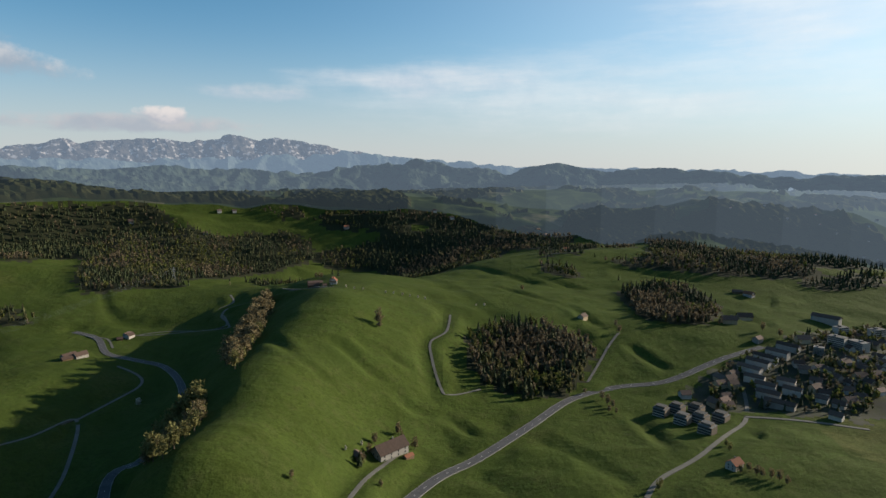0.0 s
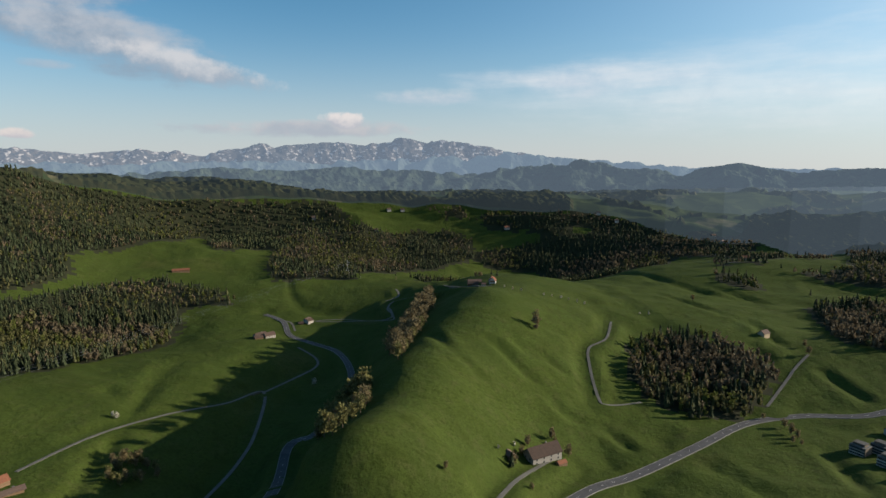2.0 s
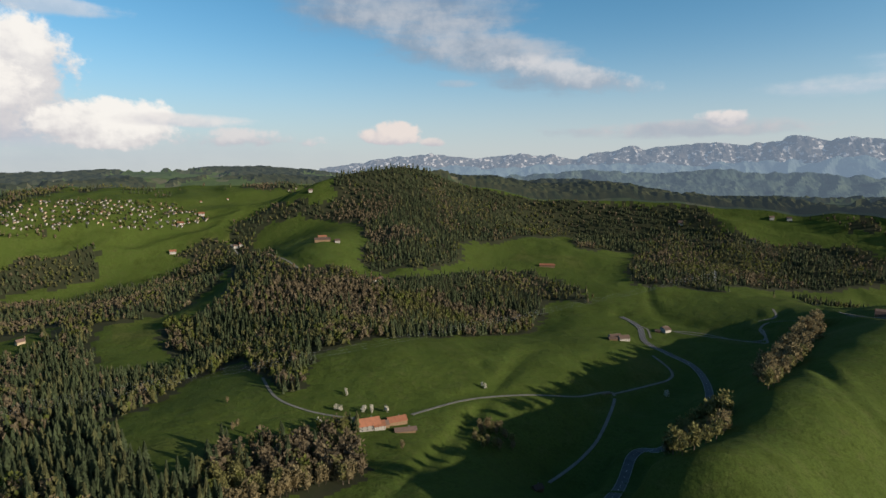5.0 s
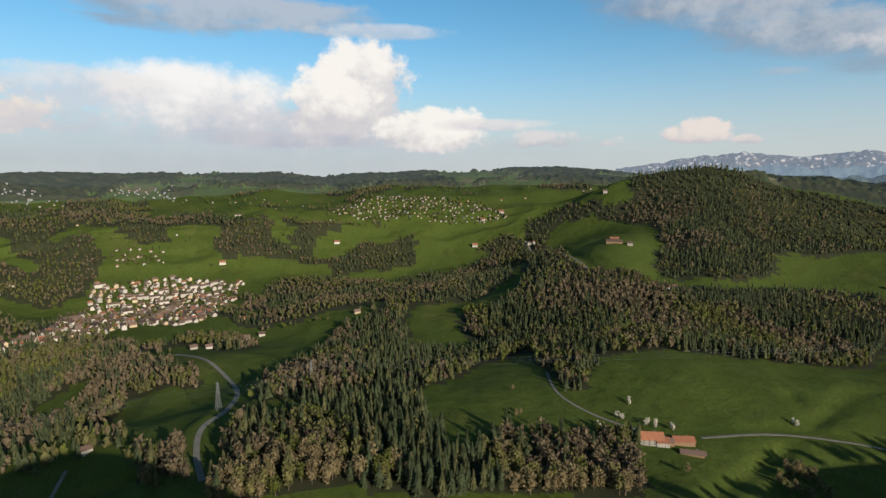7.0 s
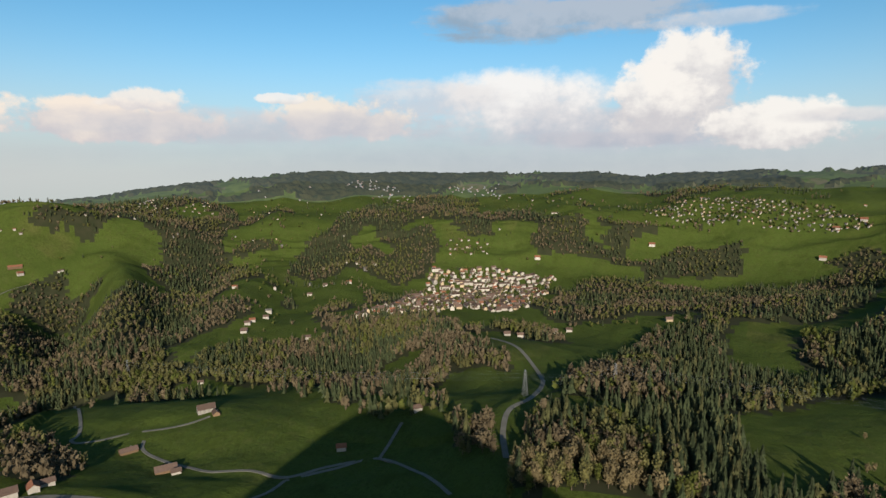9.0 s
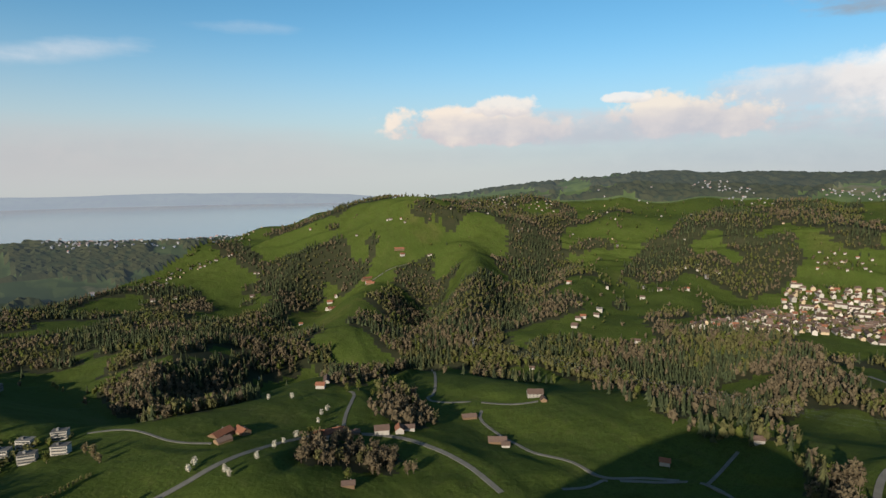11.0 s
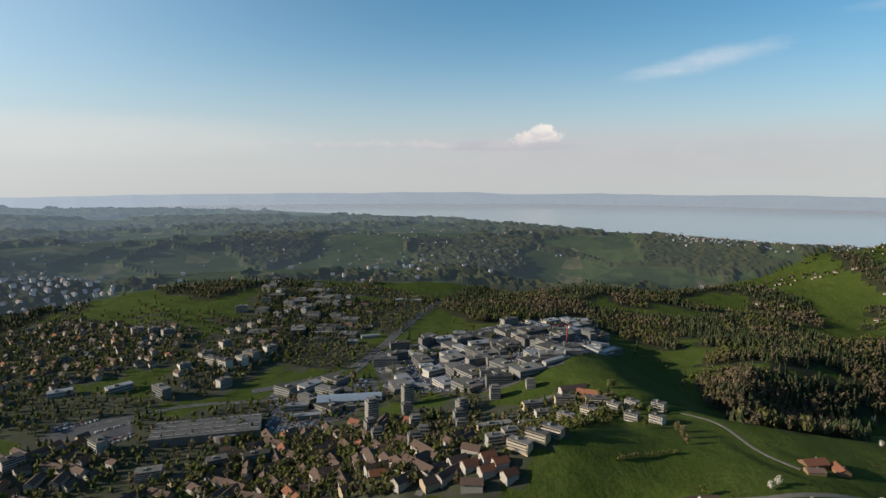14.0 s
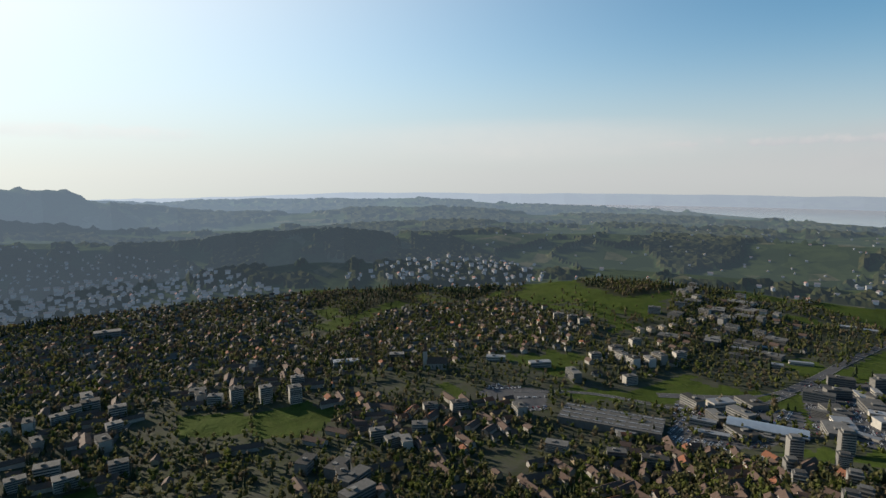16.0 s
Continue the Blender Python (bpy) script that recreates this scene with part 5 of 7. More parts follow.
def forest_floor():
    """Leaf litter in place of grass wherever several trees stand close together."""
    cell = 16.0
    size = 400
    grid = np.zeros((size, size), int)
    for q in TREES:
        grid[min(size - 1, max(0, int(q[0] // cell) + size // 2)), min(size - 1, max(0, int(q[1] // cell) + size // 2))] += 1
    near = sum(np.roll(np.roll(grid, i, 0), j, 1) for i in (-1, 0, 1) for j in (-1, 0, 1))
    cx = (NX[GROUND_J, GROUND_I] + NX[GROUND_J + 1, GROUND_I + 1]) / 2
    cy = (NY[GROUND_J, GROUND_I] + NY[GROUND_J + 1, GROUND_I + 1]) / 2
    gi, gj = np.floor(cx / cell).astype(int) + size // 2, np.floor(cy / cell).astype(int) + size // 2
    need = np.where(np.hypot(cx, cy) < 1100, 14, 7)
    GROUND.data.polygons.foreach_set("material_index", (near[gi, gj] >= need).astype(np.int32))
    GROUND.data.update()


all_woods()


def in_reach(x, y):
    """Whether x, y lies on the near ground."""
    i = np.minimum((bearing(x, y) / 360 * NET_A).astype(int), NET_A - 1)
    return np.hypot(x, y) < ring[EDGE[i]] - 10


spots = in_reach(np.array([q[0] for q in TREES]), np.array([q[1] for q in TREES]))
TREES = [q for q, ok in zip(TREES, spots) if ok]
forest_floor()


def weave(name, items, lod, label):
    """Many trees as one mesh."""
    vs, fs, ms, base = [], [], [], 0
    rng = np.random.RandomState(5)
    for x, y, h, w, m, kind in items:
        shapes = lod[kind]
        v, f, b = shapes[rng.randint(len(shapes))]
        t = rng.uniform(0, 6.28)
        c, s = math.cos(t) * h * w, math.sin(t) * h * w
        z = float(ground(x, y)) - 0.3
        vs.append(np.stack([x + v[:, 0] * c - v[:, 1] * s, y + v[:, 0] * s + v[:, 1] * c, z + v[:, 2] * h], -1))
        fs += [tuple(q + base for q in face) for face in f]
        ms += [6 if q else m for q in b]
        base += len(v)
    me = mesh_from(name, np.concatenate(vs), fs, LEAF_MATS + [BARK], ms)
    return tagged(new(name, me), label, "woodland", kind="stuff")


def tree_thing(kind, x, y, h, w, m, seed):
    """One tree: an Empty at its foot, with trunk and crown."""
    key = (kind, seed % len(NEAR[kind]), m)
    if key not in TREE_MESHES:
        v, f, b = NEAR[kind][key[1]]
        n = max(max(q) for q, bark in zip(f, b) if bark) + 1
        crown = mesh_from("crown", v[n:], [tuple(i - n for i in q) for q, bark in zip(f, b) if not bark], [{2: SUNLIT_TWIGS, 3: SUNLIT_LEAVES}.get(m, LEAF_MATS[m])])
        trunk = mesh_from("trunk", v[:n], [q for q, bark in zip(f, b) if bark], [BARK])
        TREE_MESHES[key] = (crown, trunk)
    top = new("conifer_tree" if kind == "conifer" else "broadleaf_tree")
    top.matrix_basis = Matrix.LocRotScale((x, y, float(ground(x, y)) - 0.3), Euler((0, 0, seed * 1.7)), (h * w, h * w, h))
    for name, me in zip(("crown", "trunk"), TREE_MESHES[key]):
        ob = new(name, me)
        ob.parent = top
    words = {0: "dark green spruce standing among other trees", 1: "brownish green spruce at a wood's edge", 2: "broadleaf tree with bare reddish-brown budding twigs",
             3: "broadleaf tree with olive spring leaves", 4: "broadleaf tree with fresh yellow-green leaves", 5: "fruit tree in white blossom on a meadow"}
    return tagged(top, words[m], "tree", "conifers near the camera" if kind == "conifer" else "broadleaf trees", "")


TREE_MESHES = {}
SINGLES = []


def singles(kind, m, high, spots):
    SINGLES.extend((kind, m, high, x, y) for x, y in spots)


singles("leafy", 3, 29, [(-287, 539), (-285, 546), (-271, 534), (-273, 544), (-264, 537), (-258, 535), (-254, 538), (-252, 543), (-244, 538), (-238, 538), (-234, 538), (-212, 404), (-258, 524)])
singles("leafy", 2, 32, [(-276, 731), (-266, 723), (-285, 798), (-289, 827), (-285, 835), (-288, 865), (-307, 945), (-312, 981), (-307, 994), (-309, 1016), (-268, 741), (-295, 893), (-287, 772), (-271, 765), (-271, 785), (-278, 826), (-279, 851), (-293, 916), (-290, 923), (-301, 978), (-265, 690), (-236, 641)])
singles("leafy", 2, 22, [(-87, 775)])
singles("leafy", 5, 15, [(-409, 753)])
singles("leafy", 2, 13, [(-66, 535), (-46, 570), (-69, 517), (-73, 497), (-28, 552)])
singles("leafy", 2, 9, [(-112, 407), (-42, 562), (-52, 460), (182, 721), (198, 666), (205, 662)])
singles("leafy", 2, 13, [(153, 1113), (202, 688), (206, 679), (199, 702), (277, 898), (279, 922)])
singles("conifer", 0, 15, [(-74, 490)])
singles("leafy", 5, 6, [(-152, 904), (-139, 902), (-126, 907), (-93, 934), (-81, 942), (-67, 952), (-55, 956), (-42, 963), (-30, 968), (57, 985), (71, 985), (-87, 496), (-76, 519)])
singles("leafy", 3, 9, [(184, 469), (189, 477), (284, 556), (280, 541), (281, 609)])
singles("conifer", 0, 13, [(-219, 1144), (285, 1334), (295, 1323), (375, 1232)])
singles("leafy", 2, 15, [(-242, 1132), (517, 874), (504, 899)])
singles("leafy", 2, 10, [(266, 493), (274, 494), (277, 486), (280, 483), (287, 481), (291, 476), (295, 471)])
singles("leafy", 5, 9, [(-592, 328), (-587, 333), (-624, 361), (-570, 354), (-560, 358), (-554, 376), (-567, 294), (-555, 306), (-547, 530)])
singles("leafy", 2, 10, [(-467, 335), (-611, 218), (-606, 211), (-683, 233)])
singles("leafy", 3, 13, [(-461, 432), (-462, 446), (-462, 459), (-455, 468), (-441, 470), (-451, 427), (-440, 442), (-441, 425)])
singles("leafy", 5, 9, [(-588, 331), (-569, 293), (-618, 359), (-566, 350), (-567, 362), (-558, 376), (-556, 306), (-547, 327), (-552, 529)])
singles("leafy", 2, 12, [(-476, 452), (-471, 459), (-468, 467), (-464, 475), (-463, 444), (-458, 462)])
singles("leafy", 2, 14, [(730, -371), (718, -426), (853, 41)])
singles("leafy", 3, 13, [(659, -38), (652, -59), (632, -71), (610, -105), (602, -109), (671, -235), (654, -236), (528, -298), (498, -294), (509, -329), (462, -364), (451, -371), (518, -351)])


singles("leafy", 3, 19, [(-286, 537), (-280, 536), (-272, 531), (-266, 530), (-257, 524), (-247, 516), (-242, 515), (-234, 509), (-226, 503), (-217, 493), (-210, 487), (-199, 393), (-196, 404), (-202, 435), (-204, 457)])
singles("leafy", 2, 21, [(-288, 535), (-212, 410), (-256, 518), (-237, 501), (-221, 485), (-209, 481)])
singles("leafy", 2, 24, [(-228, 609), (-244, 667), (-250, 697), (-251, 715), (-255, 742), (-255, 761), (-256, 780), (-256, 796), (-254, 809), (-260, 845), (-259, 858), (-212, 589), (-227, 657), (-235, 708), (-238, 748)])
singles("leafy", 3, 20, [(-213, 579), (-216, 613), (-234, 693), (-234, 724)])
singles("leafy", 2, 14, [(-85, 768)])
singles("leafy", 2, 12, [(-226, 1074), (-249, 1133)])
singles("conifer", 0, 15, [(-192, 1059)])
singles("leafy", 5, 9, [(-132, -501), (-139, -508), (-155, -479), (-155, -469), (-416, -1057), (-277, -677), (-299, -657), (-227, -522), (-213, -511), (-247, -536), (-290, -571), (-304, -591), (-316, -599), (-186, -486)])
singles("leafy", 4, 13, [(-42, -616), (-266, -544), (-268, -536), (-380, -663), (-80, -487), (-249, -437), (-396, -660), (-406, -640)])
singles("leafy", 3, 12, [(-11, -746), (-5, -743), (-102, -1140), (-99, -1159), (-108, -1119)])
singles("leafy", 2, 13, [(-72, -613), (-76, -594), (-78, -579), (-826, -515), (-878, -541)])
singles("leafy", 2, 14, [(-455, 426), (-466, 445), (-470, 462), (-465, 471), (-448, 467), (-433, 464), (-445, 436), (-436, 445)])
singles("leafy", 3, 5, [(-14, -515), (-17, -518), (-19, -518), (-22, -521), (-25, -523), (-28, -526), (-31, -529), (-34, -529), (-37, -532), (-40, -534), (-44, -537), (-47, -540), (-50, -543), (-54, -545), (-57, -548), (-60, -551), (-64, -550), (-67, -553)])

def grow():
    for n, (kind, m, high, x, y) in enumerate(SINGLES):
        s = 0.85 + 0.3 * ((n * 37) % 11) / 10
        tree_thing(kind, x, y, high * s, 1.15 if kind == "leafy" else 1.0, m, n)
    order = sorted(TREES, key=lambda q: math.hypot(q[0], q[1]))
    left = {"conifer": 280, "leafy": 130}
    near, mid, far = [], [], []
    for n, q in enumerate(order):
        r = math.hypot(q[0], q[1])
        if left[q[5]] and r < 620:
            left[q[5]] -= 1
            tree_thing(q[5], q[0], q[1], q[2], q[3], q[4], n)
        elif r < 620:
            near.append(q)
        elif r < 1350:
            mid.append(q)
        else:
            far.append(q)
    print("TREES", len(near), len(mid), len(far))
    weave("wood_near", near, CLOSE, "mixed spruce and budding broadleaf wood")
    weave("wood_middle", mid, MID, "mixed woods on the valley slopes")
    weave("wood_far", far, FAR, "dark distant woods on the hills")


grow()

# ---- roads ----
def ribbon(line, level, off, width, lift, thick):
    """A strip along the line at a sideways offset, at the road's own level, with sides that reach into the ground."""
    d = np.gradient(line, axis=0)
    d /= np.linalg.norm(d, axis=1)[:, None] + 1e-9
    side = np.stack([d[:, 1], -d[:, 0]], -1)
    rows = []
    for c, drop in ((off - width / 2, thick), (off - width / 2, 0), (off + width / 2, 0), (off + width / 2, thick)):
        p = line + side * c
        rows.append(np.stack([p[:, 0], p[:, 1], level + lift - drop], -1))
    v = np.concatenate(rows)
    n = len(line)
    f = [(k * n + i, (k + 1) * n + i, (k + 1) * n + i + 1, k * n + i + 1) for k in range(len(rows) - 1) for i in range(n - 1)]
    return v, f


def lay_road(kind, width, line, level):
    main = kind == "main_road"
    v, f = ribbon(line, level, 0, width, 0.30, 2.5)
    label = "grey asphalt country road with pale kerbs" if main else "narrow pale lane across the meadows"
    top = tagged(new("road" if main else "lane", mesh_from(kind, v.tolist(), f, [ASPHALT if main else LANE])), label, "road", kind="structure")
    if main:
        for s in (-1, 1):
            v, f = ribbon(line, level, s * (width / 2 + 0.2), 0.45, 0.42, 2.6)
            new("kerb", mesh_from("kerb", v.tolist(), f, [VERGE])).parent = top
        vs, fs = [], []
        for i in range(0, len(line) - 2, 4):
            v, f = ribbon(line[i:i + 2], level[i:i + 2], 0, 0.22, 0.32, 0.02)
            fs += [tuple(q + len(vs) for q in face) for face in f]
            vs += v.tolist()
        new("centre_line", mesh_from("centre_line", vs, fs, [PAINT])).parent = top


for kind, width, line, level in ROAD_LINES:
    lay_road(kind, width, line, level)
# ---- buildings ----
PLASTER = stuff("white_plaster", (0.327, 0.310, 0.275), (0.284, 0.267, 0.241), 0.3, (0.224, 0.211, 0.189), 1.5, rough=0.85, vary=0.35)
OCHRE = stuff("ochre_plaster", (0.34, 0.27, 0.18), (0.30, 0.24, 0.16), 0.3, (0.33, 0.27, 0.19), 1.5, rough=0.85, vary=0.25)
CONCRETE = stuff("concrete_wall", (0.158, 0.155, 0.144), (0.130, 0.126, 0.119), 0.2, (0.101, 0.097, 0.090), 1.2, rough=0.85, vary=0.35)
TAN = stuff("tan_render", (0.160, 0.132, 0.104), (0.136, 0.112, 0.088), 0.3, (0.104, 0.088, 0.072), 1.4, rough=0.85, vary=0.2)
TIMBER = stuff("dark_timber", (0.11, 0.07, 0.04), (0.15, 0.10, 0.06), 0.6, (0.20, 0.16, 0.12), 2.0, rough=0.85, vary=0.3)
TILE_BROWN = stuff("brown_roof_tiles", (0.10, 0.066, 0.052), (0.078, 0.055, 0.045), 0.4, (0.13, 0.10, 0.08), 1.6, rough=0.8, vary=0.35)
TILE_RED = stuff("orange_roof_tiles", (0.21, 0.088, 0.050), (0.16, 0.070, 0.042), 0.4, (0.13, 0.07, 0.05), 1.6, rough=0.85, vary=0.25)
ROOF_GREY = stuff("gravel_flat_roof", (0.105, 0.102, 0.096), (0.074, 0.073, 0.069), 0.15, (0.136, 0.130, 0.124), 0.5, rough=0.9, vary=0.6)
ROOF_PALE = stuff("pale_sheet_roof", (0.211, 0.214, 0.217), (0.174, 0.177, 0.183), 0.15, (0.136, 0.140, 0.143), 0.8, rough=0.5, vary=0.3)
ROOF_BLUE = stuff("blue_grey_sheet_roof", (0.20, 0.24, 0.29), (0.17, 0.21, 0.26), 0.15, rough=0.45)
METAL = stuff("galvanised_steel", (0.30, 0.31, 0.32), (0.24, 0.25, 0.26), 0.6, rough=0.5, metal=0.6)
GLASS = stuff("window_glass", (0.03, 0.035, 0.04), (0.05, 0.055, 0.06), 0.6, rough=0.12)


def box(v, f, x0, x1, y0, y1, z0, z1):
    b = len(v)
    v += [(x, y, z) for z in (z0, z1) for x, y in ((x0, y0), (x1, y0), (x1, y1), (x0, y1))]
    f += [tuple(b + q for q in face) for face in ((0, 3, 2, 1), (4, 5, 6, 7), (0, 1, 5, 4), (1, 2, 6, 5), (2, 3, 7, 6), (3, 0, 4, 7))]


def boxes(name, parent, mat, *sizes):
    v, f = [], []
    for s in sizes:
        box(v, f, *s)
    ob = new(name, mesh_from(name, v, f, [mat]))
    ob.parent = parent
    return ob


def gable_mesh(length, width, high, rise):
    """Walls with two gable ends; the foot reaches into the slope."""
    l, w = length / 2, width / 2
    v = [(-l, -w, -3), (l, -w, -3), (l, w, -3), (-l, w, -3), (-l, -w, high), (l, -w, high), (l, w, high), (-l, w, high), (-l, 0, high + rise), (l, 0, high + rise)]
    f = [(0, 1, 5, 4), (2, 3, 7, 6), (1, 2, 6, 9, 5), (3, 0, 4, 8, 7), (4, 5, 9, 8), (6, 7, 8, 9), (0, 3, 2, 1)]
    return v, f


def roof_mesh(length, width, high, rise, over=0.8, thick=0.35):
    l, w, k = length / 2 + over, width / 2 + over, rise / (width / 2)
    z = high - over * k
    v = []
    for x in (-l, l):
        v += [(x, -w, z), (x, 0, high + rise + 0.05), (x, w, z), (x, -w, z + thick), (x, 0, high + rise + thick + 0.05), (x, w, z + thick)]
    f = [(3, 9, 10, 4), (4, 10, 11, 5), (0, 1, 7, 6), (1, 2, 8, 7), (0, 6, 9, 3), (2, 5, 11, 8), (0, 3, 4, 1), (1, 4, 5, 2), (6, 7, 10, 9), (7, 8, 11, 10)]
    return v, f


WINDOWS = {}


def window(parent, x, y, z, facing, wide=1.2, high=1.4):
    """A window: a dark pane in a pale frame, standing a hand proud of the wall."""
    key = (round(wide, 1), round(high, 1))
    if key not in WINDOWS:
        v, f = [], []
        box(v, f, -wide / 2, wide / 2, -0.06, 0.06, 0, high)
        WINDOWS[key] = mesh_from("window", v, f, [GLASS])
    ob = new("window", WINDOWS[key])
    ob.parent = parent
    ob.matrix_basis = pose(x, y, z, 0, 0, facing)


MODELS = {}


def model(name, category, label, group=""):
    top = tagged(new(name), label, category, group)
    top.location = (0, 0, -500)
    MODELS[name] = top
    return top


def gabled(key, name, length, width, high, rise, wall, roof, label, group, timber=False, panes=True):
    top = tagged(new(name), label, "house" if name == "house" else "farm building", group)
    v, f = gable_mesh(length, width, high, rise)
    w = new("wall", mesh_from("wall", v, f, [wall]))
    w.parent = top
    v, f = roof_mesh(length, width, high, rise)
    r = new("roof", mesh_from("roof", v, f, [roof]))
    r.parent = top
    chimney = boxes("chimney", r, CONCRETE, (length * 0.15, length * 0.15 + 0.9, width * 0.1, width * 0.1 + 0.9, high + rise * 0.4, high + rise + 0.9))
    if timber:
        boxes("timber_front", w, TIMBER, (-length / 2 - 0.12, -length / 2 - 0.02, -width / 2 + 0.4, width / 2 - 0.4, high * 0.55, high - 0.2))
    if panes:
        n = max(2, min(4, int(length / 4.5)))
        for s in (-1, 1):
            for fl in range(max(1, int(high / 2.7))):
                for i in range(n):
                    window(w, (i + 0.5) / n * length - length / 2, s * (width / 2 + 0.02), 0.9 + 2.7 * fl, 0)
            for fl in range(2):
                for i in (-1, 1):
                    if fl * 2.7 + 0.9 < high + rise * 0.35:
                        window(w, s * (length / 2 + 0.02), i * width * 0.2, 0.9 + 2.7 * fl, 90)
    MODELS[key] = top
    top.matrix_basis = pose(0, 0, -600)
    return top


def flat(key, name, length, width, floors, wall, roof, label, group, balcony=True, floor_h=2.9, units=False, top_set=True):
    """A flat-roofed block: walls, parapet roof, bands of windows floor by floor, balconies along one side."""
    high = floors * floor_h
    top = tagged(new(name), label, "apartment building" if name != "hall" else "hall", group)
    w = boxes("wall", top, wall, (-length / 2, length / 2, -width / 2, width / 2, -3, high))
    r = boxes("roof", top, roof, (-length / 2 - 0.25, length / 2 + 0.25, -width / 2 - 0.25, width / 2 + 0.25, high, high + 0.45))
    if units:
        boxes("roof_unit", r, CONCRETE, (-length * 0.2, -length * 0.05, -width * 0.2, width * 0.15, high + 0.45, high + 2.6))
    if top_set:
        boxes("penthouse", top, wall, (-length * 0.36, length * 0.36, -width * 0.3, width * 0.3, high + 0.45, high + 2.9))
        boxes("penthouse_roof", top, roof, (-length * 0.38, length * 0.38, -width * 0.33, width * 0.33, high + 2.9, high + 3.2))
    for fl in range(floors):
        z = fl * floor_h + 0.9
        for s in (-1, 1):
            boxes("window_band", w, GLASS, (-length / 2 + 0.8, length / 2 - 0.8, s * width / 2 - 0.05, s * width / 2 + 0.05, z, z + 1.35))
        if balcony:
            boxes("balcony", top, PLASTER, (-length / 2 + 0.5, length / 2 - 0.5, -width / 2 - 1.5, -width / 2 - 0.06, z - 1.05, z - 0.85),
                  (-length / 2 + 0.5, length / 2 - 0.5, -width / 2 - 1.5, -width / 2 - 1.4, z - 0.85, z + 0.1))
    MODELS[key] = top
    top.matrix_basis = pose(0, 0, -600)
    return top


gabled("white", "house", 13, 10, 5.6, 3.6, PLASTER, TILE_BROWN, "white plastered house with a brown tiled gable roof", "village houses")
gabled("red", "house", 12, 10, 5.4, 3.6, PLASTER, TILE_RED, "pale plastered house with an orange tiled roof", "village houses")
gabled("ochre", "house", 14, 10.5, 5.6, 4.0, OCHRE, TILE_BROWN, "ochre plastered house with a brown tiled roof", "village houses")
gabled("brown", "house", 11, 9.5, 5.0, 4.0, TIMBER, TILE_BROWN, "dark timber house with a brown tiled roof", "village houses")
gabled("row", "house", 30, 10.5, 7.8, 3.0, PLASTER, TILE_BROWN, "long white terrace of houses under one brown roof", "terraces")
gabled("row_red", "house", 30, 10.5, 7.8, 3.4, OCHRE, TILE_RED, "long ochre terrace under an orange tiled roof", "terraces")
gabled("farm", "farmhouse", 26, 14, 6.0, 5.2, PLASTER, TILE_BROWN, "farmhouse with white gable front and wide brown roof on a meadow", "farms")
gabled("farm_red", "farmhouse", 18, 11, 5.6, 4.6, PLASTER, TILE_RED, "timbered farmhouse with white windows and a red tiled roof", "farms", timber=True)
gabled("barn", "barn", 30, 13, 4.5, 4.0, TIMBER, TILE_BROWN, "long dark timber barn with a brown roof", "farms", panes=False)
gabled("barn_red", "barn", 32, 12, 4.2, 3.4, TIMBER, TILE_RED, "long timber barn with a red roof", "farms", panes=False)
gabled("hut", "barn", 9, 7, 3.0, 2.4, TIMBER, TILE_BROWN, "small weathered timber shed", "farms", panes=False)
flat("cube", "apartment_building", 15, 13, 3, TAN, ROOF_GREY, "grey modern flat-roofed apartment cube with balconies", "modern flats")
flat("flats", "apartment_building", 27, 9.5, 3, OCHRE, ROOF_GREY, "long cream flat-roofed terrace block with balconies", "terraced flats", units=True, top_set=False, floor_h=2.7)
flat("short_flats", "apartment_building", 15, 9.5, 3, PLASTER, ROOF_GREY, "white flat-roofed terrace block stepping up the slope", "terraced flats", units=True, top_set=False)
flat("block", "apartment_building", 22, 13, 5, PLASTER, ROOF_GREY, "white five-storey apartment block with a flat roof", "apartment blocks", units=True, top_set=False)
flat("white_tower", "apartment_building", 17, 15, 8, PLASTER, ROOF_GREY, "white eight-storey apartment tower beside playing fields", "apartment blocks", units=True, top_set=False)
flat("tower", "apartment_building", 14, 13, 9, CONCRETE, ROOF_GREY, "grey concrete apartment tower among trees", "concrete towers", units=True)
flat("low_tower", "apartment_building", 13, 12, 5, CONCRETE, ROOF_GREY, "stepped grey concrete apartment block among trees", "concrete towers", units=True)
flat("works", "hall", 40, 26, 2, CONCRETE, ROOF_GREY, "flat-roofed factory hall with grey gravel roof", "factory halls", balcony=False, floor_h=4.5, units=True, top_set=False)
flat("works_pale", "hall", 36, 20, 2, PLASTER, ROOF_PALE, "white factory hall with pale sheet roof", "factory halls", balcony=False, floor_h=4.2, units=True, top_set=False)
flat("office", "hall", 36, 15, 4, CONCRETE, ROOF_GREY, "pale grey office building with long window bands", "factory halls", balcony=False, floor_h=3.4, units=True, top_set=False)
flat("long_white", "hall", 46, 9, 1, PLASTER, ROOF_PALE, "long low white shed", "factory halls", balcony=False, floor_h=5, top_set=False)

gabled("white_far", "house", 13, 10, 5.6, 3.6, PLASTER, TILE_BROWN, "white village house with a brown gable roof", "village houses", panes=False)
gabled("red_far", "house", 12, 10, 5.4, 3.6, PLASTER, TILE_RED, "white village house with an orange roof", "village houses", panes=False)
gabled("ochre_far", "house", 14, 10.5, 5.6, 4.0, OCHRE, TILE_BROWN, "ochre village house with a brown roof", "village houses", panes=False)
gabled("row_far", "house", 30, 10.5, 7.8, 3.0, PLASTER, TILE_BROWN, "long white village terrace under a brown roof", "terraces", panes=False)
PLAIN = {"white": "white_far", "red": "red_far", "ochre": "ochre_far", "brown": "ochre_far", "row": "row_far", "row_red": "row_far"}
COUNT = [0]


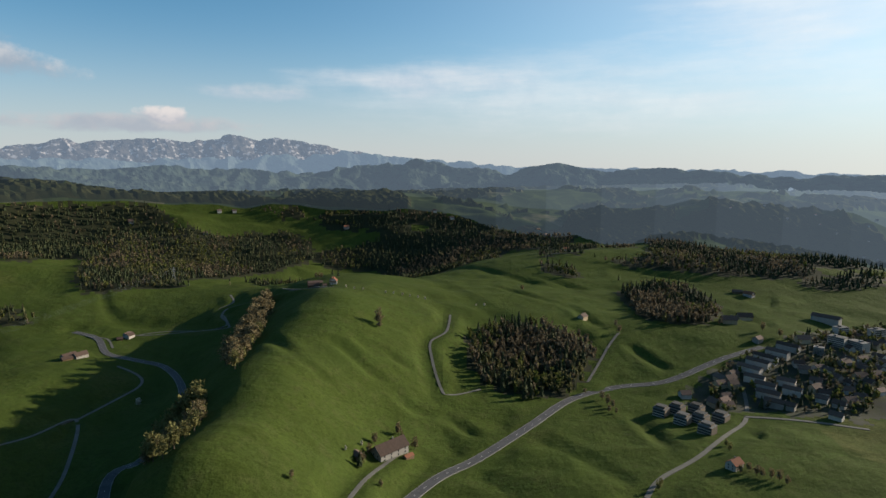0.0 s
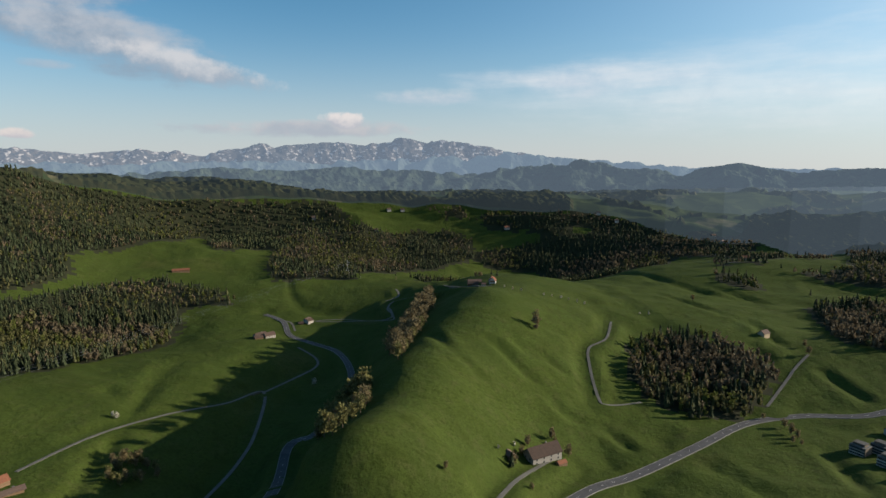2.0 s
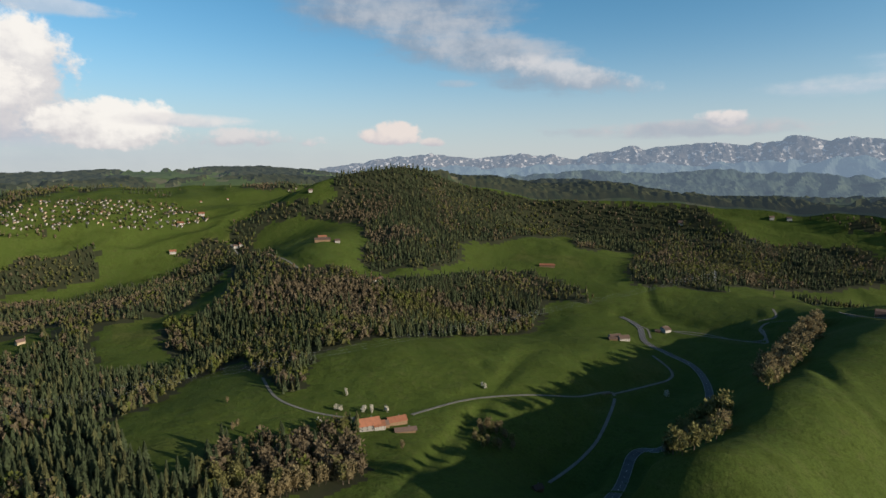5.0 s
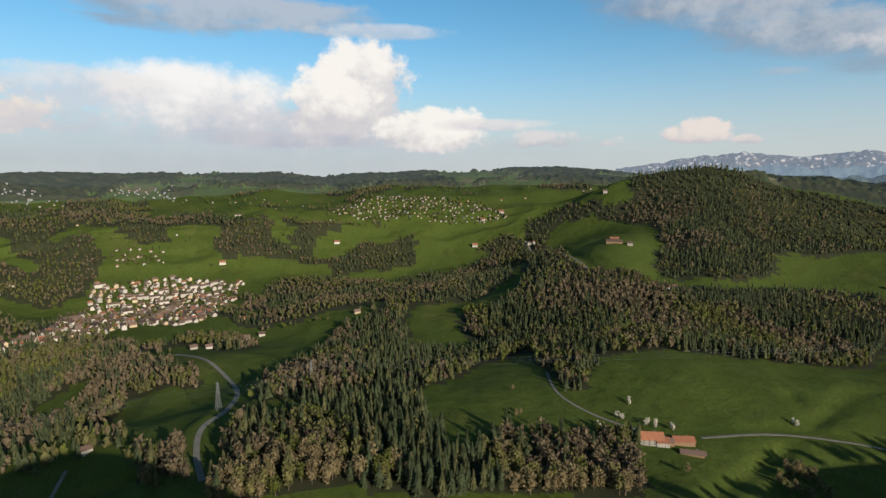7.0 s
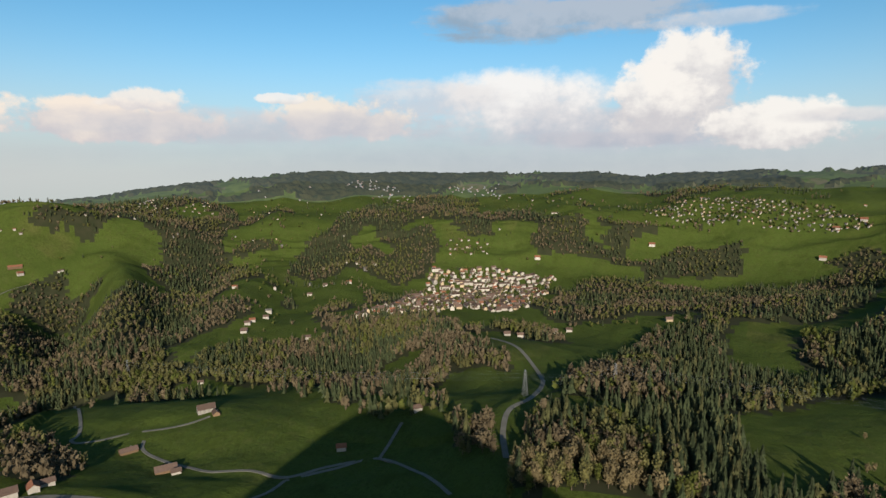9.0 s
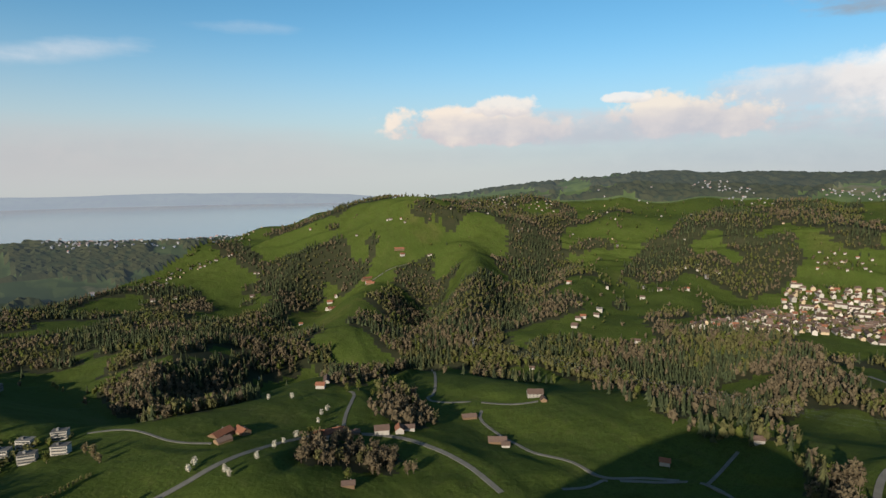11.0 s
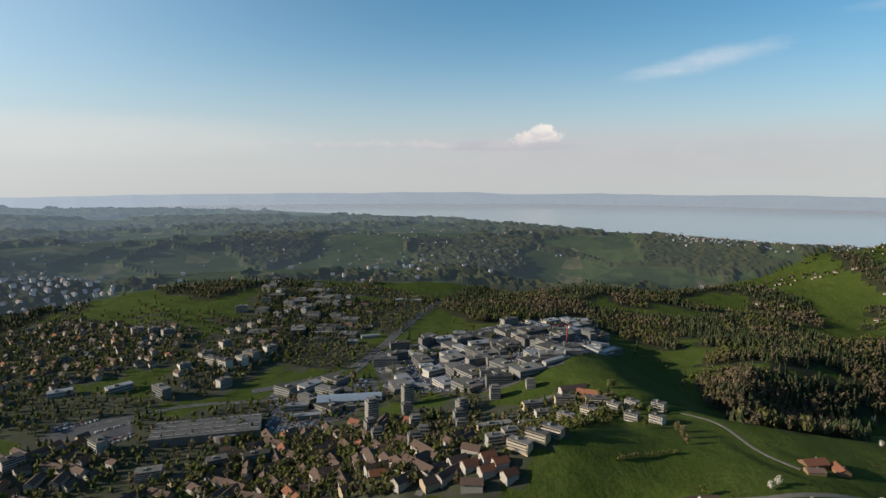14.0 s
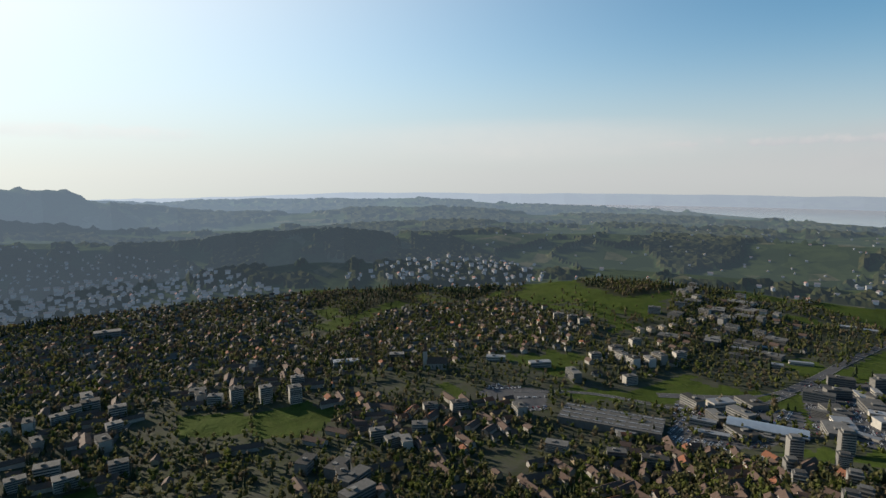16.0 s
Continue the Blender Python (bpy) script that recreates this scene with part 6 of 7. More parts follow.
def put(key, x, y, angle, sx=1.0, sy=1.0, sz=1.0):
    """A copy of a model on the ground at x, y, its long side turned by angle."""
    if y is None:
        return None
    a = radians(angle)
    pts = [(x, y)] + [(x + 6 * math.cos(a + t), y + 6 * math.sin(a + t)) for t in (0.7, 2.4, 3.9, 5.4)]
    z = sorted(float(ground(px, py)) for px, py in pts)[2]
    m = Matrix.LocRotScale((x, y, z), Euler((0, 0, a)), (sx, sy, sz))
    BUILT.append((x, y))
    house = MODELS[key].name.startswith("house")
    if math.hypot(x, y) > 2100 or (house and COUNT[0] > 320):
        FAR_HOUSES.append((x, y, angle, (30 if "row" in key else 13) * sx, 10 * sy, 5.6 * sz, 1 if "red" in key else 2 if key == "ochre" else 0))
        return None
    COUNT[0] += house
    plain = math.hypot(x, y) > 700 and key in PLAIN
    return copy_thing(MODELS[PLAIN[key] if plain else key], m)


BUILT = []
FAR_HOUSES = []
TOWN_TREES = []


def clear_of(x, y, gap):
    return all((x - bx) ** 2 + (y - by) ** 2 > gap * gap for bx, by in BUILT)


def district(poly, step, keys, angle, seed, green=0.5, skip=0.15, far=False):
    """Houses over a quarter, in loose rows turned by angle, with garden trees between."""
    rng = np.random.RandomState(seed)
    x, y, _ = spread(poly, step, seed)
    for px, py in zip(x, y):
        if rng.uniform() < skip:
            continue
        turn_by = angle + rng.choice([0, 90]) + rng.uniform(-12, 12)
        if far:
            FAR_HOUSES.append((px, py, turn_by, rng.uniform(9, 15), rng.uniform(7, 10), rng.uniform(4, 8), rng.randint(6)))
        elif clear_of(px, py, step * 0.62):
            s = rng.uniform(0.85, 1.15)
            put(keys[rng.randint(len(keys))], px, py, turn_by, s, s, rng.uniform(0.85, 1.15))
    x, y, _ = spread(poly, max(9.0, step * 0.5) if step < 50 else step * 0.5, seed + 50)
    for px, py in zip(x, y):
        if rng.uniform() < green * 1.1 and clear_of(px, py, 8 if not far else 0):
            m = 2 if rng.uniform() < 0.18 else (3 if rng.uniform() < 0.6 else 4)
            TOWN_TREES.append((px, py, rng.uniform(9, 17), rng.uniform(1.0, 1.4), m, "leafy") if rng.uniform() < 0.85 else (px, py, rng.uniform(9, 16), 1.0, 0, "conifer"))


put("farm", -51, 529, 45, 1.3, 1.15, 1.3)
put("barn_red", -33, 526, 44, 0.3, 0.5, 0.5)
put("hut", -78, 502, 129, 1.2, 1, 0.8)
put("barn", -221, 987, 13, 0.65, 0.9, 0.9)
put("farm_red", -190, 992, 91, 0.7, 0.8, 0.9)
put("farm", -579, 905, 63, 0.75, 0.8, 0.9)
put("barn", -590, 888, 54, 0.5, 0.7, 0.7)
put("white", -568, 1033, 69)
put("hut", -579, 1020, 30)
put("brown", 232, 950, 46)
put("farm_red", 325, 1542, 8)
put("farm_red", -327, 1979, 29)
put("hut", -87, 773, 6, 0.5, 0.5, 0.5)
put("white", -737, 1931, 31)
put("white", -694, 1951, 30)
put("white", -954, 1788, 28)
put("white", 301, 1988, 351)
put("white", 328, 2012, 21)
put("white", 347, 1968, 50)
put("white", -28, 2083, 1)
put("white", 32, 2058, 19)
put("farm_red", 593, 1115, 122)
put("barn", 580, 1134, 343, 0.6, 0.8, 0.8)
put("row", 646, 964, 306, 1.4, 1.3, 1.3)
put("block", 584, 842, 305)
put("block", 537, 811, 326, 0.6, 0.8, 0.7)
put("red", 265, 502, 32)
put("white", 307, 713, 7)
put("white", 478, 864, 31)
put("ochre", 540, 854, 358, 1.3, 1.2, 1.2)
put("ochre", 472, 944, 353, 1.6, 1.3, 1.3)
put("ochre", 516, 979, 352, 1.6, 1.3, 1.3)
put("cube", 256, 656, 314)
put("cube", 277, 662, 312)
put("cube", 269, 626, 312)
put("cube", 304, 671, 311)
put("cube", 290, 628, 310)
put("cube", 281, 592, 310)
put("cube", 318, 639, 309)
put("row", 415, 764, 306)
put("row", 434, 779, 306)
put("row", 453, 795, 305)
put("row", 478, 810, 304)
put("row", 502, 826, 304)
put("row", 410, 742, 319, 0.8)
put("row", 414, 722, 318, 0.8)
put("row", 407, 702, 318, 0.9)
put("row", 444, 728, 317, 0.7)
put("row", 439, 706, 316, 0.7)
put("row", 404, 672, 317, 1.1)
put("white", 488, 777, 348)
put("white", 486, 761, 337)
put("white", 481, 726, 316)
put("white", 462, 683, 311)
put("white", 446, 633, 310)
put("white", 472, 667, 310)
put("white", 508, 683, 333)
put("white", 603, 778, 322)
put("white", 474, 697, 326)
put("white", 504, 700, 344)
district([(345, 737), (396, 784), (385, 730), (338, 649), (329, 670)], 17, ['brown', 'brown', 'ochre'], 20, 61, 0.6, 0.1, False)
district([(486, 764), (550, 792), (625, 799), (550, 697), (474, 637), (465, 705)], 19, ['white', 'brown', 'ochre', 'white'], 10, 62, 0.9, 0.3, False)
district([(571, 877), (731, 940), (645, 826), (587, 823)], 22, ['white', 'block', 'ochre'], 10, 63, 0.9, 0.3, False)
district([(879, 1955), (1646, 2182), (1041, 1359), (1144, 1716), (1098, 1844)], 75, ['white'], 10, 64, 0.3, 0.5, True)
put("farm_red", -530, 334, 73, 1.3, 1.2, 1.2)
put("farm_red", -524, 344, 72, 0.7, 0.9, 0.9)
put("barn_red", -526, 369, 75, 0.7, 1, 1.1)
put("barn", -526, 351, 71, 0.4, 0.8, 0.8)
put("hut", -503, 365, 64, 2.4, 1.4, 0.9)
put("hut", -370, 434, 80, 1.1, 1.1, 1.2)
put("farm", -592, 897, 63, 0.8, 0.9, 0.9)
put("white", -575, 1039, 69)
put("barn_red", -987, 1176, 40, 1.2, 1, 1)
put("barn", -1341, 717, 62, 1.3, 1.1, 1)
put("barn_red", -1374, 735, 62, 0.7, 0.8, 0.9)
put("white", -1317, 746, 70)
put("white", -1105, 733, 76)
put("white", -1774, 654, 70)
put("red", -1766, 668, 69)
put("white", -2149, 1009, 65)
put("white", -1755, 900, 63)
put("white", -2153, 1042, 64)
put("white", -955, 1790, 28)
put("white", -738, 1814, 22)
put("red", -1105, 723, 57)
put("farm_red", -1985, 623, 73)
put("farm_red", -1980, 554, 74)
put("farm_red", -2106, 661, 73)
put("farm_red", -2131, 764, 70)
put("red", -1179, -196, 99)
put("white", -1177, -220, 111)
put("white", -1166, -246, 112)
put("white", -1270, -161, 97)
put("white", -1290, -132, 96)
put("ochre", -1347, 76, 107)
put("barn_red", -1408, -182, 97, 0.8, 1, 1)
put("farm_red", -1880, 500, 75)
put("farm_red", -1887, -301, 99)
put("farm_red", -2002, 50, 89)
put("row", -2120, -279, 97, 1.5, 1, 1)
district([(-1206, -626), (-1375, -588), (-1630, -595), (-1746, -617), (-1823, -423), (-1801, -230), (-1629, -239), (-1405, -268), (-1362, -386), (-1249, -534)], 19, ['white', 'white', 'ochre', 'red', 'row'], 123, 101, 0.35, 0.1, False)
district([(-1842, -611), (-1908, -602), (-1931, -508), (-1913, -435), (-1855, -450), (-1829, -577)], 24, ['white', 'white', 'red'], 123, 102, 0.35, 0.2, False)
district([(-2149, 20), (-2234, 133), (-2166, 387), (-2102, 580), (-1931, 645), (-1983, 466), (-2041, 291), (-2081, 127)], 18, ['white'], 123, 103, 0.25, 0.15, True)
district([(-2370, -1262), (-2498, -1233), (-2384, -960), (-2270, -864), (-2294, -1080)], 26, ['white'], 123, 104, 0.2, 0.25, True)
district([(-2544, -858), (-2612, -584), (-2436, -520), (-2467, -779)], 28, ['white'], 123, 105, 0.2, 0.35, True)
district([(-1587, -1709), (-1811, -1866), (-1914, -1597), (-1803, -1530)], 26, ['white'], 123, 106, 0.2, 0.3, True)
district([(-1748, -1463), (-2394, -1358), (-2488, -531), (-2301, 40), (-2031, 92), (-1885, -215), (-1653, -802), (-1218, -698), (-1063, -749), (-1042, -889), (-1436, -1097)], 125, ['white', 'ochre'], 123, 107, 0.9, 0.35, True)
district([(-1262, -1615), (-1892, -1707), (-2394, -1358), (-1784, -1112), (-1523, -1283), (-1170, -1519)], 145, ['white', 'ochre'], 123, 108, 0.9, 0.35, True)
put("farm_red", -844, -1545, 171)
put("farm_red", -851, -1585, 211)
put("barn_red", -1000, -1593, 167)
put("barn_red", -1128, -1598, 154)
put("white", -468, -1259, 159)
put("white", -1201, -1531, 141)
put("white", -729, -1818, 158)
put("white", -663, -1712, 158)
put("white", -1096, -832, 127)
put("white", -1054, -811, 127)
put("white", -1678, -911, 118)
put("white", -1668, -874, 118)
put("white", -1477, -848, 120)
put("white", -401, -1777, 167)
put("white", -460, -1776, 165)
put("white", -267, -1871, 171)
put("hut", -649, -1350, 154)
district([(-376, -1883), (-437, -1923), (-559, -1956), (-695, -1948), (-687, -1926), (-549, -1927), (-421, -1857)], 17, ['white'], 172, 144, 0.2, 0.1, True)
district([(-184, -2144), (-263, -2577), (-620, -2490), (-872, -2119), (-846, -2057), (-585, -2186), (-400, -2067), (-229, -2102)], 26, ['white'], 172, 145, 0.2, 0.2, True)
district([(-1119, -1698), (-1242, -1601), (-1423, -1518), (-1734, -1658), (-1764, -1718), (-1317, -1572), (-1216, -1632)], 34, ['white'], 172, 146, 0.2, 0.3, True)
put("barn_red", -184, -573, 205, 0.7, 1, 0.9)
put("barn_red", -204, -570, 100, 0.5, 0.9, 0.9)
put("barn", -179, -553, 190, 0.5, 0.7, 0.6)
put("red", -274, -533, 150, 1.1, 1, 1.1)
put("barn_red", -295, -542, 165, 0.6, 0.9, 1)
put("hut", -311, -530, 160, 1.3, 1.2, 0.9)
put("white", -338, -516, 150, 1.2, 1.1, 1.1)
put("red", -356, -508, 60, 0.9, 0.9, 0.9)
put("white", -370, -509, 150, 0.9, 0.8, 0.8)
put("red", -358, -695, 140, 0.9, 0.9, 1)
put("brown", -384, -726, 60, 0.8, 0.8, 0.9)
put("farm", -579, -507, 140, 0.8, 0.8, 0.9)
put("barn", -575, -489, 50, 0.4, 0.6, 0.7)
put("barn", -481, -531, 150, 0.6, 0.8, 0.7)
put("barn", -456, -455, 140, 0.7, 0.9, 0.9)
put("white", -452, -438, 140, 0.7, 0.7, 0.7)
put("white", -646, -248, 130, 0.9, 0.9, 0.9)
put("red", -552, -302, 120, 0.8, 0.8, 0.9)
put("hut", -245, -429, 150, 1.2, 1.1, 0.9)
put("barn_red", 20, -722, 175, 0.8, 1, 1)
put("brown", 39, -736, 215, 1.2, 1, 1)
put("short_flats", -56, -642, 150)
put("short_flats", -30, -646, 160)
put("farm_red", -876, -1623, 160, 0.9, 0.9, 1)
put("farm_red", -905, -1634, 70, 0.7, 0.8, 0.9)
put("red", -699, -1462, 150, 0.8, 0.8, 0.8)
put("farm_red", -982, -1561, 165, 1, 1, 1)
put("barn", -991, -1602, 165, 0.5, 0.8, 0.8)
put("farm_red", -1127, -1579, 165, 0.8, 0.8, 0.9)
put("white", -1208, -1528, 150)
put("white", -474, -1282, 150)
put("white", -720, -1827, 160, 1.2)
put("row", -1151, -1680, 165, 0.8, 1, 1)
put("white", -1186, -1645, 160)
put("red", -944, -1876, 160)
put("white", -1039, -1723, 165)
put("white", -1061, -814, 130)
put("red", -1117, -834, 130)
put("white", -1164, -830, 120)
put("white", -1074, -663, 125)
put("white", -803, -712, 130, 0.7, 0.7, 0.7)
put("barn", -222, 1001, 20, 0.8, 1, 1)
put("farm_red", -182, 963, 95, 0.8, 0.9, 1)
put("white", -194, 945, 20, 0.5, 0.6, 0.7)
put("white", -1662, -835, 120)
put("white", -1700, -793, 110)
put("red", -1507, -786, 120)
put("white", -2102, -1509, 130)
put("white", -2133, -1334, 130)
put("white", -1835, -1528, 130)
put("red", -1180, -1659, 140)
put("white", -1141, -1686, 140)
put("barn_red", -982, -1551, 140, 0.8)
put("white", -1523, -1411, 140)
put("white", -68, -475, 211)
put("white", -82, -472, 200)
put("ochre", -72, -462, 191, 1.2)
put("flats", 118, -625, 212, 1.5)
put("flats", 83, -692, 208)
put("flats", 45, -700, 198)
put("flats", 8, -702, 188)
put("short_flats", 96, -507, 212)
put("short_flats", 83, -518, 211)
put("short_flats", 84, -633, 209)
put("short_flats", 70, -664, 206)
put("flats", 71, -498, 158, 0.8)
put("flats", 57, -512, 158, 0.8)
put("flats", 45, -525, 159, 0.8)
put("flats", 41, -651, 161, 0.7)
put("flats", 16, -671, 156, 0.7)
put("short_flats", -12, -685, 149)
put("short_flats", -32, -693, 142)
put("short_flats", -61, -691, 155)
put("red", 97, -482, 221)
put("red", 85, -477, 220)
put("red", 95, -467, 221)
put("red", 111, -471, 223)
put("red", 75, -467, 229)
put("white", 125, -483, 224, 1.3)
put("white", 115, -497, 173, 1.3)
put("white", 104, -451, 193, 1.4)
put("tower", 254, -714, 219)
put("tower", 281, -655, 223)
put("tower", 237, -664, 214, 0.9, 0.9, 0.7)
put("low_tower", 246, -589, 212)
put("low_tower", 190, -585, 198)
put("low_tower", 213, -626, 208)
put("low_tower", 166, -650, 209)
put("low_tower", 171, -683, 224)
put("low_tower", 137, -724, 200)
put("low_tower", 94, -747, 197, 0.9, 0.9, 0.7)
put("low_tower", 188, -549, 208)
put("low_tower", 268, -620, 223)
put("low_tower", 158, -628, 204, 0.9, 0.9, 0.8)
put("office", 372, -1003, 210)
put("office", 329, -1028, 237, 0.7, 0.8, 1.2)
put("office", 307, -950, 257, 0.7, 0.8, 1)
put("office", 361, -904, 201, 1.1)
put("office", 187, -914, 216, 1.2, 1.2, 0.9)
put("office", 140, -768, 200)
put("office", 323, -843, 191, 1.1, 0.6, 0.6)
put("works_pale", 282, -886, 207, 0.6, 0.7, 0.8)
put("works_pale", 222, -1013, 212)
put("works_pale", 282, -1102, 194, 0.7, 0.8, 1)
put("works_pale", 136, -1052, 162, 1.2, 0.8, 0.8)
put("works_pale", 59, -1378, 182, 0.9, 0.9, 1)
put("works_pale", 473, -1012, 205, 0.6, 0.6, 0.8)
put("long_white", 269, -788, 180)
put("long_white", 20, -1123, 166, 1.1, 1.5, 1.2)
put("long_white", 28, -1061, 166, 0.9)
put("works", 229, -1080, 177, 1.1, 1.4, 1)
put("works", 174, -1005, 199, 1.2, 1.3, 0.9)
put("works", 101, -1148, 225, 0.7, 0.8, 1)
put("works", 58, -927, 203, 0.9, 0.7, 1)
put("works", 78, -858, 195, 0.9, 0.7, 1)
put("works", 162, -821, 201, 0.8, 0.6, 0.8)
put("works", 242, -879, 205, 0.7, 0.7, 0.7)
put("works", 282, -984, 206, 0.6, 0.6, 0.7)
put("works", 163, -883, 205, 0.9, 0.6, 1)
put("works", 49, -1211, 182, 0.7, 0.6, 0.8)
put("office", 47, -881, 198, 0.7, 0.8, 0.6)
put("office", 88, -1031, 204, 0.5, 0.8, 0.7)
put("office", 8, -1189, 170, 0.7, 0.7, 0.7)
put("works_pale", 696, -676, 245, 1, 0.7, 1)
put("works_pale", 762, -635, 230, 0.9, 0.7, 0.9)
put("works_pale", 404, -683, 205, 0.9, 0.6, 0.9)
put("works_pale", 377, -659, 209, 1.1, 0.5, 0.6)
put("works_pale", 898, -414, 250, 1.2, 0.8, 1)
put("office", 619, -675, 157, 0.9, 0.9, 1.1)
put("office", 861, -494, 240, 0.7)
put("works", 327, -707, 204, 1.4, 0.6, 0.6)
put("white_tower", 838, -214, 265)
put("white_tower", 814, -249, 263)
put("white_tower", 787, -283, 260)
put("office", 1387, -98, 265, 1.4, 1.4, 1.3)
put("flats", 737, -996, 156, 0.7)
put("flats", 728, -1021, 155, 0.7)
put("flats", 720, -1049, 154, 0.7)
put("flats", 711, -1073, 153, 0.7)
put("flats", 706, -1127, 162, 0.6)
put("flats", 699, -1158, 161, 0.6)
put("flats", 692, -1186, 160, 0.6)
put("flats", 685, -1219, 159, 0.6)
put("block", 779, -1194, 213)
put("block", 796, -1124, 215, 1.2)
put("block", 865, -935, 232)
put("block", 829, -930, 241)
put("block", 899, -927, 234)
put("long_white", 551, -1057, 199, 1, 1.2, 1)
put("long_white", 547, -1098, 198, 1, 1.2, 1)
put("long_white", 453, -1055, 213, 0.8, 1, 1)
put("long_white", 505, -1363, 200, 0.8, 1.3, 1)
put("long_white", 465, -1380, 198, 0.6, 1.3, 1)
put("works", 538, -1012, 200, 0.8, 0.5, 0.7)
put("row_red", 657, -399, 303, 0.9)
put("row_red", 625, -410, 301, 0.9)
put("row_red", 594, -419, 304, 0.8)
put("row", 629, -338, 291, 1.2)
put("row", 608, -362, 239, 0.9)
put("row", 574, -441, 292, 0.8)
put("row", 659, -321, 244)
put("row", 674, -352, 242)
put("row", 694, -372, 241)
put("row", 550, -449, 290, 0.7)
put("block", 601, -377, 237, 0.9)
put("block", 468, -485, 214, 1.2, 1.1, 0.7)
put("office", 411, -523, 223, 0.6, 0.8, 0.9)
put("office", 372, -540, 219, 0.8, 0.8, 0.9)
put("row", 678, -182, 255, 1.3)
put("row", 656, -289, 211)
put("row", 648, -256, 213)
put("row", 682, -377, 211)
put("row", 660, -327, 213, 0.9)
put("row", 624, -410, 296, 0.9)
put("row", 655, -397, 308, 0.9)
put("office", 590, -222, 309, 0.7)
put("office", 561, -246, 301, 0.8)
put("office", 527, -250, 294)
put("office", 496, -238, 284)
district([(454, -565), (330, -639), (221, -560), (161, -465), (152, -438), (302, -442), (342, -500), (390, -526)], 20, ['brown', 'ochre', 'brown', 'red', 'white'], 224, 274, 0.9, 0.2, False)
district([(187, -505), (149, -594), (122, -505), (124, -443), (157, -438)], 18, ['brown', 'ochre', 'white'], 234, 275, 0.8, 0.15, False)
district([(794, -316), (612, -532), (508, -500), (516, -390), (576, -325), (624, -305)], 22, ['white', 'ochre', 'row', 'block', 'red'], 259, 276, 0.7, 0.2, False)
district([(488, -237), (583, -292), (519, -384), (412, -407), (395, -390)], 24, ['white', 'brown', 'ochre'], 259, 277, 1, 0.55, False)
district([(959, 70), (962, -51), (939, -131), (776, -48), (655, -59), (726, 60)], 24, ['white', 'block', 'ochre', 'row'], 269, 278, 0.8, 0.2, False)
district([(858, -126), (922, -152), (1032, -246), (933, -372), (794, -316), (824, -193)], 24, ['white', 'row', 'block', 'ochre'], 254, 279, 0.6, 0.2, False)
district([(776, -73), (727, -115), (632, -221), (562, -195), (644, -89), (699, -59)], 30, ['white', 'ochre'], 254, 280, 1.2, 0.6, False)
district([(959, 70), (1726, 104), (1482, -229), (1079, -432), (933, -372), (1032, -246), (939, -131), (962, -51)], 21, ['white'], 254, 281, 0.5, 0.12, True)
district([(1726, 104), (2100, 110), (2052, -171), (1763, -465), (1466, -591), (1079, -432), (1482, -229)], 24, ['white'], 254, 282, 0.5, 0.15, True)
district([(1079, -432), (1245, -709), (1139, -986), (835, -981), (705, -831), (785, -654), (800, -520), (772, -342), (933, -372)], 26, ['white'], 254, 283, 0.8, 0.25, True)
district([(1613, -724), (1599, -952), (1472, -1271), (1206, -1215), (1226, -1060), (1448, -825)], 30, ['white'], 254, 284, 0.6, 0.3, True)
district([(743, -844), (672, -1026), (554, -900), (562, -692), (635, -723)], 28, ['block', 'white'], 254, 285, 0.9, 0.4, False)
district([(842, -1252), (910, -1478), (582, -1308), (472, -1151), (507, -1020), (677, -995)], 30, ['white', 'works', 'block'], 195, 286, 0.7, 0.4, False)
district([(1321, -1725), (783, -2072), (418, -1993), (153, -2072), (142, -1956), (647, -1707), (1196, -1613)], 60, ['white'], 215, 287, 0.8, 0.4, True)
district([(2287, -1709), (1225, -2498), (201, -2694), (310, -1834), (853, -1386), (1453, -1069)], 90, ['white'], 215, 288, 0.9, 0.4, True)
district([(-185, -2129), (-954, -2460), (-781, -2006), (-216, -2064)], 30, ['white'], 215, 289, 0.3, 0.2, True)
district([(411, -980), (280, -1135), (31, -1442), (-16, -1113), (63, -830), (139, -752), (220, -772), (294, -767)], 36, ['works', 'office', 'works_pale', 'works', 'long_white'], 224, 290, 0.25, 0.35, False)
district([(454, -703), (448, -835), (356, -842), (324, -741), (376, -622)], 34, ['works', 'office', 'works_pale'], 244, 291, 0.3, 0.45, False)
district([(467, -460), (381, -594), (290, -642), (198, -659), (182, -611), (412, -360)], 21, ['brown', 'ochre', 'red', 'white', 'brown'], 259, 292, 0.9, 0.25, False)
district([(601, -82), (556, -181), (615, -242), (512, -248), (488, -237)], 24, ['block', 'white', 'row'], 259, 293, 0.8, 0.4, False)



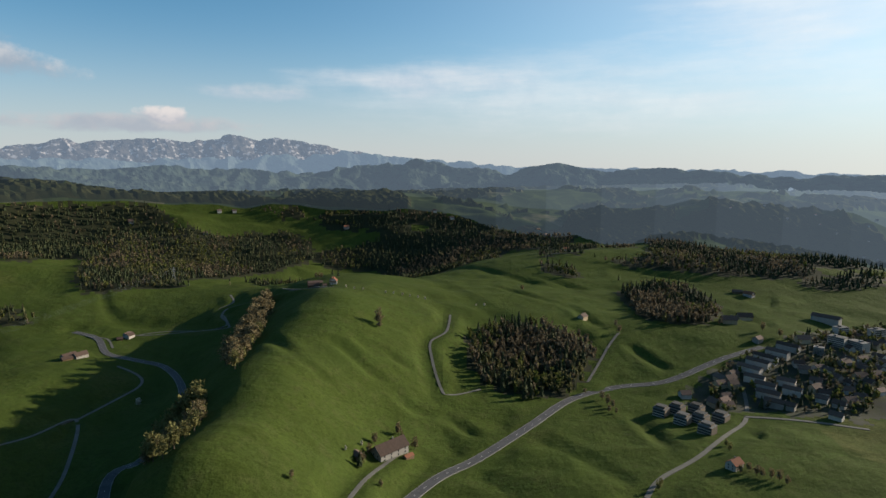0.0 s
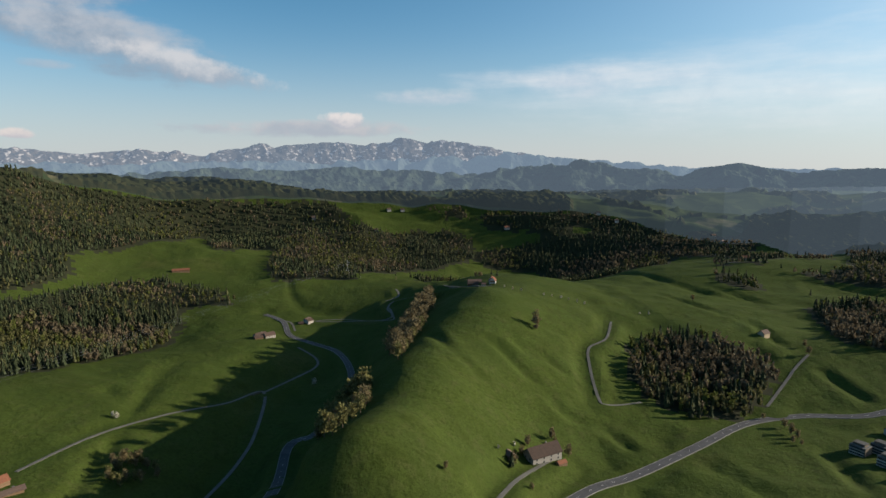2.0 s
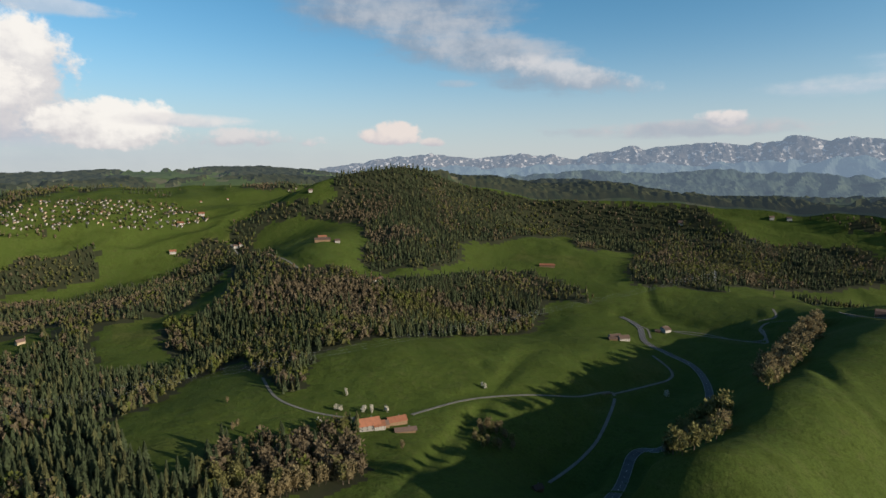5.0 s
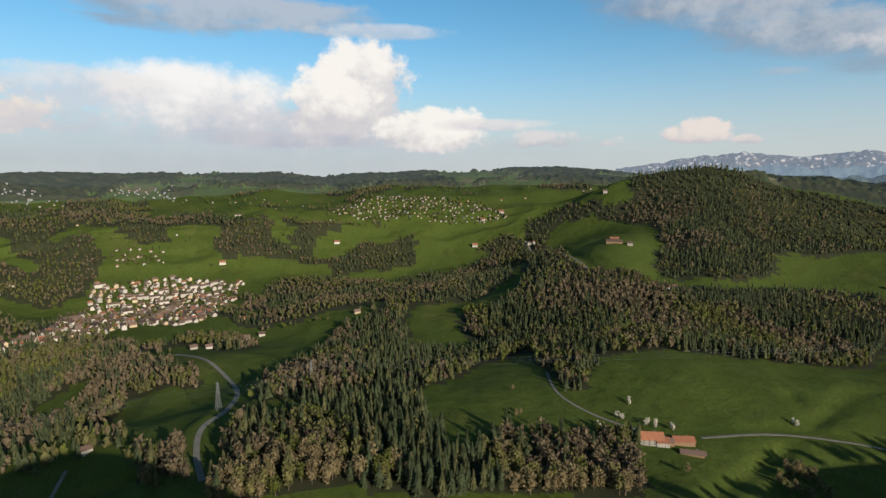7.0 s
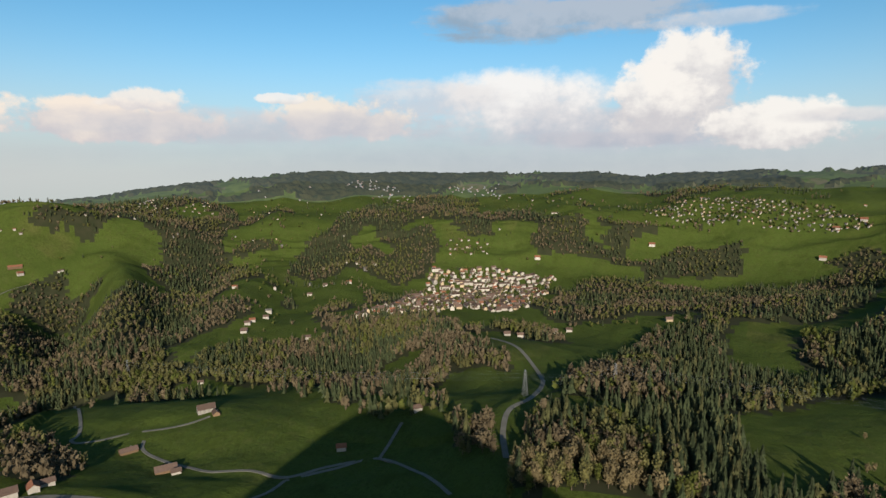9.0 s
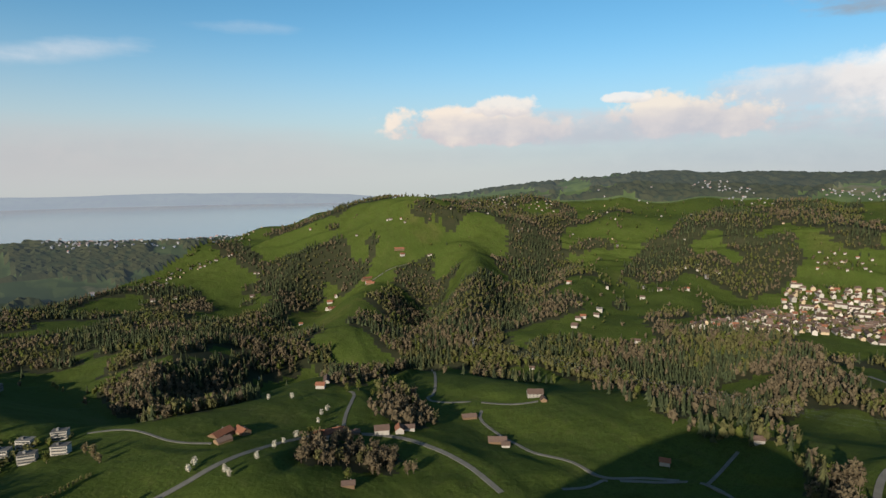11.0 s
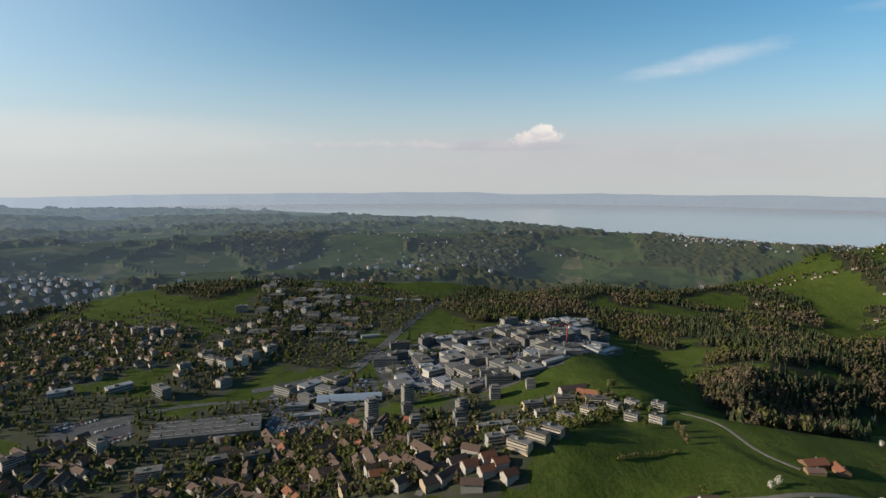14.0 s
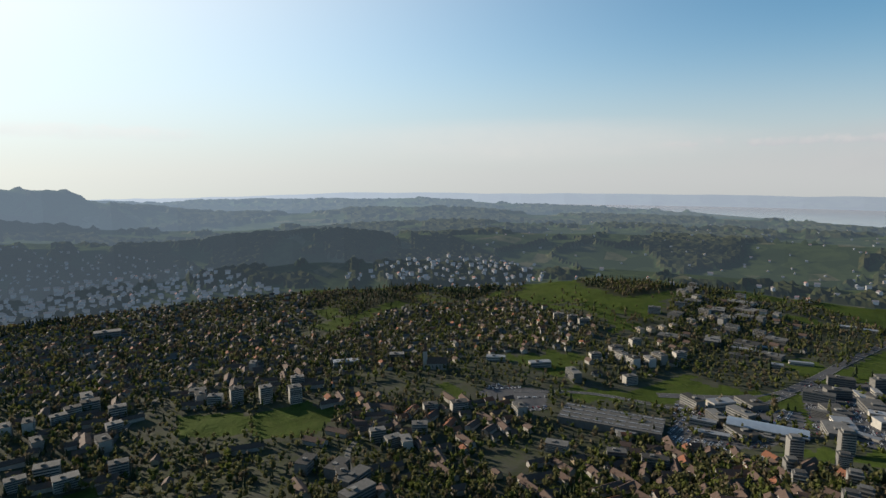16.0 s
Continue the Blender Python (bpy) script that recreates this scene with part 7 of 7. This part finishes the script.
def far_town():
    """Houses too far off to tell their parts, joined: walls and gable roofs; those in the hazy distance apart."""
    # copies of the house materials with haze put in as emission
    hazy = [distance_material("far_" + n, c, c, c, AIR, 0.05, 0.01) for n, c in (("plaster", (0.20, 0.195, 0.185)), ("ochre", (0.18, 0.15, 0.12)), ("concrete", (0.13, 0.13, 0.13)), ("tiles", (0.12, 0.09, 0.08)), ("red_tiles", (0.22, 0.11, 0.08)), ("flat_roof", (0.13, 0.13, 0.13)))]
    close = in_reach(np.array([q[0] for q in FAR_HOUSES]), np.array([q[1] for q in FAR_HOUSES]))
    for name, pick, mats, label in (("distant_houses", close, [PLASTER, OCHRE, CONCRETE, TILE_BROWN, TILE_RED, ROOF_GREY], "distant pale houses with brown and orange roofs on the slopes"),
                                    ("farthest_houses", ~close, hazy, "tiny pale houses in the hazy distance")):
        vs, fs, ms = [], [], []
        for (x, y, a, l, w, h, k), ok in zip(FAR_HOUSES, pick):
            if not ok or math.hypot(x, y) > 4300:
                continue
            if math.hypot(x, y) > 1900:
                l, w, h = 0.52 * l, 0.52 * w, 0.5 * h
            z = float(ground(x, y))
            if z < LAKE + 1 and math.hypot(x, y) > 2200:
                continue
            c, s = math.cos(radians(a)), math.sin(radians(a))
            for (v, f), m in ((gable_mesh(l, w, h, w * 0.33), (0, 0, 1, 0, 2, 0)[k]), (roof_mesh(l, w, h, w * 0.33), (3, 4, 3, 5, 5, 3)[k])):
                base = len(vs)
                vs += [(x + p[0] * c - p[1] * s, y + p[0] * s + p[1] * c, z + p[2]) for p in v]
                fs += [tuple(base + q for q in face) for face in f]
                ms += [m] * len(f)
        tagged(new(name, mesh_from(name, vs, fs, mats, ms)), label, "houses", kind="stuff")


def town_green(poly, step, seed):
    """Park and garden trees over a quarter, clear of the buildings."""
    x, y, rng = spread(poly, step, seed)
    cells = {}
    for bx, by in BUILT:
        cells.setdefault((int(bx // 40), int(by // 40)), []).append((bx, by))
    for px, py in zip(x, y):
        i, j = int(px // 40), int(py // 40)
        close = [b for di in (-1, 0, 1) for dj in (-1, 0, 1) for b in cells.get((i + di, j + dj), [])]
        if all((px - bx) ** 2 + (py - by) ** 2 > 120 for bx, by in close) and lattice(px / 70, py / 70) > -0.45:
            if any(inside(q, np.array([px]), np.array([py]))[0] for q in OPEN):
                continue
            m = 2 if rng.uniform() < 0.18 else (3 if rng.uniform() < 0.6 else 4)
            TOWN_TREES.append((px, py, rng.uniform(8, 14), rng.uniform(1.1, 1.6), m, "leafy") if rng.uniform() < 0.9 else (px, py, rng.uniform(11, 18), 1.0, 0, "conifer"))


def yard(poly, name, label, mat):
    """A paved area laid on the ground."""
    p = np.array(poly, float)
    step = 6.0
    xs, ys = np.arange(p[:, 0].min(), p[:, 0].max(), step), np.arange(p[:, 1].min(), p[:, 1].max(), step)
    gx, gy = np.meshgrid(xs, ys)
    keep = inside(poly, gx.ravel() + step / 2, gy.ravel() + step / 2).reshape(gx.shape)
    index, v, f = {}, [], []
    for j, i in zip(*np.nonzero(keep)):
        face = []
        for dj, di in ((0, 0), (0, 1), (1, 1), (1, 0)):
            key = (j + dj, i + di)
            if key not in index:
                index[key] = len(v)
                x, y = xs[0] + step * (i + di), ys[0] + step * (j + dj)
                v.append((x, y, float(ground(x, y)) + 0.22))
            face.append(index[key])
        f.append(tuple(face))
    tagged(new(name, mesh_from(name, v, f, [mat])), label, "pavement", kind="structure")
    PAVED.append((poly, len(PAVED)))


def parked_cars():
    """Rows of cars on the paved areas, clear of the buildings: body, tapered cabin and four wheels each, joined."""
    paints = [stuff("car_paint_" + n, c, tuple(0.85 * q for q in c), 0.5, rough=0.3) for n, c in (("white", (0.6, 0.6, 0.6)), ("silver", (0.32, 0.33, 0.34)), ("dark", (0.03, 0.032, 0.036)), ("red", (0.3, 0.03, 0.025)), ("blue", (0.04, 0.08, 0.2)))]
    rubber = stuff("tyre_rubber", (0.02, 0.02, 0.02), (0.03, 0.03, 0.03), 1.0, rough=0.9)
    v, f, m = [], [], []
    for poly, n in PAVED:
        rng = np.random.RandomState(300 + n)
        p = np.array(poly, float)
        turn_by = radians(25 + 40 * n)
        c, s = math.cos(turn_by), math.sin(turn_by)
        mid = p.mean(0)
        reach_out = np.abs(p - mid).max() * 1.4
        for row in np.arange(-reach_out, reach_out, 8.5):
            if rng.uniform() < 0.3:
                continue
            for slot in np.arange(-reach_out, reach_out, 2.7):
                x, y = mid[0] + c * slot - s * row, mid[1] + s * slot + c * row
                if rng.uniform() < 0.35 or not inside(poly, np.array([x]), np.array([y]))[0] or not clear_of(x, y, 19):
                    continue
                z = float(ground(x, y)) + 0.24
                base, first = len(v), len(f)
                local = []
                box(local, f, -0.88, 0.88, -2.15, 2.15, 0.28, 0.85)
                local += [(-0.82, -1.9, 0.85), (0.82, -1.9, 0.85), (0.82, 1.0, 0.85), (-0.82, 1.0, 0.85), (-0.66, -1.4, 1.42), (0.66, -1.4, 1.42), (0.66, 0.3, 1.42), (-0.66, 0.3, 1.42)]
                f += [(12, 13, 14, 15), (8, 9, 13, 12), (9, 10, 14, 13), (10, 11, 15, 14), (11, 8, 12, 15)]
                paint = int(rng.choice(5, p=[0.28, 0.26, 0.28, 0.1, 0.08]))
                m += [paint] * 7 + [6] * 4
                for wx in (-0.9, 0.72):
                    for wy in (-1.6, 1.0):
                        box(local, f, wx, wx + 0.18, wy, wy + 0.6, 0.0, 0.6)
                        m += [5] * 6
                f[first:] = [tuple(q + base if q >= 0 else q for q in face) for face in f[first:]] if base else f[first:]
                v += [(x + q[0] * c - q[1] * s, y + q[0] * s + q[1] * c, z + q[2]) for q in local]
    if v:
        tagged(new("parked_cars", mesh_from("parked_cars", v, f, paints + [rubber, GLASS], m)), "parked cars of many colours standing in rows on asphalt", "cars", kind="stuff")


PAVED = []
OPEN = []
yard([(412, -957), (280, -1135), (31, -1455), (-21, -1120), (61, -815), (137, -746), (217, -762), (298, -753)], "works_yard", "grey asphalt yards between the factory halls", ASPHALT)
yard([(652, -509), (677, -558), (608, -608), (558, -556), (568, -507)], "car_park", "grey asphalt car park full of cars", ASPHALT)
yard([(402, -603), (481, -742), (356, -842), (299, -743), (338, -638)], "hall_forecourt", "asphalt forecourt beside the shopping hall", ASPHALT)
OPEN.append([(839, -136), (800, -210), (725, -195), (765, -123)])
OPEN.append([(777, -219), (748, -296), (747, -348), (670, -264), (699, -202)])
OPEN.append([(679, 24), (694, -31), (665, -43), (665, 1)])
OPEN.append([(435, -463), (356, -523), (311, -465), (353, -436), (401, -434)])
OPEN.append([(50, -744), (-21, -836), (-89, -772), (-58, -697)])
OPEN.append([(652, -509), (677, -558), (608, -608), (558, -556), (568, -507)])
OPEN.append([(412, -957), (280, -1135), (31, -1455), (-21, -1120), (61, -815), (137, -746), (217, -762), (298, -753)])
OPEN.append([(507, -407), (463, -456), (427, -425), (459, -384)])
town_green([(695, 58), (1250, 83), (1271, -194), (1005, -495), (723, -628), (565, -645), (255, -828), (182, -611)], 13, 3)
town_green([(1250, 83), (2024, 110), (1935, -310), (1519, -613), (1386, -901), (1024, -1074), (734, -1118), (519, -961), (565, -645), (723, -628), (1005, -495), (1271, -194)], 21, 4)
town_green([(391, -574), (259, -696), (177, -758), (131, -651), (143, -506), (161, -437), (302, -442)], 10, 5)
town_green([(592, -862), (842, -1252), (684, -1546), (406, -1426), (407, -1009), (429, -856)], 13, 6)
town_green([(331, 722), (412, 801), (535, 875), (749, 966), (488, 614), (426, 643), (373, 676)], 13, 7)
town_green([(131, -523), (127, -662), (52, -721), (-21, -732), (-75, -714), (-73, -678), (-20, -657), (36, -517), (77, -477), (108, -453), (152, -438), (146, -482)], 9, 8)

far_town()
parked_cars()
for top in MODELS.values():
    for o in (*top.children_recursive, top):
        bpy.data.objects.remove(o)


def garden_floor():
    """Beds, yards and worn lawns in place of meadow where houses and garden trees stand close together."""
    cell, size = 20.0, 320
    grid = np.zeros((size, size), int)
    for q in [(b[0], b[1], 2) for b in BUILT] + [(q[0], q[1], 1) for q in TOWN_TREES]:
        grid[min(size - 1, max(0, int(q[0] // cell) + size // 2)), min(size - 1, max(0, int(q[1] // cell) + size // 2))] += q[2]
    near = sum(np.roll(np.roll(grid, i, 0), j, 1) for i in (-1, 0, 1) for j in (-1, 0, 1))
    cx = (NX[GROUND_J, GROUND_I] + NX[GROUND_J + 1, GROUND_I + 1]) / 2
    cy = (NY[GROUND_J, GROUND_I] + NY[GROUND_J + 1, GROUND_I + 1]) / 2
    gi, gj = np.floor(cx / cell).astype(int) + size // 2, np.floor(cy / cell).astype(int) + size // 2
    kept = np.zeros(len(GROUND.data.polygons), np.int32)
    GROUND.data.polygons.foreach_get("material_index", kept)
    lawn = np.zeros(len(cx), bool)
    for poly in OPEN[:5]:
        lawn |= inside(poly, cx, cy)
    GROUND.data.polygons.foreach_set("material_index", np.where((near[gi, gj] >= 9) & (kept == 0) & ~lawn & (bearing(cx, cy) > 183), 2, kept).astype(np.int32))
    GROUND.data.update()


garden_floor()
if TOWN_TREES:
    spots = in_reach(np.array([q[0] for q in TOWN_TREES]), np.array([q[1] for q in TOWN_TREES]))
    TOWN_TREES = [q for q, ok in zip(TOWN_TREES, spots) if ok]
    near = [q for q in TOWN_TREES if math.hypot(q[0], q[1]) < 650]
    weave("garden_trees_near", near, MID, "garden trees and shrubs between the houses")
    weave("garden_trees", [q for q in TOWN_TREES if math.hypot(q[0], q[1]) >= 650], FAR, "garden trees between the houses of the town")

# ---- large single buildings, power lines, church, crane ----
def span(x, y, angle):
    z = float(ground(x, y))
    return pose(x, y, z, 0, 0, angle)


def barrel_hall(x, y, angle, length, width, high):
    """A long hall with a curved blue-grey sheet roof and a white fascia."""
    top = tagged(new("sports_hall"), "long hall with a shallow curved blue-grey sheet roof and white fascia", "hall")
    top.matrix_basis = span(x, y, angle)
    boxes("wall", top, PLASTER, (-length / 2, length / 2, -width / 2, width / 2, -3, high))
    v, f, n = [], [], 10
    for i in range(n + 1):
        t = i / n * 2 - 1
        for xx in (-length / 2 - 0.6, length / 2 + 0.6):
            v += [(xx, t * (width / 2 + 0.6), high + 0.05 + 3.2 * (1 - t * t)), (xx, t * (width / 2 + 0.6), high + 0.55 + 3.2 * (1 - t * t))]
    for i in range(n):
        a = 4 * i
        f += [(a + 1, a + 3, a + 7, a + 5), (a, a + 4, a + 6, a + 2), (a, a + 1, a + 5, a + 4), (a + 2, a + 6, a + 7, a + 3)]
    new("roof", mesh_from("roof", v, f, [ROOF_BLUE])).parent = top
    boxes("fascia", top, PLASTER, (-length / 2 - 0.8, length / 2 + 0.8, -width / 2 - 0.9, -width / 2 - 0.7, high - 0.8, high + 0.6))
    for i in range(8):
        q = (i + 0.5) / 8 * length - length / 2
        boxes("window", top, GLASS, (q - length / 20, q + length / 20, -width / 2 - 0.06, -width / 2 + 0.04, 1.2, high - 1.6))


def shopping_hall(x, y, angle, length, width):
    """A wide flat shed with rows of long roof lights and a rounded entrance."""
    top = tagged(new("shopping_hall"), "wide low grey hall with long rows of roof lights", "hall")
    top.matrix_basis = span(x, y, angle)
    boxes("wall", top, CONCRETE, (-length / 2, length / 2, -width / 2, width / 2, -3, 9))
    r = boxes("roof", top, ROOF_GREY, (-length / 2 - 0.4, length / 2 + 0.4, -width / 2 - 0.4, width / 2 + 0.4, 9, 9.6))
    for k in range(4):
        for i in range(9):
            q = (i + 0.5) / 9 * length - length / 2
            yy = (k + 0.5) / 4 * width - width / 2
            boxes("roof_light", r, ROOF_PALE, (q - length / 24, q + length / 24, yy - 0.9, yy + 0.9, 9.6, 10.3))
    v, f = [], []
    for i in range(9):
        t = math.pi * i / 8
        v += [(length * 0.18 + 14 * math.cos(t), -width / 2 - 7 * math.sin(t), z) for z in (-3, 7)]
    f = [(2 * i, 2 * i + 2, 2 * i + 3, 2 * i + 1) for i in range(8)] + [tuple(2 * i + 1 for i in range(9))]
    new("entrance", mesh_from("entrance", v, f, [ROOF_PALE])).parent = top


def church(x, y, angle):
    top = tagged(new("church"), "pale church with a steep roof and slender clock tower", "church")
    top.matrix_basis = span(x, y, angle)
    v, f = gable_mesh(32, 14, 11, 8)
    new("nave", mesh_from("nave", v, f, [PLASTER])).parent = top
    v, f = roof_mesh(32, 14, 11, 8)
    new("roof", mesh_from("roof", v, f, [TILE_BROWN])).parent = top
    tower = boxes("tower", top, PLASTER, (-23, -16.1, -3.5, 3.5, -3, 30))
    v = [(-23.3, -3.8, 30), (-15.8, -3.8, 30), (-15.8, 3.8, 30), (-23.3, 3.8, 30), (-19.5, 0, 46)]
    new("spire", mesh_from("spire", v, [(0, 1, 4), (1, 2, 4), (2, 3, 4), (3, 0, 4), (3, 2, 1, 0)], [TILE_BROWN])).parent = tower
    for i in range(5):
        window(top, -13 + 6 * i, -7.03, 3, 0, 1.4, 5)


def bar(v, f, p, q, w):
    """A thin square bar from p to q."""
    p, q = Vector(p), Vector(q)
    d = (q - p).normalized()
    a = d.orthogonal().normalized() * w
    b = d.cross(a)
    k = len(v)
    for s in (p, q):
        v += [tuple(s + a), tuple(s + b), tuple(s - a), tuple(s - b)]
    f += [(k + i, k + (i + 1) % 4, k + 4 + (i + 1) % 4, k + 4 + i) for i in range(4)]


def pylon(x, y, angle, high=34):
    """A lattice mast: four legs, braces, and three cross arms."""
    top = tagged(new("power_pylon"), "grey lattice power pylon with three cross arms", "pylon", "power line")
    top.matrix_basis = span(x, y, angle)
    v, f = [], []
    wide = lambda z: 2.6 * (1 - z / high) + 0.35
    for sx, sy in ((1, 1), (1, -1), (-1, -1), (-1, 1)):
        bar(v, f, (sx * wide(0), sy * wide(0), -1), (sx * 0.35, sy * 0.35, high), 0.16)
    legs = mesh_from("mast", v, f, [METAL])
    new("mast", legs).parent = top
    v, f = [], []
    for k in range(8):
        z0, z1 = high * k / 8, high * (k + 1) / 8
        a, b = wide(z0), wide(z1)
        for s in (1, -1):
            bar(v, f, (-a, s * a, z0), (b, s * b, z1), 0.08)
            bar(v, f, (a, s * a, z0), (-b, s * b, z1), 0.08)
            bar(v, f, (s * a, -a, z0), (s * b, b, z1), 0.08)
    new("bracing", mesh_from("bracing", v, f, [METAL])).parent = top
    for k, reach_out in enumerate((4.5, 6.0, 4.5)):
        v, f = [], []
        z = high * 0.68 + k * 4.2
        bar(v, f, (-reach_out, 0, z), (reach_out, 0, z), 0.14)
        bar(v, f, (-reach_out, 0, z), (0, 0, z + 1.6), 0.09)
        bar(v, f, (reach_out, 0, z), (0, 0, z + 1.6), 0.09)
        new("cross_arm", mesh_from("cross_arm", v, f, [METAL])).parent = top
    return x, y, float(ground(x, y)), angle, high


def wires(a, b):
    """Six sagging cables between two masts."""
    top = tagged(new("power_line"), "thin sagging power cables between pylons", "cables", "power line")
    for k, out in enumerate((4.5, 6.0, 4.5)):
        for s in (-1, 1):
            ends = []
            for x, y, z, ang_, high in (a, b):
                c, q = math.cos(radians(ang_)), math.sin(radians(ang_))
                ends.append(Vector((x + s * out * c, y + s * out * q, z + high * 0.68 + k * 4.2 - 1)))
            v, f = [], []
            for i in range(13):
                p = ends[0].lerp(ends[1], i / 12) - Vector((0, 0, 36 * i / 12 * (1 - i / 12)))
                v += [(p.x + 0.035, p.y, p.z), (p.x - 0.018, p.y + 0.03, p.z), (p.x - 0.018, p.y - 0.03, p.z + 0.03)]
            f = [(3 * i + e, 3 * i + (e + 1) % 3, 3 * i + 3 + (e + 1) % 3, 3 * i + 3 + e) for i in range(12) for e in range(3)]
            new("cable", mesh_from("cable", v, f, [METAL])).parent = top


def crane(x, y):
    top = tagged(new("tower_crane"), "slim red tower crane over the works", "crane")
    top.matrix_basis = span(x, y, 30)
    red = stuff("crane_red", (0.45, 0.07, 0.05), (0.38, 0.06, 0.05), 0.5, rough=0.6)
    boxes("mast", top, red, (-0.7, 0.7, -0.7, 0.7, -1, 32))
    boxes("jib", top, red, (-9, 28, -0.5, 0.5, 32, 33.2))
    boxes("counterweight", top, CONCRETE, (-9, -6.5, -0.9, 0.9, 30, 32))
    boxes("cab", top, PLASTER, (0.75, 2.4, -0.8, 0.8, 30, 31.9))


barrel_hall(341, -718, 205, 88, 26, 10)
shopping_hall(476, -592, 210, 128, 52)
church(785, -527, 236)
crane(68, -1046)
mast_a = pylon(-819, -892, 175)
mast_b = pylon(-684, -121, 37)
mast_c = pylon(-762, -18, 37)
mast_d = pylon(-642, 1377, 175)
wires(mast_a, mast_b)
wires(mast_b, mast_c)
wires(mast_c, mast_d)
